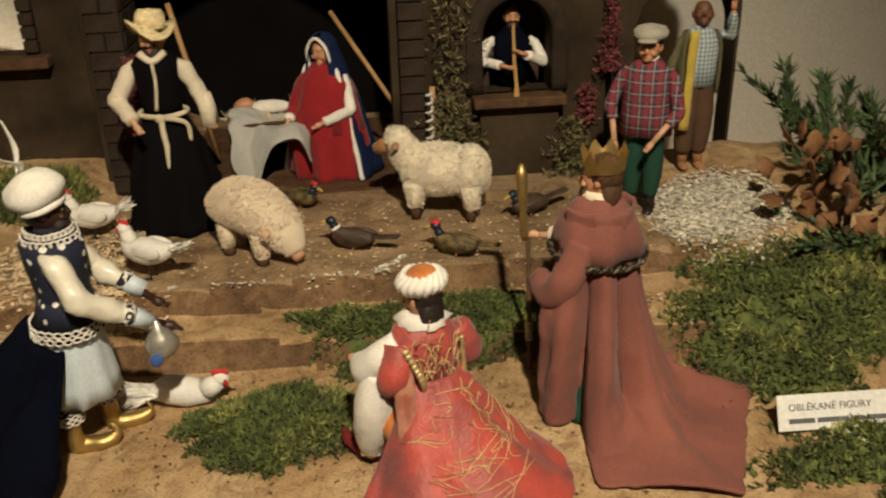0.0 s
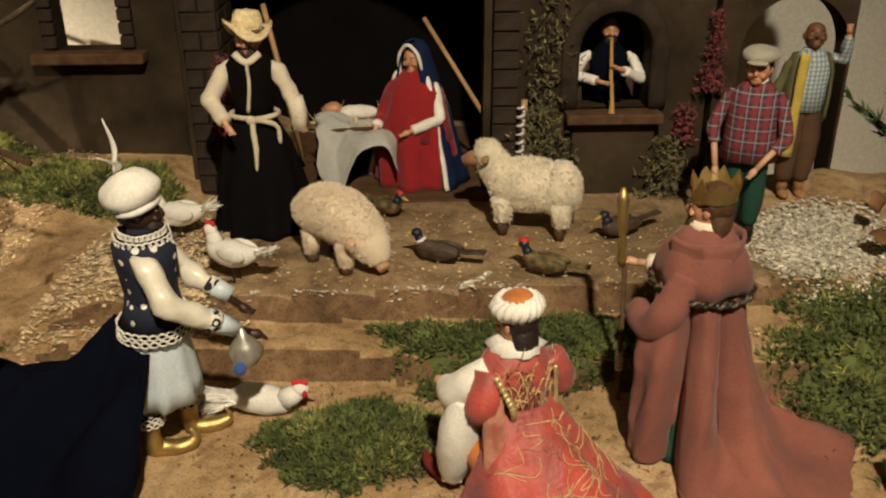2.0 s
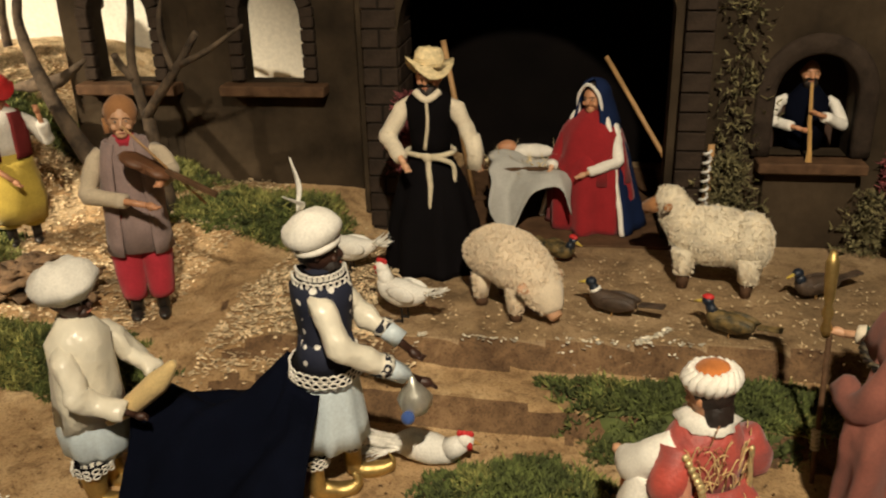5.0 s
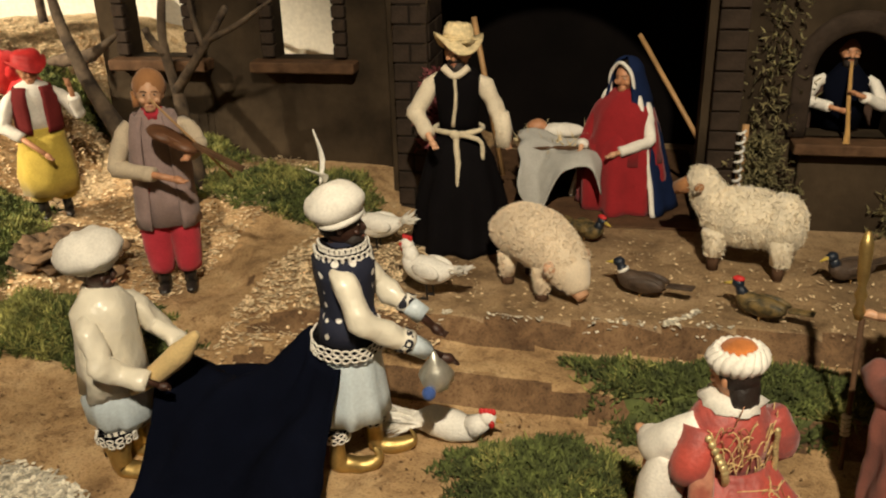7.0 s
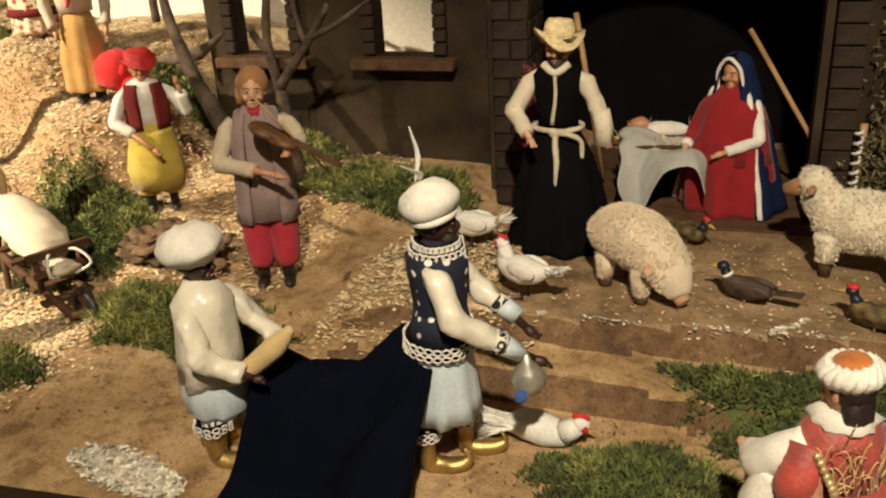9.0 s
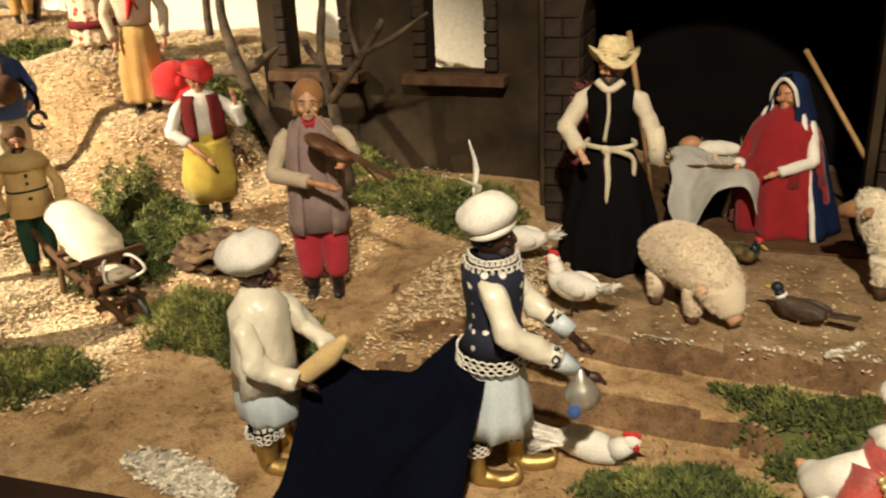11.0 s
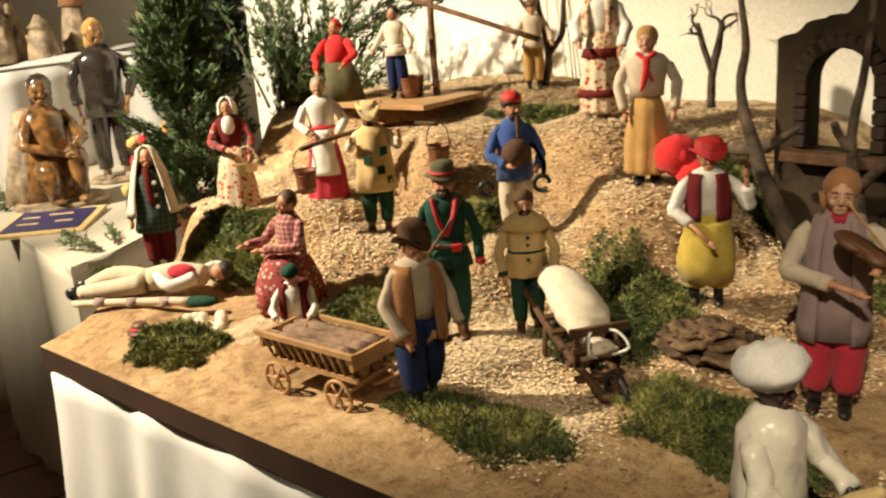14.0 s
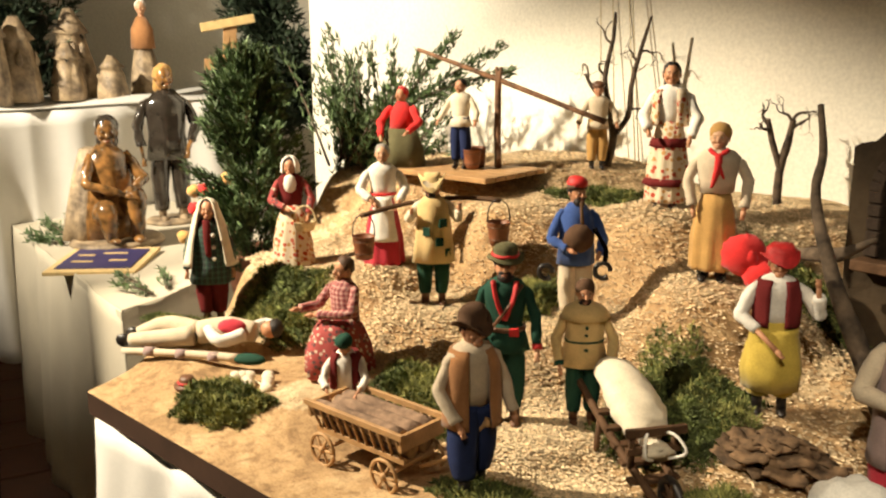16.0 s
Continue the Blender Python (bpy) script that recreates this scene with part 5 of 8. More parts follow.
# a long hanging sleeve edge of pale silk over the robe
S.tube([(0.135 * H, 0.07 * H, 0.58 * H), (0.165 * H, 0.12 * H, 0.38 * H), (0.185 * H, 0.17 * H, 0.22 * H), (0.20 * H, 0.20 * H, 0.13 * H)], [0.030 * H, 0.040 * H, 0.042 * H, 0.034 * H], P_SILK, 12, 6, 0.55, 0.03)
for k in range(13):
    t = k / 12
    S.ell(((0.135 - 0.06 * t) * H, (0.085 + 0.055 * math.sin(3 * t)) * H, (0.61 - 0.20 * t) * H), (0.0145 * H, 0.010 * H, 0.0145 * H), C_COIN, 9, 5)
    S.ell((0.13 * H * math.cos(0.8 + 0.13 * k), 0.13 * H * math.sin(0.8 + 0.13 * k), (0.40 + 0.006 * math.sin(9 * t)) * H), (0.016 * H, 0.012 * H, 0.016 * H), C_COIN, 9, 5)
    S.ell(((-0.09 - 0.02 * t) * H, (0.115 - 0.01 * t) * H, (0.60 - 0.16 * t) * H), (0.011 * H, 0.008 * H, 0.011 * H), C_COIN, 8, 5)
for k in range(70):
    a, z = rng.uniform(0.5, 2.6), rng.uniform(0.42, 0.62)
    w, dz, da = rng.uniform(0, 6), rng.normal(0, 0.05), rng.uniform(0.15, 0.55)
    S.tube([(0.148 * H * math.cos(a + da * t), (0.126 * math.sin(a + da * t) + 0.008 * math.sin(4 * t + w)) * H, (z + dz * t + 0.035 * math.sin(5 * t + w)) * H) for t in np.linspace(0, 1, 6)], 0.0021 * H, C_PALEYEL if k % 3 else C_COPPERTHREAD, 4, 2)
for k in range(60):
    u, v = rng.uniform(0.12, 0.75), rng.uniform(0.05, 0.7)
    du, dv, w = rng.normal(0, 0.14), rng.uniform(0.02, 0.2), rng.uniform(0, 6)
    pts = [Vector(robe(min(1, max(0, u + du * t + 0.04 * math.sin(5 * t + w))), min(1, v + dv * t))) + Vector((0, 0, 0.004)) for t in np.linspace(0, 1, 6)]
    S.tube(pts, 0.00045, C_PALEYEL if k % 3 else C_COPPERTHREAD, 4, 2)
put(S, "kneeling_king_figurine", 0.022, 0.935, -138, "kneeling king figurine in red brocade robe and white turban", z=0.80)

# crowned king with a long mauve cloak and a staff
H = 0.30
S = Shape()
skirt(S, H, C_GREEN, 0.15, 0.0, 0.55, 8, 0.05)
torso(S, H, C_MAUVE, 0.5, 1.2, 0.85)
def cloak(u, v):
    """Hangs from the shoulders in deep folds; its back part runs out into a long train."""
    a = radians(-38 + 240 * u)
    part = smooth01((u - 0.20) / 0.07)
    hang = smooth01((v - 0.02) / 0.5)
    pleat = abs(math.sin(15 * u + 0.6 * v)) ** 0.7 * 1.5 + 0.35 * math.sin(41 * u + 3 * v) - 0.8
    r = 0.034 + 0.021 * hang + 0.020 * hang * pleat - 0.022 * math.exp(-((u - 0.22) / 0.025) ** 2) * hang
    x0, y0 = r * math.cos(a) * 1.05, r * math.sin(a)
    ex = np.interp(u, [0, 0.2, 0.27, 0.45, 0.78, 1], [0.045, 0.05, 0.135, 0.075, -0.10, -0.17])
    ey = np.interp(u, [0, 0.2, 0.27, 0.45, 0.78, 1], [-0.03, 0.015, 0.07, 0.195, 0.15, 0.07])
    w = max(0.0, (v - 0.38) / 0.62)
    s = (w ** 1.7) * (0.15 + 0.85 * part)
    x, y = x0 * (1 - s) + ex * s, y0 * (1 - s) + ey * s
    z = 0.238 * max(0.0, 1 - v / (0.98 - 0.22 * part)) ** (1.0 + 0.25 * part)
    lie = smooth01((v - 0.55) / 0.2) * part
    z += lie * (0.030 * max(0.0, math.sin(17 * u - 1.2 + 2.5 * v)) ** 2 * (1 - 0.75 * w) + 0.010 * (1 + math.sin(29 * u + 5 * v)) * (1 - w))
    return (x, y, max(z, 0.0) + 0.006)
S.sheet(cloak, 120, 56, C_MAUVE, 0.0035)
S.lathe([(0.158 * H, 0.635 * H), (0.150 * H, 0.70 * H), (0.128 * H, 0.77 * H), (0.080 * H, 0.825 * H), (0.052 * H, 0.845 * H)], C_MAUVE, sq=(1, 0.95), n=44, fold=(6, 0.07))
# the near arm bent under the cloak, and its turned-back edge
S.tube([(0.115 * H, 0.0, 0.70 * H), (0.175 * H, -0.03 * H, 0.58 * H), (0.165 * H, -0.09 * H, 0.51 * H), (0.10 * H, -0.17 * H, 0.53 * H)], [0.05 * H, 0.056 * H, 0.052 * H, 0.04 * H], C_MAUVE, 18, 6, 1.0)
M_CHAIN = mat("dark_braid", (0.10, 0.075, 0.04), 0.5, 0.4, 120, 0.6, 300, second=(0.03, 0.024, 0.018))
for ph in (0.0, math.pi):
    S.tube([((0.166 + 0.006 * math.cos(22 * a + ph)) * H * math.cos(a), (0.158 + 0.006 * math.cos(22 * a + ph)) * H * math.sin(a), (0.64 - 0.012 * math.sin(a) + 0.008 * math.sin(22 * a + ph)) * H) for a in np.linspace(0, 6.283, 133)], 0.0068 * H, C_LEATHER if ph else M_CHAIN, 5, 1)
q, M = head(S, H, C_SKIN, C_HAIRBR, C_HAIRBR, 0.90, (2, 0, 8), (0, 0), True)
S.lathe([(0.065 * H, 0.825 * H), (0.05 * H, 0.86 * H)], C_CREAM, n=18)
n = 9
rows = [[], [], []]
for k in range(36):
    a = 2 * math.pi * k / 36
    tip = 0.018 + 0.042 * (1 - abs(((k * n / 36) % 1) * 2 - 1))
    for row, (r, z) in zip(rows, ((0.066, 0.03), (0.070, 0.055), (0.078, 0.055 + tip))):
        row.append(q(r * math.cos(a), 0.012 + r * math.sin(a), z))
S.rings(rows, C_GOLD, True, True, False)
arm(S, H, -1, (-0.16, -0.10, 0.60), (-0.085, -0.27, 0.60), C_GREEN, C_SKINPALE, 1.5, C_CREAM, (0.11, 0, 0.775), 0.25)
S.ell((-0.05 * H, -0.12 * H, 0.02 * H), (0.035 * H, 0.06 * H, 0.025 * H), C_WHITE)
crumple(S, 0.0016, 26)
put(S, "crowned_king_figurine", 0.195, 1.055, -118, "crowned bearded king figurine in a long dusty-rose suede cloak", z=0.80)
st = Shape().tube([(0, 0, 0), (0.004, 0.002, 0.2)], [0.003, 0.0035], M_DKWOOD, 7)
st.lathe([(0.004, 0.2), (0.007, 0.21), (0.004, 0.22), (0.007, 0.23), (0.004, 0.24), (0.006, 0.25), (0.0075, 0.29), (0.003, 0.305)], C_GOLD, n=10)
for k in range(5):
    st.ell((0.0, 0.0, 0.05 + 0.006 * k), (0.006, 0.006, 0.003), C_ROPE, 8, 5)
tagged(st.make("royal_staff", pose(0.128, 1.115, 0.802, 0, -3, 0) @ Matrix.Scale(0.86, 4)), "dark royal staff with a gilded head standing before a king", "staff")

# man in tartan shirt and cap, stooping
H = 0.278
S = Shape()
legs(S, H, C_GREEN, C_LEATHER, 0.05, 1.1)
S.lathe([(0.135 * H, 0.44 * H), (0.125 * H, 0.55 * H), (0.12 * H, 0.66 * H), (0.118 * H, 0.76 * H), (0.05 * H, 0.83 * H)], P_PLAID, sq=(1, 0.78), n=28, fold=(6, 0.04))
q, M = head(S, H, C_SKIN, C_HAIR, None, 0.885, (4, 0, -4), (0, -0.02))
S.lathe([(0.05 * H, 0.80 * H), (0.045 * H, 0.84 * H)], C_WHITE, n=14)
S.ell(q(0, 0.006, 0.070), (0.085 * H, 0.088 * H, 0.042 * H), C_GREY, 16, 9, M, 0.03)
S.ell(q(0, -0.072, 0.052), (0.05 * H, 0.042 * H, 0.011 * H), C_GREY, 12, 6, M)
arm(S, H, -1, (-0.17, -0.05, 0.60), (-0.13, -0.13, 0.42), P_PLAID, C_SKINPALE, 1.5, None, (0.115, 0, 0.775), 0.6)
arm(S, H, 1, (0.17, -0.07, 0.58), (0.06, -0.17, 0.44), P_PLAID, C_SKINPALE, 1.5, None, (0.115, 0, 0.775), 0.6)
put(S, "tartan_shirt_man_figurine", 0.289, 1.450, -14, "man figurine in red tartan shirt and grey flat cap")

# man with a raised hand on the slope
H = 0.275
S = Shape()
legs(S, H, C_BROWN, C_TAN, 0.045, 1.25)
S.lathe([(0.105 * H, 0.50 * H), (0.10 * H, 0.62 * H), (0.108 * H, 0.75 * H), (0.05 * H, 0.83 * H)], P_KNIT, sq=(1, 0.75), n=24)
open_vest(S, H, C_OLIVE, 0.46, 0.9, 0.118)
q, M = head(S, H, C_BRLEATHER, None, None, 0.895, (-14, 0, -10))
arm(S, H, -1, (-0.15, 0.0, 0.62), (-0.16, -0.05, 0.48), C_OLIVE, C_SKIN, 1.25)
arm(S, H, 1, (0.16, -0.03, 0.78), (0.13, -0.10, 0.93), P_KNIT, C_SKIN, 1.2)
def sash(u, v):
    return ((-0.085 + 0.045 * u - 0.05 * v * 0.4) * H, (-0.085 - 0.01 * math.sin(3 * u)) * H, (0.82 - 0.56 * v) * H)
S.sheet(sash, 5, 14, C_YELLOW, 0.004)
put(S, "beckoning_man_figurine", 0.385, 1.602, 8, "bald man figurine in patterned shirt with yellow sash and raised hand")

# flute player in the niche
H = 0.24
S = Shape()
S.lathe([(0.11 * H, 0.45 * H), (0.12 * H, 0.62 * H), (0.125 * H, 0.74 * H), (0.05 * H, 0.83 * H)], C_NAVY, sq=(1, 0.75), n=22)
q, M = head(S, H, C_SKIN, None, C_HAIR, 0.90, (6, 0, 4))
S.ell(q(0, 0.025, 0.01), (0.058 * H, 0.05 * H, 0.06 * H), C_HAIR, 12, 8, M)
arm(S, H, -1, (-0.23, -0.03, 0.62), (-0.03, -0.20, 0.60), C_WHITE, C_SKIN, 1.75, None, (0.13, 0, 0.76), 0.3)
arm(S, H, 1, (0.22, -0.03, 0.60), (0.03, -0.20, 0.70), C_WHITE, C_SKIN, 1.75, None, (0.13, 0, 0.76), 0.3)
S.tube([q(0, -0.07, -0.04), (0.0, -0.20 * H, 0.68 * H), (0.01 * H, -0.27 * H, 0.50 * H), (0.01 * H, -0.29 * H, 0.40 * H)], [0.010 * H, 0.012 * H, 0.013 * H, 0.026 * H], C_OCHRE, 9, 4)
p = in_stable(0.652, 0.045, 0)
put(S, "flute_player_figurine", p.x, p.y, 6, "bearded flute player figurine leaning out of the arched niche", z=0.905)

# fiddler
H = 0.315
S = Shape()
legs(S, H, C_PINKRED, C_LEATHER, 0.055, 1.4, hem=0.10, top=0.5)
S.lathe([(0.122 * H, 0.33 * H), (0.110 * H, 0.46 * H), (0.094 * H, 0.58 * H), (0.100 * H, 0.74 * H), (0.05 * H, 0.82 * H)], C_LILAC, sq=(1, 0.75), n=28, fold=(6, 0.05))
open_vest(S, H, C_LILAC, 0.32, 0.5, 0.108, 1.2)
q, M = head(S, H, C_SKINPALE, None, None, 0.885, (6, 4, 4))
S.ell(q(0, 0.018, 0.026), (0.066 * H, 0.066 * H, 0.068 * H), C_TAN, 14, 9, M, 0.02)
S.tube([q(-0.06, 0.02, 0.0), q(-0.055, 0.0, -0.06)], 0.014 * H, C_TAN, 6)
S.lathe([(0.055 * H, 0.785 * H), (0.04 * H, 0.825 * H)], C_PINKRED, n=14)
arm(S, H, -1, (-0.17, -0.05, 0.60), (0.07, -0.20, 0.575), C_BEIGE, C_SKIN, 1.7, None, (0.115, 0, 0.77), 0.35)
arm(S, H, 1, (0.18, -0.06, 0.68), (0.14, -0.24, 0.68), C_BEIGE, C_SKIN, 1.6, None, (0.115, 0, 0.77), 0.25)
put(S, "fiddler_figurine", -0.735, 1.168, 34, "fiddler figurine in lilac waistcoat and raspberry trousers")
vio = base("violin", pose(-0.672, 1.128, height(-0.728, 1.165) + 0.234, 0, 24, 8), "small brown violin with bow under the fiddler's chin", "violin")
sh = Shape()
for x, r in ((-0.016, 0.019), (0.016, 0.016)):
    sh.ell((x, 0, 0), (r * 1.15, r, 0.007), C_BRLEATHER, 14, 6)
sh.box((0, 0, 0), (0.03, 0.022, 0.012), C_BRLEATHER)
sh.make("sound_box").parent = vio
Shape().box((0.06, 0, 0.006), (0.07, 0.007, 0.006), M_DKWOOD).make("neck").parent = vio
Shape().tube([(-0.03, -0.028, 0.05), (0.02, 0.0, 0.012), (0.075, 0.03, -0.028)], 0.0016, M_WOOD, 5, 1).make("bow").parent = vio

# woman in yellow breeches and red hat
H = 0.25
S = Shape()
legs(S, H, C_YELLOW, C_LEATHER, 0.065, 1.75, hem=0.12, top=0.52)
S.lathe([(0.15 * H, 0.16 * H), (0.165 * H, 0.28 * H), (0.14 * H, 0.42 * H), (0.09 * H, 0.56 * H)], C_YELLOW, sq=(1, 0.8), n=28, fold=(7, 0.06))
torso(S, H, C_WHITE, 0.54, 1.1)
open_vest(S, H, C_MAROON, 0.54, 0.35, 0.122)
q, M = head(S, H, C_SKIN, C_YELLOW, None, 0.885, (10, 0, 0))
brim_hat(S, q, M, H, C_COMB, 0.105, 0.075, 0.07, None, 0.1, 0.04)
arm(S, H, -1, (-0.19, -0.03, 0.60), (0.0, -0.19, 0.44), C_WHITE, C_SKIN, 1.9, None, (0.115, 0, 0.775), 0.55)
arm(S, H, 1, (0.22, -0.04, 0.62), (0.19, -0.13, 0.80), C_WHITE, C_SKIN, 1.9, None, (0.115, 0, 0.775), 0.35)
put(S, "yellow_breeches_figurine", -0.985, 1.212, 48, "figurine in mustard breeches, maroon waistcoat and red hat")

# woman with ochre apron and red bundle
H = 0.268
S = Shape()
skirt(S, H, C_OCHRE, 0.145, 0.08, 0.58, 9, 0.05, 0.85, 0.9)
shoes(S, H, C_LEATHER, 0.055)
S.tube([(-0.05 * H, 0, 0.12 * H), (-0.05 * H, 0, 0.02 * H)], 0.035 * H, C_LEATHER, 8)
S.tube([(0.05 * H, 0, 0.12 * H), (0.05 * H, 0, 0.02 * H)], 0.035 * H, C_LEATHER, 8)
torso(S, H, C_BEIGE, 0.56, 1.25, 0.85)
q, M = head(S, H, C_SKINPALE, C_OCHRE, None, 0.89, (4, 0, -8))
S.ell(q(0, 0.02, 0.03), (0.066 * H, 0.068 * H, 0.066 * H), C_OCHRE, 14, 9, M)
S.tube([(0, -0.095 * H, 0.80 * H), (0.0, -0.108 * H, 0.72 * H), (-0.03 * H, -0.105 * H, 0.60 * H)], [0.022 * H, 0.022 * H, 0.008 * H], C_SCARLET, 7)
S.tube([(-0.055 * H, -0.06 * H, 0.83 * H), (0, -0.09 * H, 0.79 * H), (0.055 * H, -0.06 * H, 0.83 * H)], 0.014 * H, C_SCARLET, 7)
S.tube([(0, -0.105 * H, 0.74 * H), (0.04 * H, -0.105 * H, 0.66 * H)], [0.018 * H, 0.006 * H], C_SCARLET, 7)
arm(S, H, -1, (-0.17, -0.02, 0.64), (-0.13, -0.07, 0.46), C_BEIGE, C_SKIN, 1.6, None, (0.12, 0, 0.775))
arm(S, H, 1, (0.18, -0.02, 0.64), (0.16, -0.07, 0.46), C_BEIGE, C_SKIN, 1.6, None, (0.12, 0, 0.775))
put(S, "apron_woman_figurine", -1.215, 1.306, 46, "woman figurine in ochre apron and headscarf with red neckerchief")
b = Shape().ell((0, 0, 0.03), (0.036, 0.032, 0.034), C_SCARLET, 14, 9, None, 0.05)
b.ell((0.03, -0.012, 0.002), (0.03, 0.026, 0.028), C_SCARLET, 14, 9, None, 0.05)
b.ell((0.012, -0.02, 0.03), (0.014, 0.012, 0.014), C_SCARLET, 9, 6, None, 0.08)
tagged(b.make("red_bundle", pose(-1.155, 1.315, 1.06, 0, 0, 40)), "tied red cloth bundle carried by a woman figurine", "bundle")

# tall dark-haired woman in flowered skirt
H = 0.285
S = Shape()
skirt(S, H, P_FLOWER, 0.15, 0.05, 0.60, 12, 0.06, 0.85, 0.85)
S.lathe([(0.158 * H, 0.16 * H), (0.15 * H, 0.21 * H)], C_MAROON, sq=(1, 0.85), n=40, fold=(12, 0.05))
S.lathe([(0.125 * H, 0.42 * H), (0.115 * H, 0.48 * H)], C_MAROON, sq=(1, 0.85), n=40, fold=(12, 0.04))
shoes(S, H, C_LEATHER, 0.05)
torso(S, H, C_WHITE, 0.56, 1.1)
open_vest(S, H, P_FLOWER, 0.56, 0.5, 0.118)
q, M = head(S, H, C_SKIN, C_HAIR, None, 0.895, (2, 0, 8), (0, 0), True)
arm(S, H, -1, (-0.17, -0.02, 0.63), (-0.12, -0.13, 0.53), C_WHITE, C_SKIN, 1.9)
arm(S, H, 1, (0.18, -0.02, 0.62), (0.15, -0.10, 0.48), C_WHITE, C_SKIN, 1.9)
put(S, "flowered_skirt_woman_figurine", -1.46, 1.41, 40, "dark-haired woman figurine in white blouse and flowered orange skirt")

# bagpiper
H = 0.265
S = Shape()
legs(S, H, C_BEIGE, C_LEATHER, 0.05, 1.3)
S.lathe([(0.12 * H, 0.42 * H), (0.11 * H, 0.6 * H), (0.12 * H, 0.74 * H), (0.05 * H, 0.83 * H)], C_MIDBLUE, sq=(1, 0.8), n=24, fold=(6, 0.05))
q, M = head(S, H, C_SKIN, C_HAIR, C_HAIR, 0.895, (6, 0, 24))
S.ell(q(0, 0.01, 0.065), (0.068 * H, 0.07 * H, 0.05 * H), C_COMB, 14, 8, M)
S.lathe([(0.066 * H, 0), (0.068 * H, 0.03 * H)], C_HAIRBR, c=tuple(q(0, 0.01, 0.025)), n=16)
arm(S, H, -1, (-0.17, -0.05, 0.60), (-0.06, -0.17, 0.55), C_MIDBLUE, C_SKIN, 1.6)
arm(S, H, 1, (0.17, -0.05, 0.60), (0.13, -0.16, 0.52), C_MIDBLUE, C_SKIN, 1.6)
S.ell((0.0, -0.14 * H, 0.62 * H), (0.10 * H, 0.075 * H, 0.09 * H), C_BROWN, 14, 9, None, 0.05)
S.tube([q(0, -0.06, -0.04), (0.02 * H, -0.14 * H, 0.70 * H)], 0.012 * H, M_DKWOOD, 7)
S.tube([(0.10 * H, -0.12 * H, 0.68 * H), (0.17 * H, -0.14 * H, 0.56 * H), (0.16 * H, -0.20 * H, 0.47 * H)], 0.016 * H, C_BLACK, 7)
for c, r in (((0.15 * H, -0.20 * H, 0.42 * H), 0.05), ((-0.20 * H, -0.08 * H, 0.38 * H), 0.045)):
    S.tube([(c[0] + r * H * math.cos(a), c[1], c[2] + r * H * math.sin(a)) for a in np.linspace(0, 5.4, 12)], [0.016 * H] * 10 + [0.02 * H, 0.026 * H], C_LEATHER, 8, 2)
put(S, "bagpiper_figurine", -1.385, 1.148, 62, "bagpiper figurine in blue jacket and red fur-edged cap")

# man who pushes the wheelbarrow
H = 0.242
S = Shape()
legs(S, H, C_GREEN, C_BRLEATHER, 0.055, 1.15)
S.lathe([(0.15 * H, 0.42 * H), (0.12 * H, 0.57 * H), (0.118 * H, 0.64 * H), (0.122 * H, 0.75 * H), (0.05 * H, 0.83 * H)], C_PALEYEL, sq=(1, 0.78), n=30, fold=(8, 0.05))
S.lathe([(0.162 * H, 0.73 * H), (0.135 * H, 0.79 * H), (0.05 * H, 0.835 * H)], C_PALEYEL, sq=(1, 0.75), n=26, fold=(7, 0.03))
S.tube([(0.121 * H * math.cos(a), 0.096 * H * math.sin(a), 0.585 * H) for a in np.linspace(0, 6.28, 18)], 0.007 * H, C_GREEN, 6, 1)
for z in (0.54, 0.64, 0.69):
    S.ell((0, -0.105 * H, z * H), (0.012 * H, 0.006 * H, 0.012 * H), C_GREEN, 8, 5)
q, M = head(S, H, C_SKIN, C_HAIR, C_HAIR, 0.885, (12, 0, 0))
S.ell(q(0, 0.016, 0.03), (0.062 * H, 0.064 * H, 0.062 * H), C_BROWN, 14, 9, M)
arm(S, H, -1, (-0.18, -0.02, 0.60), (-0.16, -0.10, 0.43), C_PALEYEL, C_SKIN, 1.5, C_GREEN)
arm(S, H, 1, (0.18, -0.02, 0.60), (0.16, -0.10, 0.43), C_PALEYEL, C_SKIN, 1.5, C_GREEN)
put(S, "barrow_man_figurine", -1.195, 1.035, 62, "bearded man figurine in pale yellow felt coat behind a wheelbarrow")

# hunter
H = 0.29
S = Shape()
legs(S, H, C_GREEN, C_BRLEATHER, 0.055, 1.1)
torso(S, H, C_GREEN, 0.54, 1.1)
coat_tail(S, H, C_GREEN, 0.43)
q, M = head(S, H, C_SKIN, C_HAIR, C_HAIR, 0.885, (4, 0, 0))
brim_hat(S, q, M, H, C_OLIVE, 0.098, 0.062, 0.07, C_COMB, 0.05, 0.045)
for s in (-1, 1):
    S.tube([(s * 0.06 * H, -0.06 * H, 0.82 * H), (s * 0.04 * H, -0.092 * H, 0.72 * H), (0.0, -0.094 * H, 0.62 * H)], 0.014 * H, C_COMB, 6, 4, 0.5)
S.tube([(0.09 * H, -0.05 * H, 0.80 * H), (0.0, -0.10 * H, 0.66 * H), (-0.10 * H, -0.07 * H, 0.52 * H)], 0.009 * H, C_BRLEATHER, 6)
S.tube([(0.10 * H * math.cos(a), 0.08 * H * math.sin(a), 0.555 * H) for a in np.linspace(0, 6.28, 18)], 0.012 * H, C_BRLEATHER, 6, 1)
S.box((0.05 * H, -0.085 * H, 0.55 * H), (0.05 * H, 0.02 * H, 0.04 * H), C_COMB)
arm(S, H, -1, (-0.16, 0.0, 0.62), (-0.16, -0.07, 0.47), C_GREEN, C_SKIN, 1.25, C_COMB)
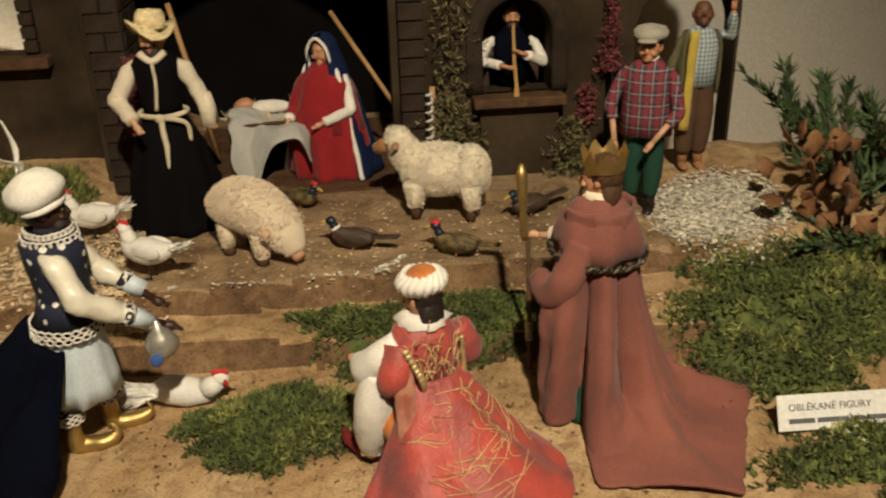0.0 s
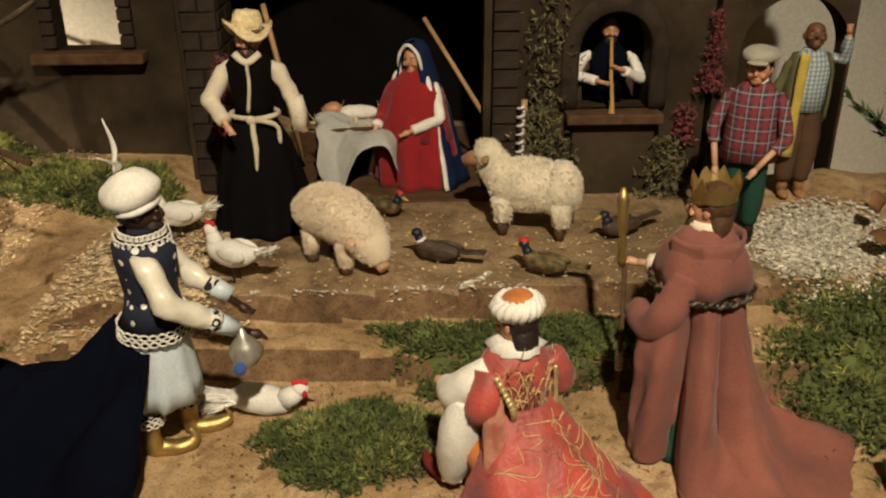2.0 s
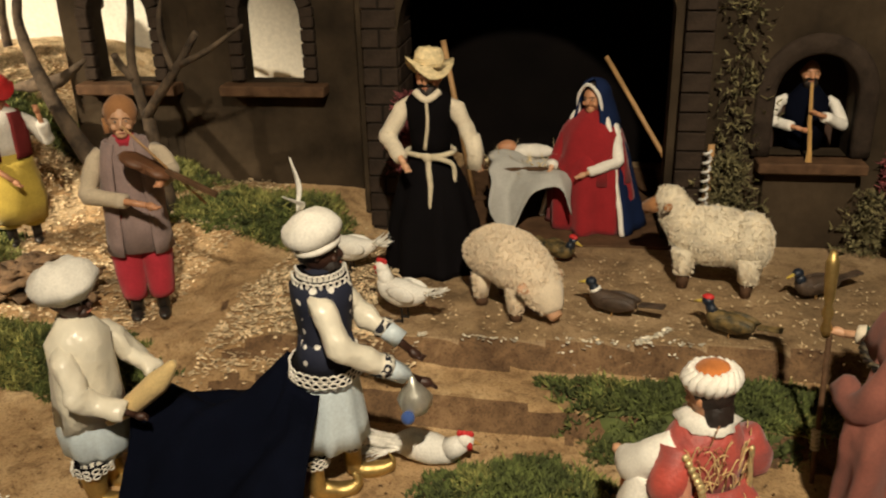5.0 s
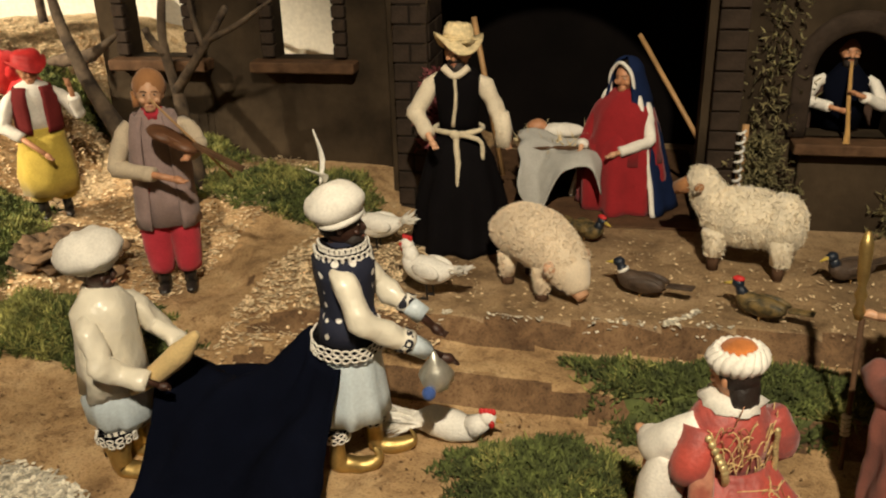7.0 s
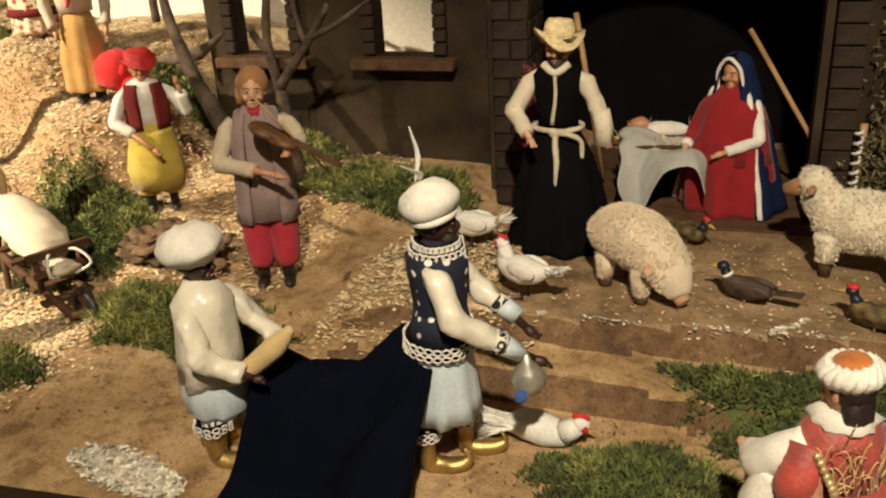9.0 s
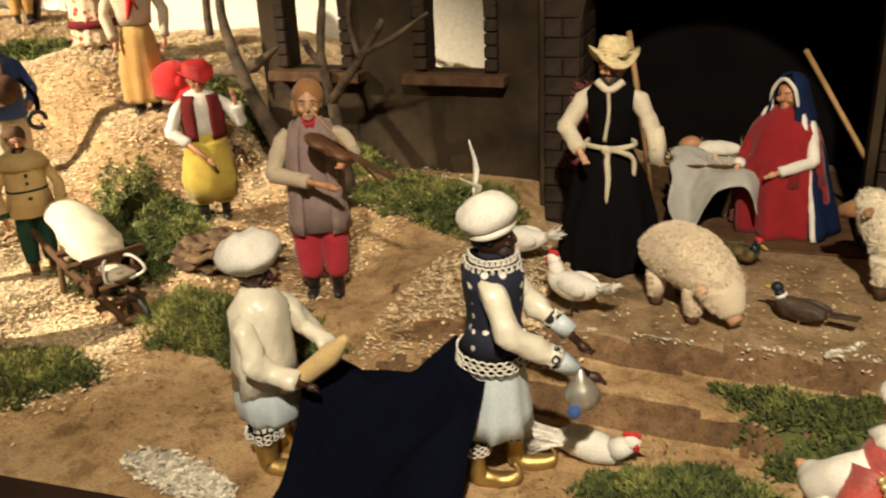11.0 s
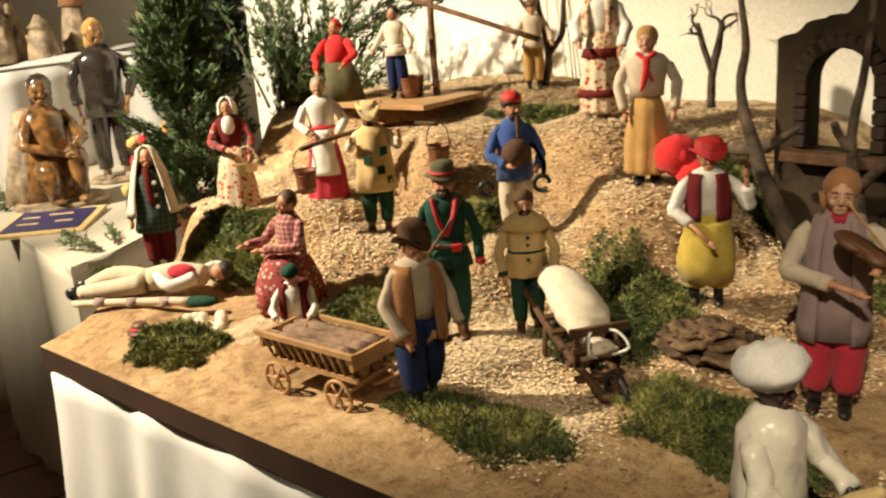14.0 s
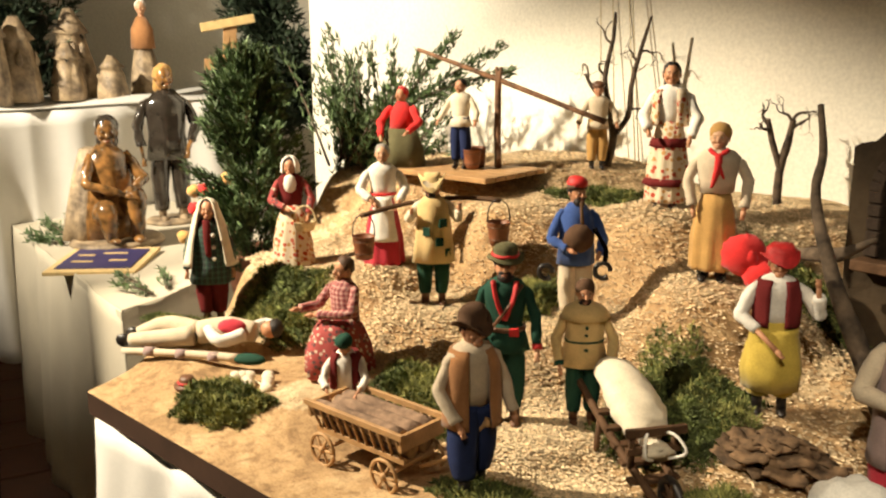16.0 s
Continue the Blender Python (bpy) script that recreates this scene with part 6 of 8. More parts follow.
arm(S, H, 1, (0.16, -0.02, 0.62), (0.17, -0.10, 0.45), C_GREEN, C_SKINPALE, 1.25, C_COMB)
put(S, "hunter_figurine", -1.25, 0.925, 58, "moustached hunter figurine in green coat with red straps and hat")

# man who pulls the log wagon
H = 0.285
S = Shape()
legs(S, H, C_DKBLUE, C_LEATHER, 0.06, 1.45, hem=0.16, top=0.52, step=0.05)
torso(S, H, C_BEIGE, 0.52, 1.15)
open_vest(S, H, C_TAN, 0.42, 0.42, 0.128, 1.1)
q, M = head(S, H, C_SKIN, C_HAIR, None, 0.885, (6, 0, 10), (0, -0.01))
brim_hat(S, q, M, H, C_BROWN, 0.098, 0.068, 0.08, None, 0.15, 0.035)
arm(S, H, -1, (-0.17, 0.0, 0.61), (-0.11, -0.11, 0.45), C_BEIGE, C_SKIN, 1.5)
arm(S, H, 1, (0.17, 0.02, 0.62), (0.20, -0.04, 0.44), C_BEIGE, C_SKIN, 1.5)
put(S, "wagon_man_figurine", -1.118, 0.797, 84, "man figurine in tan sleeveless coat, blue breeches and brown hat", z=0.80)

# water carrier
H = 0.268
S = Shape()
legs(S, H, C_GREEN, C_BRLEATHER, 0.06, 1.2)
S.lathe([(0.155 * H, 0.34 * H), (0.135 * H, 0.5 * H), (0.12 * H, 0.66 * H), (0.12 * H, 0.76 * H), (0.05 * H, 0.83 * H)], C_PALEYEL, sq=(1, 0.8), n=28, fold=(7, 0.06))
for a, z in ((-1.2, 0.5), (-0.7, 0.42), (-1.9, 0.58), (-1.0, 0.64)):
    S.box((0.138 * H * math.cos(a), 0.112 * H * math.sin(a), z * H), (0.055 * H, 0.014 * H, 0.06 * H), C_GREEN, Euler((0, 0, a + math.pi / 2)).to_matrix())
q, M = head(S, H, C_SKIN, C_HAIR, C_HAIR, 0.885, (8, 0, -30))
brim_hat(S, q, M, H, C_PALEYEL, 0.10, 0.06, 0.06, None, 0.25, 0.045)
arm(S, H, -1, (-0.17, -0.04, 0.66), (-0.15, -0.10, 0.72), C_CREAM, C_SKIN, 1.5)
arm(S, H, 1, (0.18, -0.04, 0.66), (0.19, -0.08, 0.74), C_CREAM, C_SKIN, 1.5)
put(S, "water_carrier_figurine", -1.66, 1.0, 62, "water carrier figurine in patched pale yellow coat")
zc = height(-1.66, 1.0)
yoke = Shape().tube([(-0.14, -0.02, 0.185), (-0.07, 0.01, 0.20), (0.0, 0.02, 0.21), (0.07, 0.01, 0.215), (0.13, -0.02, 0.215)], 0.005, M_DKWOOD, 7)
tagged(yoke.make("carrying_yoke", pose(-1.66, 1.0, zc, 0, 0, 62)), "dark wooden yoke across a water carrier's shoulders", "yoke")
M_COPPER = mat("brown_bucket", (0.24, 0.085, 0.035), 0.55, 0.2, 60, 0.3, 300)


def bucket(m4, label, handle=True):
    b = base("bucket", m4, label, "bucket", "buckets")
    Shape().lathe([(0.017, 0), (0.019, 0.015), (0.022, 0.045), (0.0235, 0.046), (0.020, 0.043), (0.017, 0.008)], M_COPPER, n=18).make("tub").parent = b
    for z in (0.012, 0.036):
        Shape().tube([((0.0185 + z * 0.07) * math.cos(a), (0.0185 + z * 0.07) * math.sin(a), z) for a in np.linspace(0, 6.28, 18)], 0.0011, C_BRLEATHER, 5, 1).make("hoop").parent = b
    if handle:
        Shape().tube([(-0.022, 0, 0.045), (-0.018, 0, 0.075), (0, 0, 0.09), (0.018, 0, 0.075), (0.022, 0, 0.045)], 0.0013, C_LEATHER, 5).make("handle").parent = b


carry = pose(-1.66, 1.0, zc, 0, 0, 62)
bucket(carry @ pose(-0.135, -0.02, 0.10), "small brown wooden bucket hanging from a yoke")
bucket(carry @ pose(0.128, -0.02, 0.128), "small brown wooden bucket hanging from a yoke")

# grey-haired woman in white blouse and pink skirt
H = 0.258
S = Shape()
skirt(S, H, C_PINKRED, 0.17, 0.0, 0.55, 10, 0.06, 0.85, 0.8)
def apron(u, v):
    a = -math.pi / 2 - 0.75 + 1.5 * u
    r = 0.095 + 0.07 * v
    return (r * H * math.cos(a), r * 0.95 * H * math.sin(a), (0.56 - 0.36 * v) * H)
S.sheet(apron, 12, 10, C_WHITE, 0.003)
torso(S, H, C_WHITE, 0.54, 1.15)
S.tube([(0.098 * H * math.cos(a), 0.078 * H * math.sin(a), 0.575 * H) for a in np.linspace(0, 6.28, 18)], 0.012 * H, C_SCARLET, 6, 1)
q, M = head(S, H, C_SKINPALE, C_HAIRGREY, None, 0.895, (4, 0, -4))
arm(S, H, -1, (-0.18, -0.03, 0.62), (-0.07, -0.15, 0.52), C_WHITE, C_SKIN, 1.9, None, (0.11, 0, 0.775), 0.3)
arm(S, H, 1, (0.18, -0.03, 0.62), (0.11, -0.15, 0.50), C_WHITE, C_SKIN, 1.9, None, (0.11, 0, 0.775), 0.3)
put(S, "grey_haired_woman_figurine", -1.83, 0.965, 66, "grey-haired woman figurine in white blouse and pink skirt")

# woman with basket
H = 0.252
S = Shape()
skirt(S, H, P_FLOWER, 0.19, 0.0, 0.55, 10, 0.06, 0.85, 0.8)
torso(S, H, C_MAROON, 0.54, 1.1)
S.ell((0, -0.055 * H, 0.74 * H), (0.06 * H, 0.045 * H, 0.085 * H), C_WHITE, 12, 8)
q, M = head(S, H, C_SKIN, C_HAIR, None, 0.885, (6, 0, -6))
hood(S, q, M, H, C_WHITE, 0.074, -0.06, 1.1, None, 0.8)
arm(S, H, -1, (-0.17, -0.04, 0.60), (-0.03, -0.17, 0.54), P_FLOWRED, C_SKIN, 1.6)
arm(S, H, 1, (0.18, -0.04, 0.62), (0.15, -0.12, 0.47), P_FLOWRED, C_SKIN, 1.6)
put(S, "basket_woman_figurine", -2.04, 0.828, 68, "woman figurine in flowered dress, dark bodice and white kerchief")
bk = Shape().lathe([(0.02, 0), (0.027, 0.02), (0.029, 0.022), (0.02, 0.012)], C_STRAW, n=16, wob=0.03)
bk.tube([(-0.026, 0, 0.02), (-0.018, 0, 0.045), (0, 0, 0.055), (0.018, 0, 0.045), (0.026, 0, 0.02)], 0.002, C_STRAW, 6)
tagged(bk.make("basket", pose(-2.0, 0.845, height(-2.04, 0.828) + 0.085, 0, 0, 60)), "little straw basket hanging from a woman's arm", "basket")

# woman in green check coat and long cream veil
H = 0.284
S = Shape()
legs(S, H, C_MAROON, C_BRLEATHER, 0.05, 1.4)
S.lathe([(0.165 * H, 0.34 * H), (0.14 * H, 0.48 * H), (0.12 * H, 0.62 * H), (0.115 * H, 0.75 * H), (0.05 * H, 0.83 * H)], P_CHECKG, sq=(1, 0.8), n=28, fold=(7, 0.04))
q, M = head(S, H, C_SKIN, C_HAIR, None, 0.895, (2, 0, 2))
def longveil(u, v):
    a = -math.pi / 2 + 0.7 + u * (2 * math.pi - 1.4)
    if v < 0.35:
        b = math.pi / 2 * v / 0.35
        r, z = 0.078 * math.sin(b), 0.90 + 0.085 * math.cos(b)
    else:
        k = (v - 0.35) / 0.65
        r, z = 0.078 + 0.125 * k ** 0.8, 0.90 - 0.42 * k
    return (r * H * math.cos(a), (0.012 + r * 0.9 * math.sin(a)) * H, z * H)
S.sheet(longveil, 28, 18, C_CREAM, 0.003)
S.tube([(0, -0.075 * H, 0.83 * H), (0.0, -0.103 * H, 0.74 * H), (0.005 * H, -0.108 * H, 0.56 * H)], [0.03 * H, 0.026 * H, 0.022 * H], C_MAROON, 8, 4, 0.5)
for z in (0.72, 0.63, 0.54):
    S.ell((0.045 * H, -0.108 * H, z * H), (0.017 * H, 0.008 * H, 0.017 * H), C_WHITE, 9, 5)
arm(S, H, -1, (-0.16, -0.01, 0.60), (-0.17, -0.05, 0.43), P_CHECKG, C_SKIN, 1.5)
arm(S, H, 1, (0.16, -0.01, 0.60), (0.17, -0.05, 0.43), P_CHECKG, C_SKIN, 1.5)
put(S, "veiled_woman_figurine", -2.03, 0.638, 70, "woman figurine in green checked coat and long cream veil")

# seated woman with a stump
H = 0.28
S = Shape()
S.lathe([(0.20 * H, 0.0), (0.19 * H, 0.15 * H), (0.15 * H, 0.28 * H), (0.10 * H, 0.36 * H)], P_FLOWRED, c=(0, -0.06 * H, 0), sq=(1, 1.2), n=30, fold=(8, 0.06))
S.lathe([(0.105 * H, 0.3 * H), (0.10 * H, 0.42 * H), (0.108 * H, 0.54 * H), (0.05 * H, 0.61 * H)], P_CHECKW, sq=(1, 0.8), n=24)
q, M = head(S, H, C_SKIN, C_HAIRBR, None, 0.67, (10, 0, -12))
arm(S, H, -1, (-0.17, -0.08, 0.42), (-0.18, -0.24, 0.42), P_CHECKW, C_SKIN, 1.5, None, (0.105, 0, 0.56))
arm(S, H, 1, (0.16, -0.08, 0.42), (-0.05, -0.22, 0.40), P_CHECKW, C_SKIN, 1.5, None, (0.105, 0, 0.56))
put(S, "seated_woman_figurine", -1.60, 0.79, 20, "seated woman figurine in pink checked blouse and flowered skirt")
S = Shape().tube([(0, 0, 0), (0.002, 0, 0.06)], [0.03, 0.026], M_BARK, 12, 1, 1.0, 0.08)
tagged(S.make("tree_stump", pose(-1.60, 0.805, height(-1.60, 0.805))), "small bark-covered tree stump used as a seat", "stump")

# boy bending over the wagon
H = 0.185
S = Shape()
legs(S, H, C_MAROON, C_BRLEATHER, 0.06, 1.3, top=0.5)
S.lathe([(0.13 * H, 0.40 * H), (0.12 * H, 0.6 * H), (0.125 * H, 0.74 * H), (0.05 * H, 0.82 * H)], C_WHITE, sq=(1, 0.85), n=22, fold=(6, 0.05))
open_vest(S, H, C_MAROON, 0.48, 0.5, 0.132)
q, M = head(S, H, C_SKIN, C_HAIR, None, 0.86, (28, 0, 0), (0, -0.05))
S.ell(q(0, 0.01, 0.055), (0.08 * H, 0.08 * H, 0.055 * H), C_GREEN, 14, 8, M)
S.lathe([(0.075 * H, 0.76 * H), (0.05 * H, 0.82 * H)], C_SCARLET, n=14)
arm(S, H, -1, (-0.18, -0.10, 0.58), (-0.12, -0.26, 0.50), C_WHITE, C_SKIN, 1.8, None, (0.125, 0, 0.74), 0.4)
arm(S, H, 1, (0.18, -0.10, 0.58), (0.12, -0.26, 0.50), C_WHITE, C_SKIN, 1.8, None, (0.125, 0, 0.74), 0.4)
put(S, "boy_figurine", -1.395, 0.715, 62, "boy figurine in white shirt and green cap leaning over a wagon", z=0.80, lean=0)

# man asleep on the ground
H = 0.27
S = Shape()
S.tube([(0.0, 0.0, 0.03), (0.06, 0.01, 0.034), (0.115, 0.01, 0.03)], [0.024, 0.027, 0.02], C_BEIGE, 11)
for s in (-1, 1):
    S.tube([(-0.005, s * 0.015, 0.028), (-0.075, s * 0.022, 0.03 + 0.008 * s), (-0.135, s * 0.02, 0.018)], [0.021, 0.018, 0.013], C_BEIGE, 10)
    S.ell((-0.15, s * 0.022, 0.016), (0.016, 0.009, 0.014), C_LEATHER, 9, 6)
S.ell((0.07, -0.004, 0.046), (0.03, 0.022, 0.014), C_PINKRED, 12, 7)
S.ell((0.145, 0.012, 0.036), (0.02, 0.018, 0.018), C_SKIN, 12, 8)
S.ell((0.155, 0.014, 0.038), (0.018, 0.019, 0.019), C_HAIR, 12, 8)
S.tube([(0.10, 0.025, 0.03), (0.12, 0.065, 0.03), (0.155, 0.035, 0.03)], [0.014, 0.013, 0.009], C_WHITE, 9)
S.tube([(0.10, -0.02, 0.035), (0.06, -0.05, 0.03), (0.03, -0.03, 0.05)], [0.014, 0.013, 0.009], C_WHITE, 9)
put(S, "sleeping_man_figurine", -1.88, 0.575, 58, "sleeping man figurine in cream clothes lying on the sand", dz=0.0)
S = Shape().tube([(-0.15, 0, 0.008), (0, 0, 0.012), (0.10, 0, 0.012)], [0.007, 0.008, 0.009], C_BEIGE, 9, 4, 1.0, 0.05)
for x in (-0.1, -0.03, 0.04):
    S.tube([(x, 0, 0.011), (x + 0.02, 0, 0.011)], 0.0098, C_LILAC, 9)
S.ell((0.125, 0.0, 0.012), (0.035, 0.016, 0.011), C_GREEN, 12, 7)
tagged(S.make("wrapped_umbrella", pose(-1.815, 0.545, height(-1.815, 0.545), 0, 0, 50)), "rolled striped umbrella with green end lying on the sand", "umbrella")
S = Shape()
brim_hat(S, lambda *p: Vector(p) * 0.27 + Vector((0, 0, 0.003)), Matrix.Identity(3), 0.27, C_BRLEATHER, 0.09, 0.055, 0.06, C_COMB, 0.03, 0.0)
tagged(S.make("brown_hat", pose(-1.71, 0.515, height(-1.71, 0.515))), "small brown felt hat lying on the sand", "hat")
gs = base("garlic_string", pose(-1.645, 0.63, height(-1.645, 0.63), 0, 0, 40), "string of pale garlic bulbs lying on the sand", "garlic")
Shape().tube([(-0.05, 0, 0.004), (-0.02, 0.008, 0.006), (0.02, -0.006, 0.006), (0.05, 0.004, 0.004)], 0.002, C_ROPE, 6).make("string").parent = gs
for k in range(9):
    Shape().ell((-0.045 + 0.011 * k, rng.normal(0, 0.012), 0.010), (0.013, 0.011, 0.011), C_CREAM, 10, 7, None, 0.04).make("bulb").parent = gs

# children at the well and a soldier
def small_figure(name, x, y, rz, H, top, low, hat, label, shirt=None, z=None):
    S = Shape()
    legs(S, H, low, C_LEATHER, 0.055, 1.3)
    torso(S, H, top, 0.52, 1.15)
    coat_tail(S, H, shirt or top, 0.46)
    q, M = head(S, H, C_SKIN, C_HAIR, None, 0.89, (6, 0, -10))
    if hat:
        S.ell(q(0, 0.012, 0.05), (0.07 * H, 0.072 * H, 0.05 * H), hat, 12, 8, M)
    arm(S, H, -1, (-0.19, -0.02, 0.62), (-0.22, -0.10, 0.52), top, C_SKIN, 1.6)
    arm(S, H, 1, (0.19, -0.02, 0.62), (0.20, -0.08, 0.52), top, C_SKIN, 1.6)
    return put(S, name, x, y, rz, label, z=z)


WZ = height(-1.98, 1.25) + 0.012
small_figure("well_boy_figurine", -1.975, 1.225, 40, 0.215, C_CREAM, C_DKBLUE, None, "boy figurine in cream shirt and blue trousers beside the well", z=WZ)
small_figure("soldier_figurine", -1.855, 1.53, 60, 0.21, C_BEIGE, C_OCHRE, C_BRLEATHER, "man figurine in khaki jacket holding the well sweep")
H = 0.235
S = Shape()
S.lathe([(0.24 * H, 0.0), (0.22 * H, 0.2 * H), (0.14 * H, 0.38 * H)], C_OLIVE, sq=(1, 0.9), n=26, fold=(8, 0.06))
S.lathe([(0.13 * H, 0.36 * H), (0.12 * H, 0.55 * H), (0.05 * H, 0.65 * H)], C_SCARLET, sq=(1, 0.8), n=22)
q, M = head(S, H, C_SKIN, C_SCARLET, None, 0.72, (6, 0, -20))
arm(S, H, -1, (-0.22, -0.06, 0.44), (-0.14, -0.20, 0.30), C_SCARLET, C_SKIN, 2.0, None, (0.12, 0, 0.6))
arm(S, H, 1, (0.22, -0.06, 0.46), (0.16, -0.22, 0.36), C_SCARLET, C_SKIN, 2.0, None, (0.12, 0, 0.6))
put(S, "washerwoman_figurine", -2.10, 1.13, 40, "washerwoman figurine in scarlet blouse and olive apron by the well", z=WZ)


# ---- animals of felt and feather ----
def animal(S, name, x, y, rz, label, category, z=None, dz=0.0, size=1.0):
    S.v = [(p[0] * size, p[1] * size, p[2] * size) for p in S.v]
    crumple(S, 0.0012, 90)
    ob = S.make(name, pose(x, y, (height(x, y) if z is None else z) + dz, 0, 0, rz))
    return tagged(ob, label, category, "animal figurines")


# sheep, head towards -x
S = Shape()
S.ell((0, 0, 0.078), (0.066, 0.038, 0.042), C_FUR, 26, 16, None, 0.03)
S.ell((0.045, 0, 0.076), (0.032, 0.036, 0.042), C_FUR, 20, 12, None, 0.03)
S.ell((-0.055, 0, 0.100), (0.026, 0.024, 0.036), C_FUR, 18, 12, Euler((0, radians(-25), 0)).to_matrix(), 0.03)
S.ell((-0.068, 0, 0.124), (0.022, 0.022, 0.020), C_FUR, 16, 10, None, 0.04)
S.tube([(-0.078, 0, 0.118), (-0.105, 0, 0.106)], [0.014, 0.009], C_TAN, 10)
for s in (-1, 1):
    S.ell((-0.066, s * 0.024, 0.120), (0.007, 0.014, 0.006), C_TAN, 8, 6)
    for x in (-0.038, 0.05):
        S.tube([(x, s * 0.02, 0.06), (x, s * 0.02, 0.022)], [0.017, 0.012], C_FUR, 10, 1, 1.0, 0.05)
        S.tube([(x, s * 0.02, 0.026), (x, s * 0.02, 0.0)], [0.009, 0.008], C_BROWN, 8)
fuzz(S, C_FUR, 0.0038, 0.0008, 12000, lambda p: p.z > 0.028 and p.x > -0.085, (0.15, 0, -0.45))
animal(S, "sheep_figurine", -0.005, 1.43, -6, "woolly cream sheep figurine standing on the stage", "sheep", 0.871, 0, 0.94)
# pig or shorn lamb with its nose down, head towards -y
S = Shape()
S.tube([(0, 0.075, 0.045), (0, 0.066, 0.066), (0, 0.04, 0.078), (0, 0.0, 0.078), (0, -0.035, 0.066), (0, -0.062, 0.044), (0, -0.078, 0.022)], [0.006, 0.036, 0.043, 0.044, 0.037, 0.029, 0.014], C_PIG, 18, 4, 0.95)
S.tube([(0, -0.072, 0.026), (0, -0.086, 0.016)], [0.012, 0.010], C_SKINPALE, 10)
for s in (-1, 1):
    S.ell((s * 0.03, -0.052, 0.058), (0.016, 0.008, 0.010), C_SKINPALE, 8, 6, Euler((0, radians(-25 * s), 0)).to_matrix())
    for y in (-0.028, 0.045):
        S.tube([(s * 0.022, y, 0.05), (s * 0.024, y, 0.012)], [0.016, 0.010], C_PIG, 9)
        S.tube([(s * 0.024, y, 0.014), (s * 0.024, y, 0.0)], [0.009, 0.010], C_BROWN, 8)
fuzz(S, C_PIG, 0.0036, 0.0008, 12000, lambda p: p.z > 0.024 and p.y > -0.072, (0, 0.3, -0.4))
animal(S, "pig_figurine", -0.243, 1.282, 60, "pale felt pig figurine grazing on the stage", "pig", 0.871, 0, 0.88)


def hen(x, y, rz, label, z=None, lying=False, body=C_FEATHER):
    """Head towards -x."""
    S = Shape()
    up = 0.0 if lying else 0.022
    S.tube([(-0.03, 0, 0.032 + up), (-0.022, 0, 0.02 + up), (0.0, 0, 0.017 + up), (0.022, 0, 0.02 + up), (0.04, 0, 0.028 + up)], [0.009, 0.016, 0.019, 0.014, 0.004], body, 14, 4)
    S.tube([(-0.025, 0, 0.026 + up), (-0.031, 0, 0.043 + up)], [0.012, 0.008], body, 10)
    S.ell((-0.033, 0, 0.046 + up), (0.010, 0.008, 0.0085), body, 10, 7)
    S.tube([(-0.041, 0, 0.045 + up), (-0.050, 0, 0.043 + up)], [0.003, 0.0008], C_OCHRE, 6)
    for k in range(3):
        S.ell((-0.037 + 0.005 * k, 0, 0.055 + up), (0.0035, 0.002, 0.0045), C_COMB, 6, 5)
    S.ell((-0.040, 0, 0.039 + up), (0.003, 0.003, 0.004), C_COMB, 6, 5)
    S.ell((-0.038, -0.0065, 0.047 + up), (0.0035, 0.002, 0.0035), C_COMB, 6, 5)
    for s in (-1, 1):
        S.ell((0.006, s * 0.0155, 0.022 + up), (0.022, 0.005, 0.011), body, 10, 6)
        if not lying:
            S.tube([(0.0, s * 0.007, 0.012 + up), (0.002, s * 0.007, 0.0)], 0.0013, C_LEATHER, 5)
            for t in (-1, 0, 1):
                S.tube([(0.002, s * 0.007, 0.001), (-0.009, s * 0.007 + t * 0.005, 0.001)], 0.0009, C_LEATHER, 4)
    fan = tufts([((0.032 + 0.006 * i, 0.001 * j, 0.026 + up), (1.0, 0.16 * j, 0.35 if not lying else -0.1)) for i in range(3) for j in range(-3, 4)], 0.034 if lying else 0.02, 0.004, body, 0.25)
    S.add(fan.v, fan.f, body, True)
    return animal(S, "hen_figurine", x, y, rz, label, "hen", z, 0, 0.98)


hen(-0.500, 1.325, 6, "white hen figurine with red comb standing on the stage edge")
hen(-0.368, 1.206, -12, "white hen figurine with red comb standing on the stage", 0.871)
S = Shape()
S.tube([(0.03, 0, 0.018), (0.0, 0, 0.02), (-0.03, 0, 0.026), (-0.055, 0, 0.02)], [0.012, 0.021, 0.02, 0.008], C_FEATHER, 14, 4)
S.tube([(0.022, 0, 0.022), (0.042, 0, 0.036)], [0.017, 0.010], C_FEATHER, 12)
S.ell((0.044, 0, 0.039), (0.012, 0.010, 0.010), C_FEATHER, 12, 8)
S.tube([(0.054, 0, 0.038), (0.064, 0, 0.035)], [0.004, 0.001], C_OCHRE, 6)
for k in range(4):
    S.ell((0.036 + 0.005 * k, 0, 0.049), (0.004, 0.003, 0.005), C_COMB, 7, 5)
S.ell((0.05, -0.008, 0.036), (0.004, 0.002, 0.006), C_COMB, 7, 5)
fan = tufts([((-0.035 - 0.008 * (i % 5), rng.normal(0, 0.009), 0.026), (-1.0, -0.25 + rng.normal(0, 0.15), -0.05)) for i in range(46)], 0.045, 0.0045, C_FEATHER, 0.3)
S.add(fan.v, fan.f, C_FEATHER, True)
animal(S, "hen_figurine", -0.262, 1.026, 8, "white feathered hen figurine crouching on the sand", "hen", 0.80, 0, 0.84)


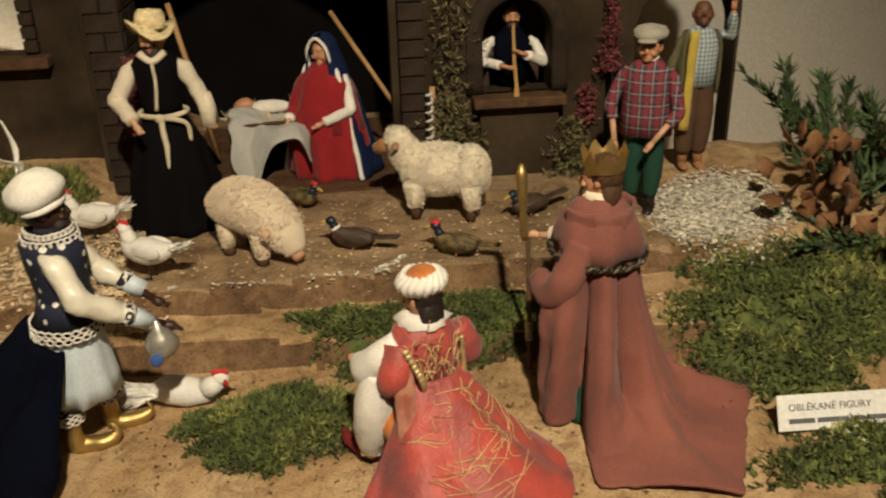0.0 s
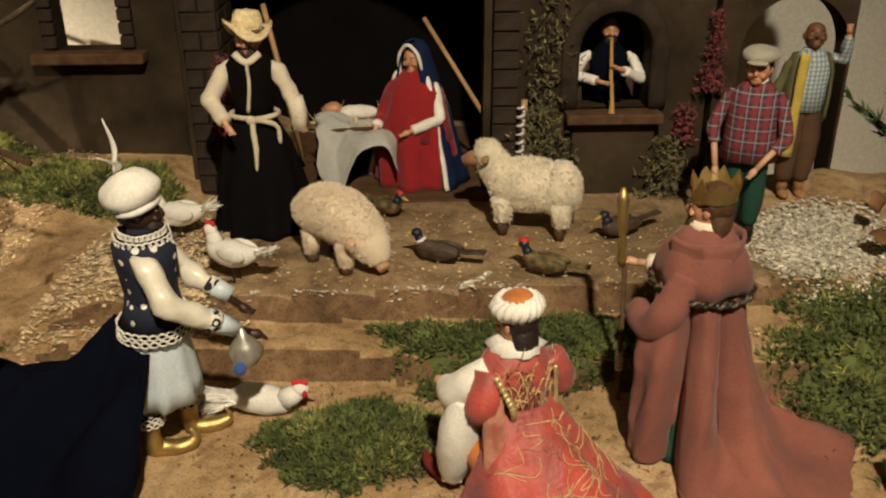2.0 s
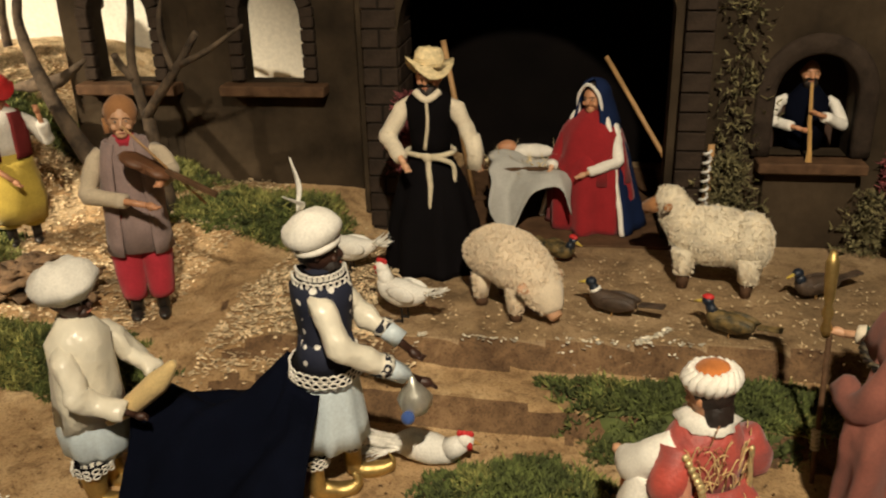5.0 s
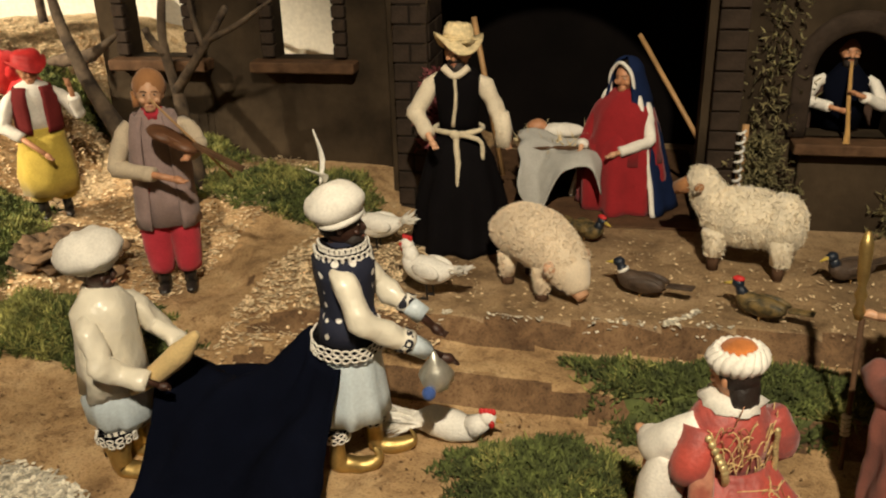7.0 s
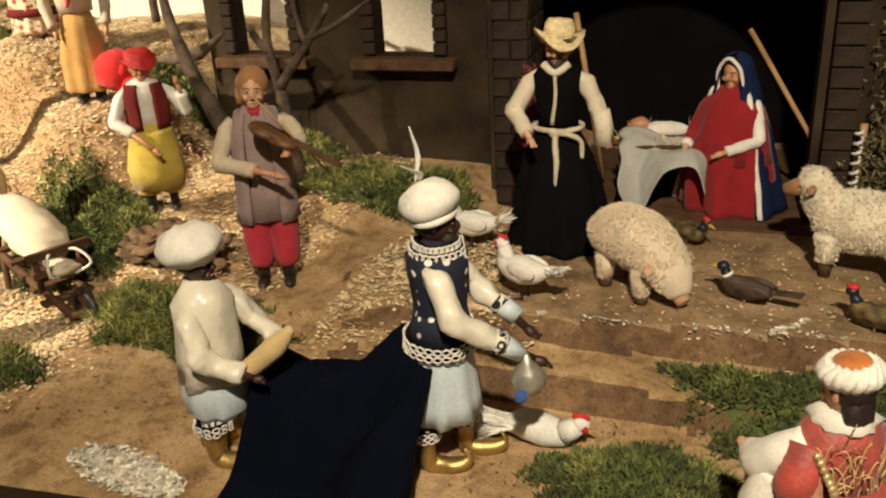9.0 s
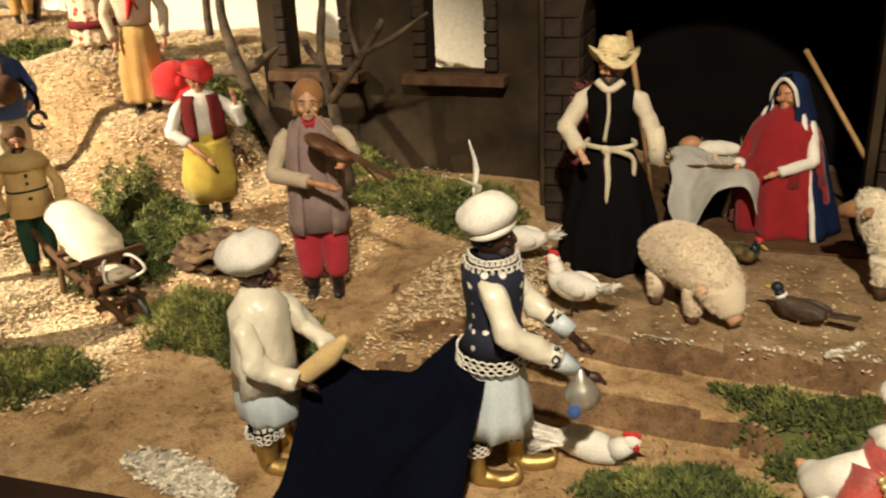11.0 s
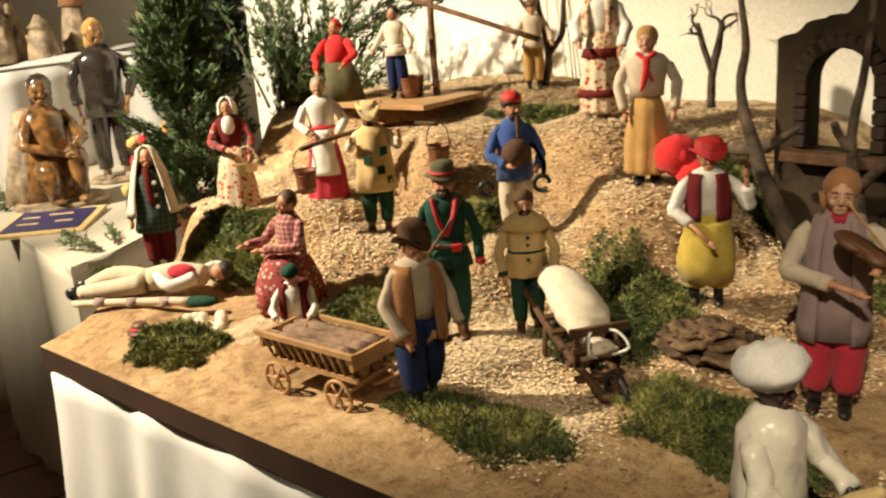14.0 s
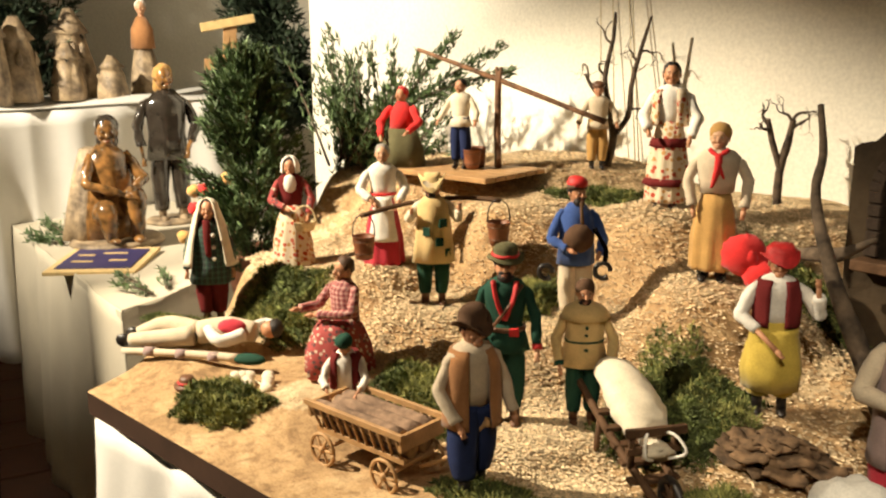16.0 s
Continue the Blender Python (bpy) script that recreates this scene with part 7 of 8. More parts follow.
def bird(x, y, rz, body, headm, label, size=1.0, tail=0.05, z=0.871, ring=None, comb=None):
    """Head towards -x."""
    S = Shape()
    k = size
    S.tube([(-0.034 * k, 0, 0.034 * k), (-0.018 * k, 0, 0.024 * k), (0.01 * k, 0, 0.022 * k), (0.036 * k, 0, 0.026 * k)], [0.008 * k, 0.016 * k, 0.016 * k, 0.006 * k], body, 12, 4)
    S.tube([(-0.026 * k, 0, 0.03 * k), (-0.035 * k, 0, 0.046 * k)], [0.010 * k, 0.007 * k], headm, 9)
    S.ell((-0.037 * k, 0, 0.05 * k), (0.010 * k, 0.008 * k, 0.008 * k), headm, 10, 7)
    S.tube([(-0.045 * k, 0, 0.049 * k), (-0.058 * k, 0, 0.045 * k)], [0.0035 * k, 0.0015 * k], C_YELLOW, 6)
    if ring:
        S.tube([(-0.029 * k, 0, 0.036 * k), (-0.031 * k, 0, 0.040 * k)], 0.0098 * k, ring, 10)
    if comb:
        S.ell((-0.037 * k, 0, 0.057 * k), (0.010 * k, 0.006 * k, 0.005 * k), comb, 9, 6)
    S.box(((0.04 + tail / 2) * k, 0, 0.028 * k), (tail * k, 0.016 * k, 0.004 * k), body, Euler((0, radians(-6), 0)).to_matrix(), 0.5)
    for s in (-1, 1):
        S.ell((0.01 * k, s * 0.014 * k, 0.026 * k), (0.03 * k, 0.005 * k, 0.010 * k), body, 10, 6)
        S.tube([(0.0, s * 0.006 * k, 0.014 * k), (0.0, s * 0.006 * k, 0)], 0.0016 * k, C_OCHRE, 5)
    return animal(S, "bird_figurine", x, y, rz, label, "bird", z, 0, 0.82)


bird(-0.117, 1.302, -8, C_BIRD, C_BLUEBLK, "brown duck figurine with white neck ring on the stage", 1.0, 0.04, ring=C_WHITE)
bird(-0.226, 1.455, 150, C_BIRDGR, C_BLUEBLK, "speckled bird figurine with red crest on the stage", 0.95, 0.02, comb=C_COMB)
bird(0.028, 1.287, -14, C_BIRDGR, C_BLUEBLK, "speckled bird figurine with red crest at the stage edge", 0.98, 0.035, comb=C_COMB)
bird(0.125, 1.43, 40, C_BIRD, C_BLUEBLK, "dark bird figurine standing behind a royal staff", 1.0, 0.05)
bird(-1.14, 1.615, 150, C_BIRDGR, C_BIRD, "brown bird figurine perched above the bank", 1.1, 0.05, z=1.18)

# ---- wagon with logs ----
WM = pose(-1.275, 0.715, 0.80, 0, 0, 22) @ Matrix.Scale(1.1, 4)
wagon = base("hand_wagon", WM, "little ladder-sided wooden hand wagon", "wagon")
sh = Shape()
sh.box((0, 0, 0.040), (0.17, 0.05, 0.005), M_WOOD)
sh.make("bed").parent = wagon
for s in (-1, 1):
    M3 = Euler((radians(-20 * s), 0, 0)).to_matrix()
    rail = Shape()
    for z, l in ((0.045, 0.17), (0.086, 0.19)):
        rail.box((0, s * (0.028 + (z - 0.045) * 0.36), z), (l, 0.006, 0.008), M_WOOD)
    rail_ob = rail.make("side_rail")
    rail_ob.parent = wagon
    for k in range(11):
        x = -0.078 + 0.0156 * k
        Shape().tube([(x, s * 0.028, 0.045), (x * 1.06, s * 0.043, 0.086)], 0.0022, M_WOOD, 6).make("rung").parent = rail_ob
for x in (-0.088, 0.088):
    Shape().box((x, 0, 0.075), (0.006, 0.082, 0.022), M_WOOD).make("end_board").parent = wagon
for x in (-0.058, 0.062):
    Shape().tube([(x, -0.045, 0.024), (x, 0.045, 0.024)], 0.003, M_WOOD, 7).make("axle").parent = wagon
    for s in (-1, 1):
        wheel = Shape()
        wheel.tube([(x + 0.023 * math.cos(a), s * 0.045, 0.024 + 0.023 * math.sin(a)) for a in np.linspace(0, 2 * math.pi, 21)], 0.0028, M_WOOD, 6, 1)
        w_ob = wheel.make("wheel")
        w_ob.parent = wagon
        Shape().ell((x, s * 0.045, 0.024), (0.006, 0.006, 0.006), M_WOOD, 9, 6).make("hub").parent = w_ob
        for k in range(6):
            a = math.pi * k / 3
            Shape().tube([(x, s * 0.045, 0.024), (x + 0.022 * math.cos(a), s * 0.045, 0.024 + 0.022 * math.sin(a))], 0.0019, M_WOOD, 5).make("spoke").parent = w_ob
Shape().tube([(0.085, 0.0, 0.03), (0.13, 0.006, 0.055), (0.185, 0.018, 0.118)], 0.0034, M_WOOD, 7, 2).make("drawbar").parent = wagon
Shape().tube([(0.17, 0.03, 0.118), (0.195, 0.004, 0.118)], 0.003, M_WOOD, 7).make("handle").parent = wagon
M_LOG = mat("log_bark", (0.24, 0.155, 0.10), 0.95, 0.3, 50, 1.0, 180, second=(0.14, 0.085, 0.055))
M_CUT = mat("cut_wood", (0.42, 0.27, 0.13), 0.8, 0.2, 120, 0.3, 300)


def log(m4, l, r, label):
    lg = base("log", m4, label, "log", "logs in the wagon")
    Shape().tube([(-l / 2, 0, 0), (0, 0.001, 0.001), (l / 2, 0, 0)], [r, r * 0.97, r * 1.02], M_LOG, 14, 3, 1.0, 0.05).make("bark").parent = lg
    for s in (-1, 1):
        Shape().tube([(s * (l / 2 - 0.001), 0, 0), (s * (l / 2 + 0.0015), 0, 0)], [r * 0.93, r * 0.9], M_CUT, 14).make("cut_end").parent = lg


for x, y, z, l in ((0.0, -0.012, 0.054, 0.16), (0.005, 0.013, 0.054, 0.15), (-0.005, -0.025, 0.074, 0.16), (0.004, 0.0, 0.0755, 0.155), (0.0, 0.025, 0.074, 0.162)):
    log(pose(-1.275, 0.715, 0.80, 0, 0, 22) @ pose(x * 1.1, y * 1.1, z * 1.1, 0, 0, 1.5), l * 1.1, 0.0132, "short bark-covered log lying in the hand wagon")

# ---- wheelbarrow with a sack ----
BW = pose(-1.06, 1.035, 0.795, 0, 0, -14)
barrow = base("wheelbarrow", BW, "dark wooden wheelbarrow loaded with a sack", "wheelbarrow")
for s in (-1, 1):
    Shape().tube([(-0.155, s * 0.045, 0.135), (-0.03, s * 0.032, 0.075), (0.115, s * 0.018, 0.03)], [0.005, 0.0065, 0.006], M_DKWOOD, 8, 3).make("shaft").parent = barrow
    Shape().tube([(-0.05, s * 0.036, 0.085), (-0.055, s * 0.04, 0.012)], 0.005, M_DKWOOD, 7).make("leg").parent = barrow
    Shape().tube([(0.045, s * 0.028, 0.052), (0.06, s * 0.034, 0.115)], 0.005, M_DKWOOD, 7).make("post").parent = barrow
for k in range(5):
    Shape().box((-0.06 + 0.03 * k, 0, 0.092 - 0.013 * k), (0.016, 0.075, 0.006), M_DKWOOD).make("slat").parent = barrow
Shape().box((0.062, 0, 0.112), (0.008, 0.09, 0.012), M_DKWOOD).make("crossbar").parent = barrow
Shape().box((0.055, 0, 0.082), (0.008, 0.08, 0.010), M_DKWOOD).make("crossbar").parent = barrow
wh = Shape().tube([(0.115 + 0.03 * math.cos(a), 0, 0.034 + 0.03 * math.sin(a)) for a in np.linspace(0, 2 * math.pi, 23)], 0.0058, C_LEATHER, 8, 1).make("wheel")
wh.parent = barrow
Shape().tube([(0.115, -0.022, 0.034), (0.115, 0.022, 0.034)], 0.006, M_DKWOOD, 8).make("axle").parent = wh
for k in range(4):
    a = math.pi * k / 4
    Shape().tube([(0.115 - 0.028 * math.cos(a), 0, 0.034 - 0.028 * math.sin(a)), (0.115 + 0.028 * math.cos(a), 0, 0.034 + 0.028 * math.sin(a))], 0.003, M_DKWOOD, 6).make("spoke").parent = wh
sack = Shape()
sack.tube([(-0.10, 0, 0.0), (-0.09, 0, 0.006), (-0.045, 0, 0.008), (0.0, 0, 0.006), (0.035, 0, 0.0), (0.048, 0, -0.004), (0.056, 0, -0.004), (0.082, 0, -0.006)], [0.010, 0.030, 0.037, 0.038, 0.031, 0.012, 0.011, 0.024], C_CREAM, 20, 4, 0.6, 0.02)
crumple(sack, 0.007, 30)
for s in (-1, 1):
    sack.tube([(0.052, 0, 0.008), (0.075, s * 0.02, 0.022), (0.10, s * 0.03, 0.01), (0.09, s * 0.012, -0.008)], 0.0022, C_WHITE, 6)
sack.tube([(0.052, 0.0145 * math.cos(a), -0.004 + 0.0135 * math.sin(a)) for a in np.linspace(0, 6.28, 14)], 0.003, C_WHITE, 6, 1)
tagged(sack.make("sack", BW @ pose(-0.005, 0, 0.113, 0, 18, 0)), "tied cream cloth sack lying on a wheelbarrow", "sack")

# pile of bark
M_PILE = mat("pile_bark", (0.19, 0.115, 0.06), 0.95, 0.35, 45.0, 1.0, 160, second=(0.08, 0.048, 0.026))
S = Shape()
for k in range(54):
    a, r = rng.uniform(0, 6.28), rng.uniform(0.0, 0.072) * (1 - k / 90)
    c = Vector((1.35 * r * math.cos(a), r * math.sin(a) * 0.75, 0.006 + 0.0008 * k))
    l, w, tw, yaw = rng.uniform(0.012, 0.030), rng.uniform(0.009, 0.018), rng.normal(0, 0.2), rng.uniform(-0.6, 0.6)
    R = Euler((tw, rng.normal(0, 0.12), yaw)).to_matrix()
    S.sheet(lambda u, v: tuple(c + R @ Vector(((u - 0.5) * 2 * l + 0.004 * math.sin(9 * v), (v - 0.5) * 2 * w, 0.006 * math.cos(3 * (v - 0.5)) + 0.003 * math.sin(7 * u + k)))), 6, 4, M_PILE, 0.004)
tagged(S.make("bark_pile", pose(-0.885, 1.135, height(-0.885, 1.135), 0, 0, 15)), "pile of curled grey-brown bark pieces on the bank", "bark", kind="stuff")

# ---- trees and greenery ----
def branch(S, p, d, l, r, depth, m, spread=0.6, kids=(2, 3), twist=0.3, up=0.25):
    pts, rad = [p], [r]
    for k in range(3):
        d = (d + Vector(rng.normal(0, twist * 0.5, 3)) + Vector((0, 0, up * 0.3))).normalized()
        pts.append(pts[-1] + d * l / 3)
        rad.append(r * (1 - 0.13 * (k + 1)))
    S.tube(pts, rad, m, 7 if depth > 1 else 5, 2, 1.0, 0.06)
    if depth:
        for _ in range(rng.integers(kids[0], kids[1] + 1)):
            nd = (d + Vector(rng.normal(0, spread, 3))).normalized()
            k = rng.integers(2, 4)
            branch(S, pts[k], nd, l * rng.uniform(0.55, 0.85), rad[k] * 0.72, depth - 1, m, spread, kids, twist, up)


def bare_tree(x, y, start, l, r, depth, label, seed, z=None, **kw):
    global rng
    keep, rng = rng, np.random.default_rng(seed)
    t = base("bare_tree", pose(x, y, height(x, y) - 0.01 if z is None else z), label, "tree", "bare trees")
    S = Shape()
    branch(S, Vector((0, 0, 0)), Vector(start).normalized(), l, r, depth, M_BARK, **kw)
    S.make("branch_crown").parent = t
    rng = keep
    return t


def grown_tree(x, y, trunks, tips, seed, l, r, label, z=None):
    """A trunk with limbs, drawn in the plane along the wall, that end in twisted twigs."""
    global rng
    keep, rng = rng, np.random.default_rng(seed)
    t = base("bare_tree", pose(x, y, height(x, y) - 0.005 if z is None else z, 0, 0, 55), label, "tree", "bare trees")
    for pts, rad in trunks:
        Shape().tube(pts, rad, M_BARK, 8, 4, 1.0, 0.08).make("limb").parent = t
    S = Shape()
    for p, dd, depth in tips:
        branch(S, Vector(p), Vector(dd).normalized(), l, r, depth, M_BARK, spread=0.55, kids=(2, 2), twist=0.8, up=0.15)
    tagged(S.make("twig_work", None, t), kind="stuff")
    rng = keep


grown_tree(-1.86, 1.565, (
    ([(0, 0, 0), (0.012, 0, 0.07), (0.0, 0, 0.14), (-0.012, 0, 0.21), (0.004, 0, 0.30), (0.008, 0.01, 0.36)], [0.010, 0.009, 0.008, 0.006, 0.005, 0.003]),
    ([(0.01, 0, 0.07), (0.045, 0, 0.12), (0.05, 0, 0.19), (0.065, 0, 0.26), (0.09, 0, 0.35)], [0.008, 0.007, 0.006, 0.005, 0.003]),
    ([(0.0, 0, 0.15), (-0.035, 0, 0.18), (-0.06, 0, 0.22)], [0.006, 0.005, 0.003])),
    (((-0.03, 0, 0.18), (-1, 0, 0.6), 3), ((-0.05, 0, 0.21), (-0.4, 0, 1), 3), ((-0.012, 0, 0.21), (-0.7, 0, 1), 3), ((0.0, 0, 0.29), (-0.7, 0, 1), 3), ((0.05, 0, 0.19), (0.8, 0, 0.8), 3), ((0.045, 0, 0.13), (1, 0, 0.3), 3), ((0.06, 0, 0.25), (-0.5, 0, 1), 3), ((0.07, 0, 0.27), (0.9, 0, 0.7), 2)),
    11, 0.04, 0.0032, "dark leafless twig tree before the white wall", 1.135)
grown_tree(-1.452, 1.70, (
    ([(0, 0, 0), (0.0, 0, 0.09), (0.012, 0, 0.15), (0.02, 0, 0.20)], [0.010, 0.009, 0.008, 0.006]),
    ([(0.0, 0, 0.10), (-0.02, 0, 0.16), (-0.03, 0, 0.20)], [0.007, 0.006, 0.005])),
    (((-0.03, 0, 0.19), (-0.5, 0, 1), 2), ((-0.025, 0, 0.18), (-1, 0, 0.5), 2), ((0.02, 0, 0.19), (-0.4, 0, 1), 4), ((0.02, 0, 0.2), (0.4, 0, 1), 4), ((0.018, 0, 0.18), (0.8, 0, 0.8), 3)),
    5, 0.035, 0.004, "small dark leafless twig tree before the white wall", 1.07)
# forked trunk before the stable, with thick limbs
tr = base("old_tree", pose(-0.98, 1.36, height(-0.98, 1.36) - 0.01), "grey forked dead tree with thick limbs before the stable", "tree", "bare trees")
M_OLD = mat("grey_dead_wood", (0.12, 0.085, 0.055), 0.95, 0.35, 40, 1.0, 120, second=(0.05, 0.035, 0.024))
BOUGHS = (
    ("trunk", [(0.10, -0.03, 0.0), (0.07, -0.06, 0.10), (0.01, -0.06, 0.20), (-0.06, -0.026, 0.30), (-0.075, 0.0, 0.36), (-0.11, 0.026, 0.43)], [0.024, 0.022, 0.016, 0.011, 0.009, 0.007]),
    ("trunk", [(0.12, 0.04, 0.0), (0.115, 0.03, 0.10), (0.105, 0.03, 0.17)], [0.017, 0.015, 0.014]),
    ("limb", [(0.105, 0.03, 0.16), (0.15, 0.01, 0.20), (0.20, 0.0, 0.25), (0.245, -0.01, 0.30)], [0.013, 0.011, 0.009, 0.007]),
    ("limb", [(0.105, 0.03, 0.16), (0.10, 0.02, 0.24), (0.115, 0.02, 0.34), (0.125, 0.02, 0.46)], [0.012, 0.010, 0.008, 0.006]),
    ("limb", [(0.20, 0.0, 0.25), (0.26, -0.01, 0.275), (0.33, -0.02, 0.315)], [0.008, 0.006, 0.003]),
    ("limb", [(0.10, 0.02, 0.22), (0.085, 0.01, 0.245), (0.087, 0.0, 0.26)], [0.009, 0.009, 0.008]),
    ("limb", [(-0.12, 0.0, 0.20), (-0.08, 0.0, 0.205), (-0.03, 0.0, 0.215), (0.03, 0.0, 0.25)], [0.008, 0.017, 0.016, 0.004]),
    ("limb", [(0.19, 0.0, 0.24), (0.175, 0.0, 0.30), (0.19, 0.0, 0.36)], [0.007, 0.006, 0.003]),
)
for nm, pts, rad in BOUGHS:
    Shape().tube(pts, [r * 0.68 for r in rad], M_OLD, 10, 4, 1.0, 0.06).make(nm).parent = tr


def fir_spray(points, n_each, length, spread, label, name, category, m=M_FIR, stems=True, kind=""):
    """Stems with needles along them."""
    t = base(name, Matrix.Identity(4), label, category)
    S, pts = Shape(), []
    for a, b in points:
        a, b = Vector(a), Vector(b)
        mid = (a + b) / 2 + Vector((0, 0, 0.04 * (b - a).length))
        if stems:
            S.tube([a, mid, b], [0.004, 0.003, 0.001], M_BARK, 5, 2)
        for _ in range(n_each):
            u = rng.uniform(0.1, 1.0)
            p = a * (1 - u) ** 2 + mid * 2 * u * (1 - u) + b * u * u
            p += Vector(rng.normal(0, spread * (1.1 - 0.5 * u), 3))
            pts.append((p, (b - a).normalized() + Vector((0, 0, 0.2))))
    if stems:
        st = S.make("twig_work", None, t)
        tagged(st, kind="stuff")
    tagged(tufts(pts, length, length * 0.16, m, 0.8).make("needle_spray", None, t), kind="stuff")
    return t


# dense thuja bush behind the veiled woman
pts = []
cx, cy, cz = -2.40, 0.83, 0.86
for k in range(150):
    z = rng.uniform(0.02, 0.53)
    r = 0.165 * (1 - (z / 0.56) ** 2.2) ** 0.6 * rng.uniform(0.55, 1.08)
    a = rng.uniform(0, 6.28)
    c = Vector((cx + 0.3 * r * math.cos(a), cy + 0.3 * r * math.sin(a), cz + z - 0.05))
    pts.append((c, (cx + r * math.cos(a), cy + r * math.sin(a), cz + z + 0.03)))
fir_spray(pts, 62, 0.022, 0.012, "dense dark green thuja bush behind the figures", "thuja_bush", "bush")
M_POT = mat("clay_pot", (0.30, 0.12, 0.06), 0.8, 0.2, 20, 0.3, 150)
tagged(Shape().lathe([(0.06, 0), (0.085, 0.13), (0.09, 0.14), (0.075, 0.135)], M_POT, n=22).make("flower_pot", pose(cx, cy, 0.76)), "clay pot that holds a thuja bush", "pot")
# feathery fir twigs to the east of it, in front of the wall
pts = []
for k in range(62):
    a = rng.uniform(-1.0, 1.5)
    l = rng.uniform(0.14, 0.36)
    o = Vector((-2.42 + rng.normal(0, 0.05), 1.17 + rng.normal(0, 0.04), 0.98 + rng.uniform(0, 0.14)))
    pts.append((o, o + Vector((0.62 * math.sin(a) * l, 0.30 * math.sin(a) * l + rng.normal(0, 0.04), l * (0.35 + abs(math.cos(a)) * 0.8)))))
fir_spray(pts, 60, 0.022, 0.013, "loose feathery conifer twigs standing before the wall", "conifer_branch", "branch")
pts = [((-2.30, 1.22, 1.25), (-2.02, 1.36, 1.42)), ((-2.28, 1.22, 1.27), (-2.0, 1.38, 1.36)), ((-2.36, 1.2, 1.2), (-2.14, 1.3, 1.45))]
fir_spray(pts, 170, 0.020, 0.010, "conifer twig arching over the well", "conifer_branch", "branch")
# fir twigs and dry oak leaves at the east slope
pts = []
for k in range(46):
    o = Vector((0.66 + rng.normal(0, 0.07), 1.42 + rng.normal(0, 0.16), 0.84 + rng.uniform(0, 0.06)))
    pts.append((o, o + Vector((rng.uniform(-0.16, 0.12), rng.uniform(-0.15, 0.1), rng.uniform(0.03, 0.15)))))
fir_spray(pts, 60, 0.024, 0.006, "dark fir twigs lying on the east slope", "fir_branch", "branch")
M_DRYLEAF = mat("dry_oak_leaf", (0.22, 0.10, 0.04), 0.8, 0.3, 30, 0.3, 300, island=True)
oak = base("oak_twig", Matrix.Identity(4), "twig with curled dry brown oak leaves on the slope", "leaves")
Shape().tube([(0.56, 1.36, 0.85), (0.555, 1.36, 0.95), (0.54, 1.38, 1.03)], [0.006, 0.005, 0.003], M_BARK, 6).make("stem").parent = oak
for k in range(46):
    c = Vector((0.548 + rng.normal(0, 0.045), 1.37 + rng.normal(0, 0.04), 0.92 + rng.uniform(-0.09, 0.10)))
    R3 = Euler(rng.uniform(-1.5, 1.5, 3)).to_matrix()
    l = rng.uniform(0.010, 0.020)
    Shape().sheet(lambda u, v: tuple(c + R3 @ Vector(((u - 0.5) * 2 * l, (v - 0.5) * l * (0.35 + 1.4 * math.sin(math.pi * u)) * (1 + 0.25 * math.sin(14 * u)), 0.3 * l * math.sin(3 * u) * v))), 6, 2, M_DRYLEAF, 0.0008).make("leaf").parent = oak
# ivy on the stable, dried flowers
def climbing(name, u0, z0, z1, wid, n, m, label, v=-0.016, length=0.010, width=0.0022):
    pts = []
    for _ in range(n):
        z = z0 + (z1 - z0) * rng.uniform() ** 1.3
        k = 1 - 0.55 * (z - z0) / (z1 - z0)
        p = in_stable(u0 + rng.normal(0, wid * k * 0.5), v + rng.normal(0, 0.008), z)
        pts.append((p, (0.1 * rng.normal(), -0.8, 0.4)))
    return tagged(tufts(pts, length, width, m, 1.2).make(name), label, "plant", kind="stuff")


M_IVY = mat("grey_green_creeper", (0.19, 0.165, 0.075), 0.9, 0.35, 60, 0.0, 300, island=True)
M_HEATHER = mat("dried_red_heather", (0.24, 0.06, 0.065), 0.9, 0.3, 60, 0.0, 300, island=True)
climbing("wall_creeper", 0.545, 0.87, 1.5, 0.05, 700, M_IVY, "dry grey-green creeper on the stable wall")
climbing("wall_creeper", 0.535, 0.90, 1.02, 0.05, 450, M_IVY, "dry grey-green creeper at the wall's foot", -0.03)
climbing("dried_heather", 0.80, 1.04, 1.16, 0.018, 420, M_HEATHER, "sprig of dried red heather on the stable wall", -0.02, 0.007)
climbing("dried_heather", 0.765, 0.96, 1.02, 0.02, 120, M_HEATHER, "sprig of dried red heather on the stable wall", -0.02, 0.010)
climbing("dried_heather", 0.062, 0.98, 1.10, 0.026, 420, M_HEATHER, "sprig of dried red heather beside the pillar", -0.02, 0.010)
climbing("wall_creeper", 0.74, 0.86, 0.97, 0.045, 380, M_IVY, "dry creeper at the foot of the stable wall", -0.03)

# ---- the well ----
WP = pose(-1.985, 1.245, WZ - 0.012, 0, 0, 22)
wellb = base("well_platform", WP, "low platform of boards under the well", "platform")
for k in range(6):
    Shape().box((0, -0.095 + 0.038 * k, 0.005), (0.30, 0.036, 0.012), M_WOOD, bevel=0.25).make("board").parent = wellb
M_POLE = mat("brown_pole_wood", (0.20, 0.10, 0.05), 0.85, 0.3, 45.0, 0.8, 150, second=(0.10, 0.05, 0.026))
sweep = base("well_sweep", pose(-1.945, 1.31, WZ), "rustic well sweep with forked post and long pole", "well")
Shape().tube([(0, 0, 0), (-0.004, 0, 0.12), (0, 0, 0.225)], [0.009, 0.008, 0.008], M_POLE, 9, 3, 1.0, 0.05).make("post").parent = sweep
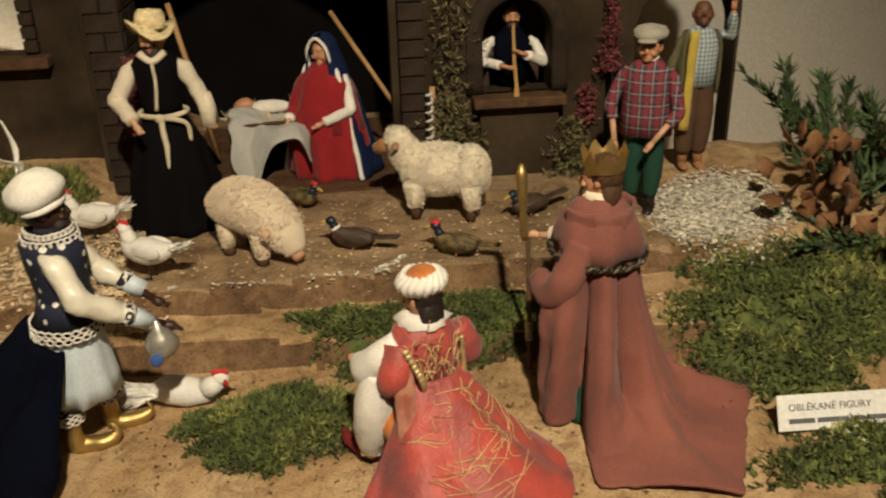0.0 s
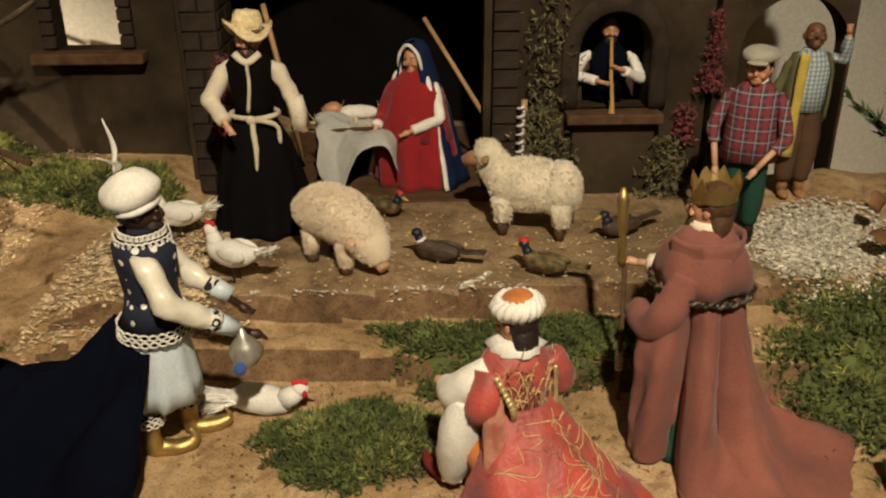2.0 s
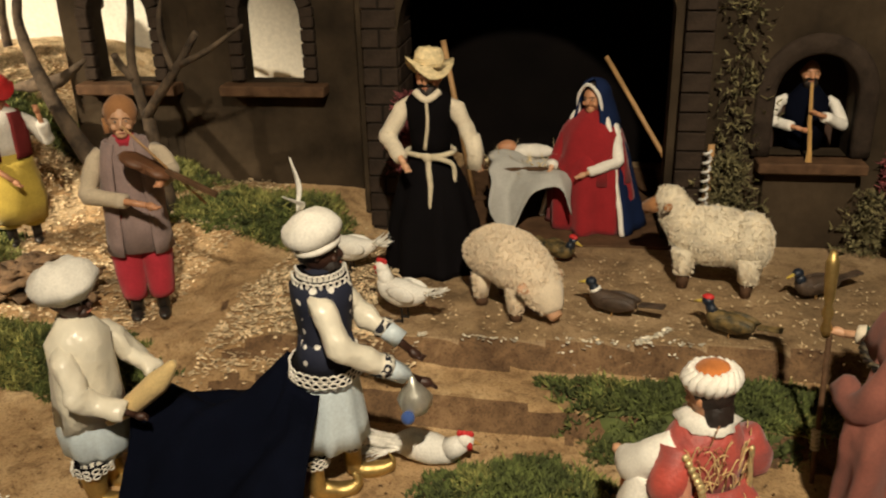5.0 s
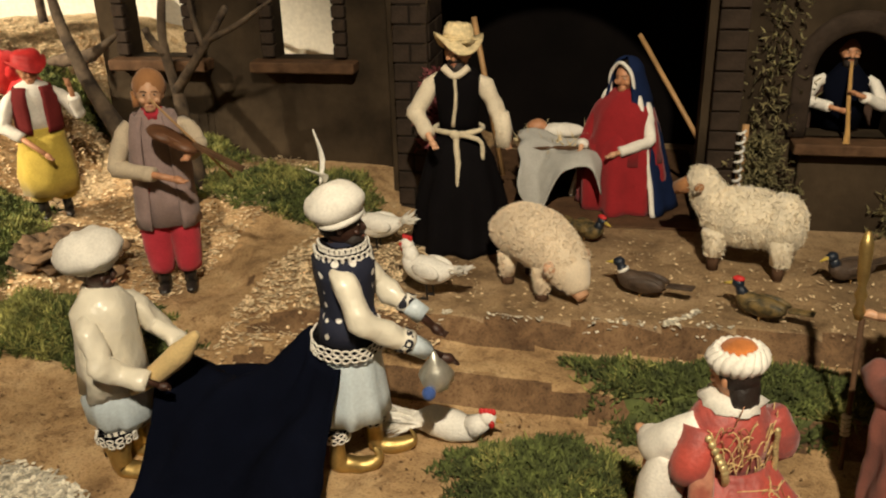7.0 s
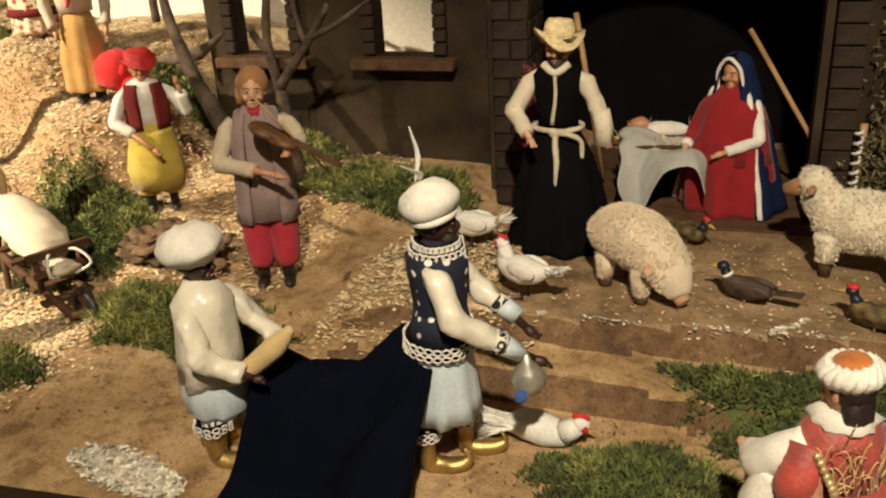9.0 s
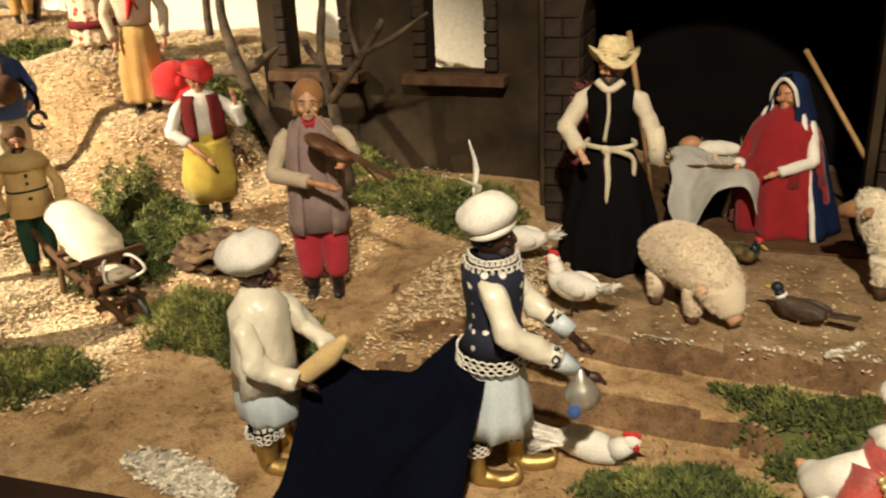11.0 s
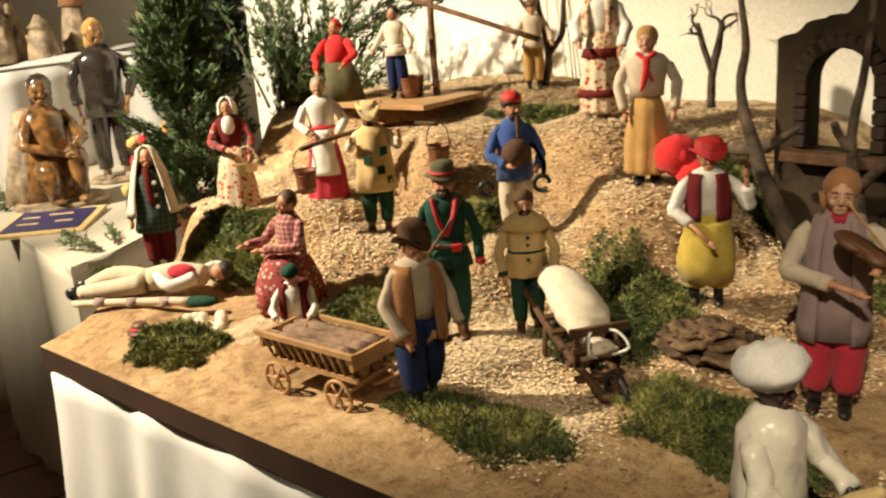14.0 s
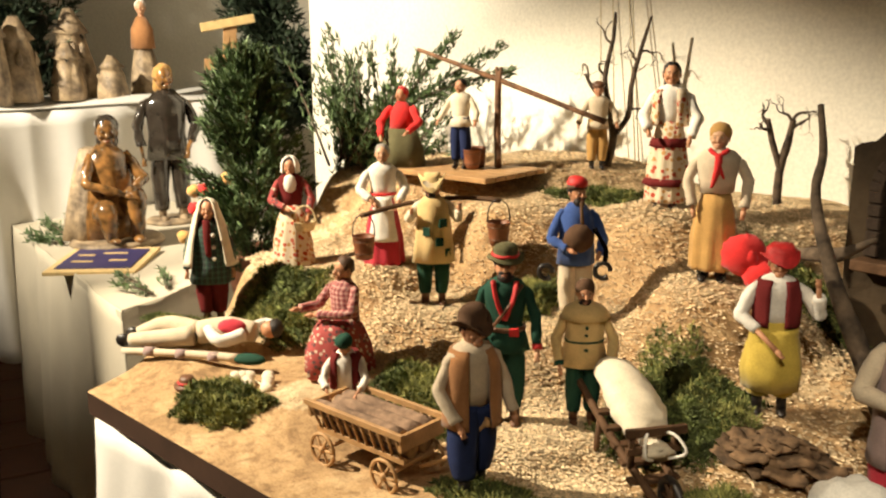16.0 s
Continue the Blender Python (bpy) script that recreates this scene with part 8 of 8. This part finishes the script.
for s in (-1, 1):
    Shape().tube([(0, 0, 0.18), (0.010 * s, 0, 0.235)], [0.006, 0.004], M_POLE, 7).make("fork").parent = sweep
Shape().tube([(-0.21, -0.11, 0.275), (0, 0, 0.205), (0.20, 0.16, 0.115)], [0.005, 0.006, 0.007], M_POLE, 8, 3, 1.0, 0.05).make("pole").parent = sweep
bucket(pose(-1.955, 1.245, WZ + 0.001), "small brown wooden bucket on the well platform", False)
bucket(pose(-1.985, 1.275, WZ + 0.001), "small brown wooden bucket on the well platform", False)
for k, (x0, x1) in enumerate(((-1.93, -1.90), (-1.90, -1.86), (-1.87, -1.80), (-1.86, -1.79))):
    s = Shape().tube([(x0 - 0.12, wall_y(x0) - 0.05, 1.95), (x1 - 0.05, wall_y(x1) - 0.1, 1.13)], 0.0016, C_ROPE, 5)
    tagged(s.make("hanging_cord"), "thin pale cord hanging before the white wall", "cord", "hanging cords")

# ---- the sign on the slope ----
card = base("label_card", pose(0.455, 1.015, 0.825, 62, 0, 9), "white paper label card standing in the moss", "label")
Shape().box((0, 0, 0), (0.135, 0.038, 0.0012), mat("white_paper", (0.8, 0.79, 0.74), 0.7, 0.03, 20, 0.05, 200)).make("paper").parent = card
M_INK = mat("grey_ink", (0.12, 0.12, 0.13), 0.7, 0.1, 20, 0.0, 200)
tx = bpy.data.curves.new("printed_line", "FONT")
tx.body, tx.size, tx.align_x, tx.extrude = "OBLÉKANÉ FIGURY", 0.0105, "LEFT", 0.0002
tx.materials.append(M_INK)
t_ob = new("printed_line", tx)
t_ob.parent = card
t_ob.location = (-0.056, 0.002, 0.0012)
for x, w in ((-0.042, 0.028), (-0.008, 0.034), (0.02, 0.012), (0.042, 0.024)):
    Shape().box((x, -0.009, 0.001), (w, 0.005, 0.0008), M_INK).make("text_bar").parent = card

# ---- the second table, with ceramics ----
M_CER = mat("amber_glazed_ceramic", (0.24, 0.115, 0.035), 0.2, 0.5, 30, 0.3, 150, second=(0.09, 0.055, 0.025), coat=0.6)
M_CERDK = mat("dark_glazed_ceramic", (0.035, 0.028, 0.022), 0.15, 0.3, 22, 0.2, 150, coat=0.7)
M_CERST = mat("grey_stoneware", (0.32, 0.24, 0.15), 0.6, 0.35, 22, 0.8, 90, second=(0.15, 0.105, 0.065))


def table_top(name, poly, z, m, label):
    sh = Shape()
    n = len(poly)
    sh.add([(x, y, z) for x, y in poly] + [(x, y, z - 0.02) for x, y in poly], [tuple(range(n)), tuple(range(2 * n - 1, n - 1, -1))] + [(i, n + i, n + (i + 1) % n, (i + 1) % n) for i in range(n)], m, False)
    return sh.make(name)


A, B, C, D = (-2.30, 0.47), (-3.62, 0.26), (-3.95, 1.05), (-2.85, 1.12)
top2 = table_top("table_cover", [A, D, C, B], 0.80, M_LINEN, "")
tagged(top2, "beige linen cover lying on a side table", "tablecloth")
drape("tablecloth", [B, A, D], 0.803, 0.05, M_LINEN, "beige linen cloth hanging round a side table", 13, 0.02, 0.03)
tier = [(-3.55, -0.15), (-3.62, 0.35), (-3.78, 0.72), (-3.95, 1.30)]
drape("tablecloth", tier[::-1], 1.20, 0.30, M_CLOTH, "white cloth hanging in deep folds from a raised tier", 15, 0.045, 0.03)


def tier_top(u, v):
    x = np.interp(u, [0, 0.35, 0.65, 1], [p[0] for p in tier]) - 0.9 * v
    y = np.interp(u, [0, 0.35, 0.65, 1], [p[1] for p in tier]) + 0.1 * v
    return (x, y, 1.20 + 0.02 * math.sin(11 * u + 2 * v) * math.sin(7 * v) + 0.01)
tagged(Shape().sheet(tier_top, 40, 16, M_CLOTH, 0.006).make("tier_cover"), "white cloth lying in folds on a raised tier", "tablecloth")

# plaque on the side table
M_PLAQUE = mat("dark_blue_board", (0.035, 0.03, 0.11), 0.5, 0.1, 10, 0.05, 200)
pl = base("plaque", pose(-2.855, 0.49, 0.806, 2, 0, 66), "dark blue plaque in a pale wooden frame on the side table", "plaque")
Shape().box((0, 0, 0), (0.26, 0.27, 0.010), C_PALEYEL).make("frame").parent = pl
Shape().box((0, 0, 0.004), (0.215, 0.205, 0.010), M_PLAQUE).make("board").parent = pl
for x, y, w in ((-0.06, 0.03, 0.05), (0.02, 0.05, 0.07), (-0.05, -0.04, 0.06), (0.05, -0.03, 0.05)):
    Shape().box((x, y, 0.0098), (w, 0.012, 0.002), C_PALEYEL).make("text_bar").parent = pl
pts = [((-2.45, 0.55, 0.81), (-2.62, 0.50, 0.82)), ((-2.44, 0.60, 0.81), (-2.60, 0.62, 0.82)), ((-2.40, 0.56, 0.81), (-2.50, 0.48, 0.82))]
fir_spray(pts, 45, 0.020, 0.006, "small fir sprig lying on the linen cover", "fir_sprig", "branch")
pts = [((-3.2, 0.42, 0.81), (-3.45, 0.36, 0.83)), ((-3.2, 0.45, 0.81), (-3.5, 0.45, 0.84)), ((-3.15, 0.4, 0.81), (-3.3, 0.3, 0.82))]
fir_spray(pts, 90, 0.026, 0.014, "fir sprig lying beside a ceramic figure", "fir_sprig", "branch")

# seated and standing ceramic figures
H = 0.60
S = Shape()
S.lathe([(0.23 * H, 0.0), (0.24 * H, 0.015 * H), (0.22 * H, 0.03 * H)], M_CERST, n=28, wob=0.02)
S.lathe([(0.15 * H, 0.03 * H), (0.15 * H, 0.12 * H), (0.13 * H, 0.24 * H), (0.115 * H, 0.38 * H), (0.10 * H, 0.46 * H), (0.04 * H, 0.52 * H)], M_CER, c=(0, 0.05 * H, 0), sq=(1, 0.85), n=30, fold=(7, 0.08))
q, M = head(S, H, M_CER, M_CERDK, None, 0.585, (10, 0, -14), (0, 0.02), True)
for s, k in ((-1, 0.20), (1, 0.26)):
    S.tube([(s * 0.06 * H, 0.03 * H, 0.13 * H), (s * 0.075 * H, -0.12 * H, k * H), (s * 0.07 * H, -0.15 * H, k * 0.5 * H), (s * 0.06 * H, -0.14 * H, 0.04 * H)], [0.065 * H, 0.055 * H, 0.04 * H, 0.03 * H], M_CER, 12, 5, 1.0, 0.03)
    S.ell((s * 0.06 * H, -0.18 * H, 0.045 * H), (0.032 * H, 0.06 * H, 0.02 * H), M_CER, 10, 6)
arm(S, H, -1, (-0.145, -0.04, 0.33), (0.02, -0.15, 0.27), M_CER, M_CER, 1.1, None, (0.085, 0.04, 0.47))
arm(S, H, 1, (0.15, -0.05, 0.34), (0.06, -0.17, 0.31), M_CER, M_CER, 1.1, None, (0.085, 0.04, 0.47))
S.lathe([(0.23 * H, 0.02 * H), (0.20 * H, 0.16 * H), (0.15 * H, 0.34 * H), (0.09 * H, 0.50 * H)], M_CERST, c=(-0.05 * H, 0.11 * H, 0), sq=(0.8, 0.55), n=26, fold=(6, 0.12))
crumple(S, 0.006, 22)
tagged(S.make("seated_ceramic_figure", pose(-3.09, 0.555, 0.81, 0, 0, 100)), "seated glazed amber ceramic figure on the side table", "ceramic figure")
H = 0.57
S = Shape()
S.lathe([(0.17 * H, 0.0), (0.16 * H, 0.02 * H)], M_CERST, n=24)
legs(S, H, M_CERDK, M_CERST, 0.06, 1.15, hem=0.08)
S.lathe([(0.125 * H, 0.40 * H), (0.105 * H, 0.55 * H), (0.115 * H, 0.66 * H), (0.125 * H, 0.75 * H), (0.05 * H, 0.83 * H)], M_CERDK, sq=(1, 0.72), n=28, fold=(6, 0.07))
arm(S, H, -1, (-0.175, -0.01, 0.62), (-0.16, -0.06, 0.42), M_CERDK, M_CER, 1.4, None, (0.11, 0, 0.775), 0.35)
arm(S, H, 1, (0.17, -0.03, 0.62), (0.10, -0.12, 0.46), M_CERDK, M_CER, 1.4, None, (0.11, 0, 0.775), 0.35)
head(S, H, M_CER, C_OCHRE, None, 0.90, (8, 0, 10), (0, 0), True)
crumple(S, 0.007, 22)
tagged(S.make("standing_ceramic_figure", pose(-3.42, 0.79, 0.80, 0, 0, 88)), "standing dark glazed ceramic figure on the side table", "ceramic figure")
S = Shape()
for k in range(16):
    S.ell((rng.normal(0, 0.03), rng.normal(0, 0.03), 0.22 + rng.uniform(-0.12, 0.06)), (0.02, 0.02, 0.018), C_SCARLET if k % 3 else C_OCHRE, 9, 6, None, 0.08)
S.tube([(0, 0, 0), (0, 0, 0.2)], 0.006, M_BARK, 6)
tagged(S.make("flower_bunch", pose(-2.60, 0.775, 0.80)), "bunch of orange and red dried flowers beside the thuja", "flowers")


def stone_tower(x, y, z, r, h, label, name="stoneware_tower", lean=0.0):
    S = Shape().lathe([(r, 0), (r * 0.95, h * 0.3), (r * 0.72, h * 0.6), (r * 0.6, h * 0.72), (r * 0.85, h * 0.74), (r * 0.5, h * 0.86), (r * 0.22, h)], M_CERST, n=26, fold=(5, 0.10), wob=0.03)
    for k in range(5):
        a = rng.uniform(0, 6.28)
        S.ell((r * 0.85 * math.cos(a), r * 0.85 * math.sin(a), h * rng.uniform(0.1, 0.55)), (r * 0.16, r * 0.16, h * 0.09), M_CERST, 8, 6)
        S.ell((r * 0.55 * math.cos(a + 1), r * 0.55 * math.sin(a + 1), h * rng.uniform(0.55, 0.8)), (r * 0.14, r * 0.14, h * 0.05), M_CERDK, 8, 6)
    crumple(S, 0.010, 26)
    tagged(S.make(name, pose(x, y, z, lean, 0, 0)), label, "ceramic", "ceramics on the tier")


stone_tower(-3.88, 0.22, 1.215, 0.085, 0.34, "tall grey stoneware tower on the white tier", lean=-4)
stone_tower(-3.98, 0.34, 1.215, 0.075, 0.32, "grey stoneware tower on the white tier")
stone_tower(-4.15, 0.55, 1.215, 0.08, 0.36, "tall grey stoneware tower on the white tier")
stone_tower(-3.98, 0.05, 1.215, 0.07, 0.18, "low grey stoneware house on the white tier", "stoneware_house")
stone_tower(-4.02, 0.52, 1.215, 0.06, 0.22, "small grey stoneware tower on the white tier")
stone_tower(-3.98, 0.68, 1.215, 0.055, 0.17, "low brown stoneware house on the white tier", "stoneware_house")
stone_tower(-4.2, 0.18, 1.215, 0.08, 0.22, "low grey stoneware house on the white tier", "stoneware_house")
S = Shape()
skirt(S, 0.4, M_CERST, 0.17, 0.0, 0.6, 7, 0.05)
S.lathe([(0.05, 0.2), (0.045, 0.28), (0.02, 0.33)], C_TAN, n=16)
head(S, 0.4, C_SKINPALE, C_WHITE, None, 0.92)
tagged(S.make("ceramic_angel", pose(-4.12, 0.83, 1.215, 0, 0, 75)), "pale ceramic robed figure on the white tier", "ceramic figure")
cr = base("wooden_cross", pose(-3.86, 1.12, 1.215, 0, 4, 78), "light wooden cross with slanted roof boards on the tier", "cross")
Shape().box((0, 0, 0.15), (0.055, 0.03, 0.30), M_WOOD).make("post").parent = cr
Shape().box((0, 0, 0.13), (0.20, 0.03, 0.045), M_WOOD).make("arm").parent = cr
Shape().box((-0.01, -0.004, 0.30), (0.22, 0.05, 0.035), C_PALEYEL, Euler((0, radians(-14), 0)).to_matrix()).make("roof_board").parent = cr
# tall evergreens behind the tier
pts = []
for k in range(120):
    z = rng.uniform(0.0, 0.9)
    a, r = rng.uniform(0, 6.28), rng.uniform(0.1, 0.26)
    pts.append(((-4.25, 1.42, 1.0 + z), (-4.25 + r * math.cos(a), 1.42 + r * math.sin(a), 1.02 + z + rng.uniform(-0.05, 0.12))))
fir_spray(pts, 40, 0.05, 0.03, "tall evergreen standing behind the tier, coloured dark for shade", "evergreen_tree", "tree", M_FIRSHADE)
pts = []
for k in range(60):
    z = rng.uniform(0.0, 0.6)
    a, r = rng.uniform(0, 6.28), rng.uniform(0.1, 0.3)
    pts.append(((-4.3, 0.35, 1.2 + z), (-4.3 + r * math.cos(a), 0.35 + r * math.sin(a), 1.25 + z + rng.uniform(-0.05, 0.15))))
fir_spray(pts, 40, 0.05, 0.03, "evergreen branches behind the stoneware, coloured dark for shade", "evergreen_tree", "tree", M_FIRSHADE)
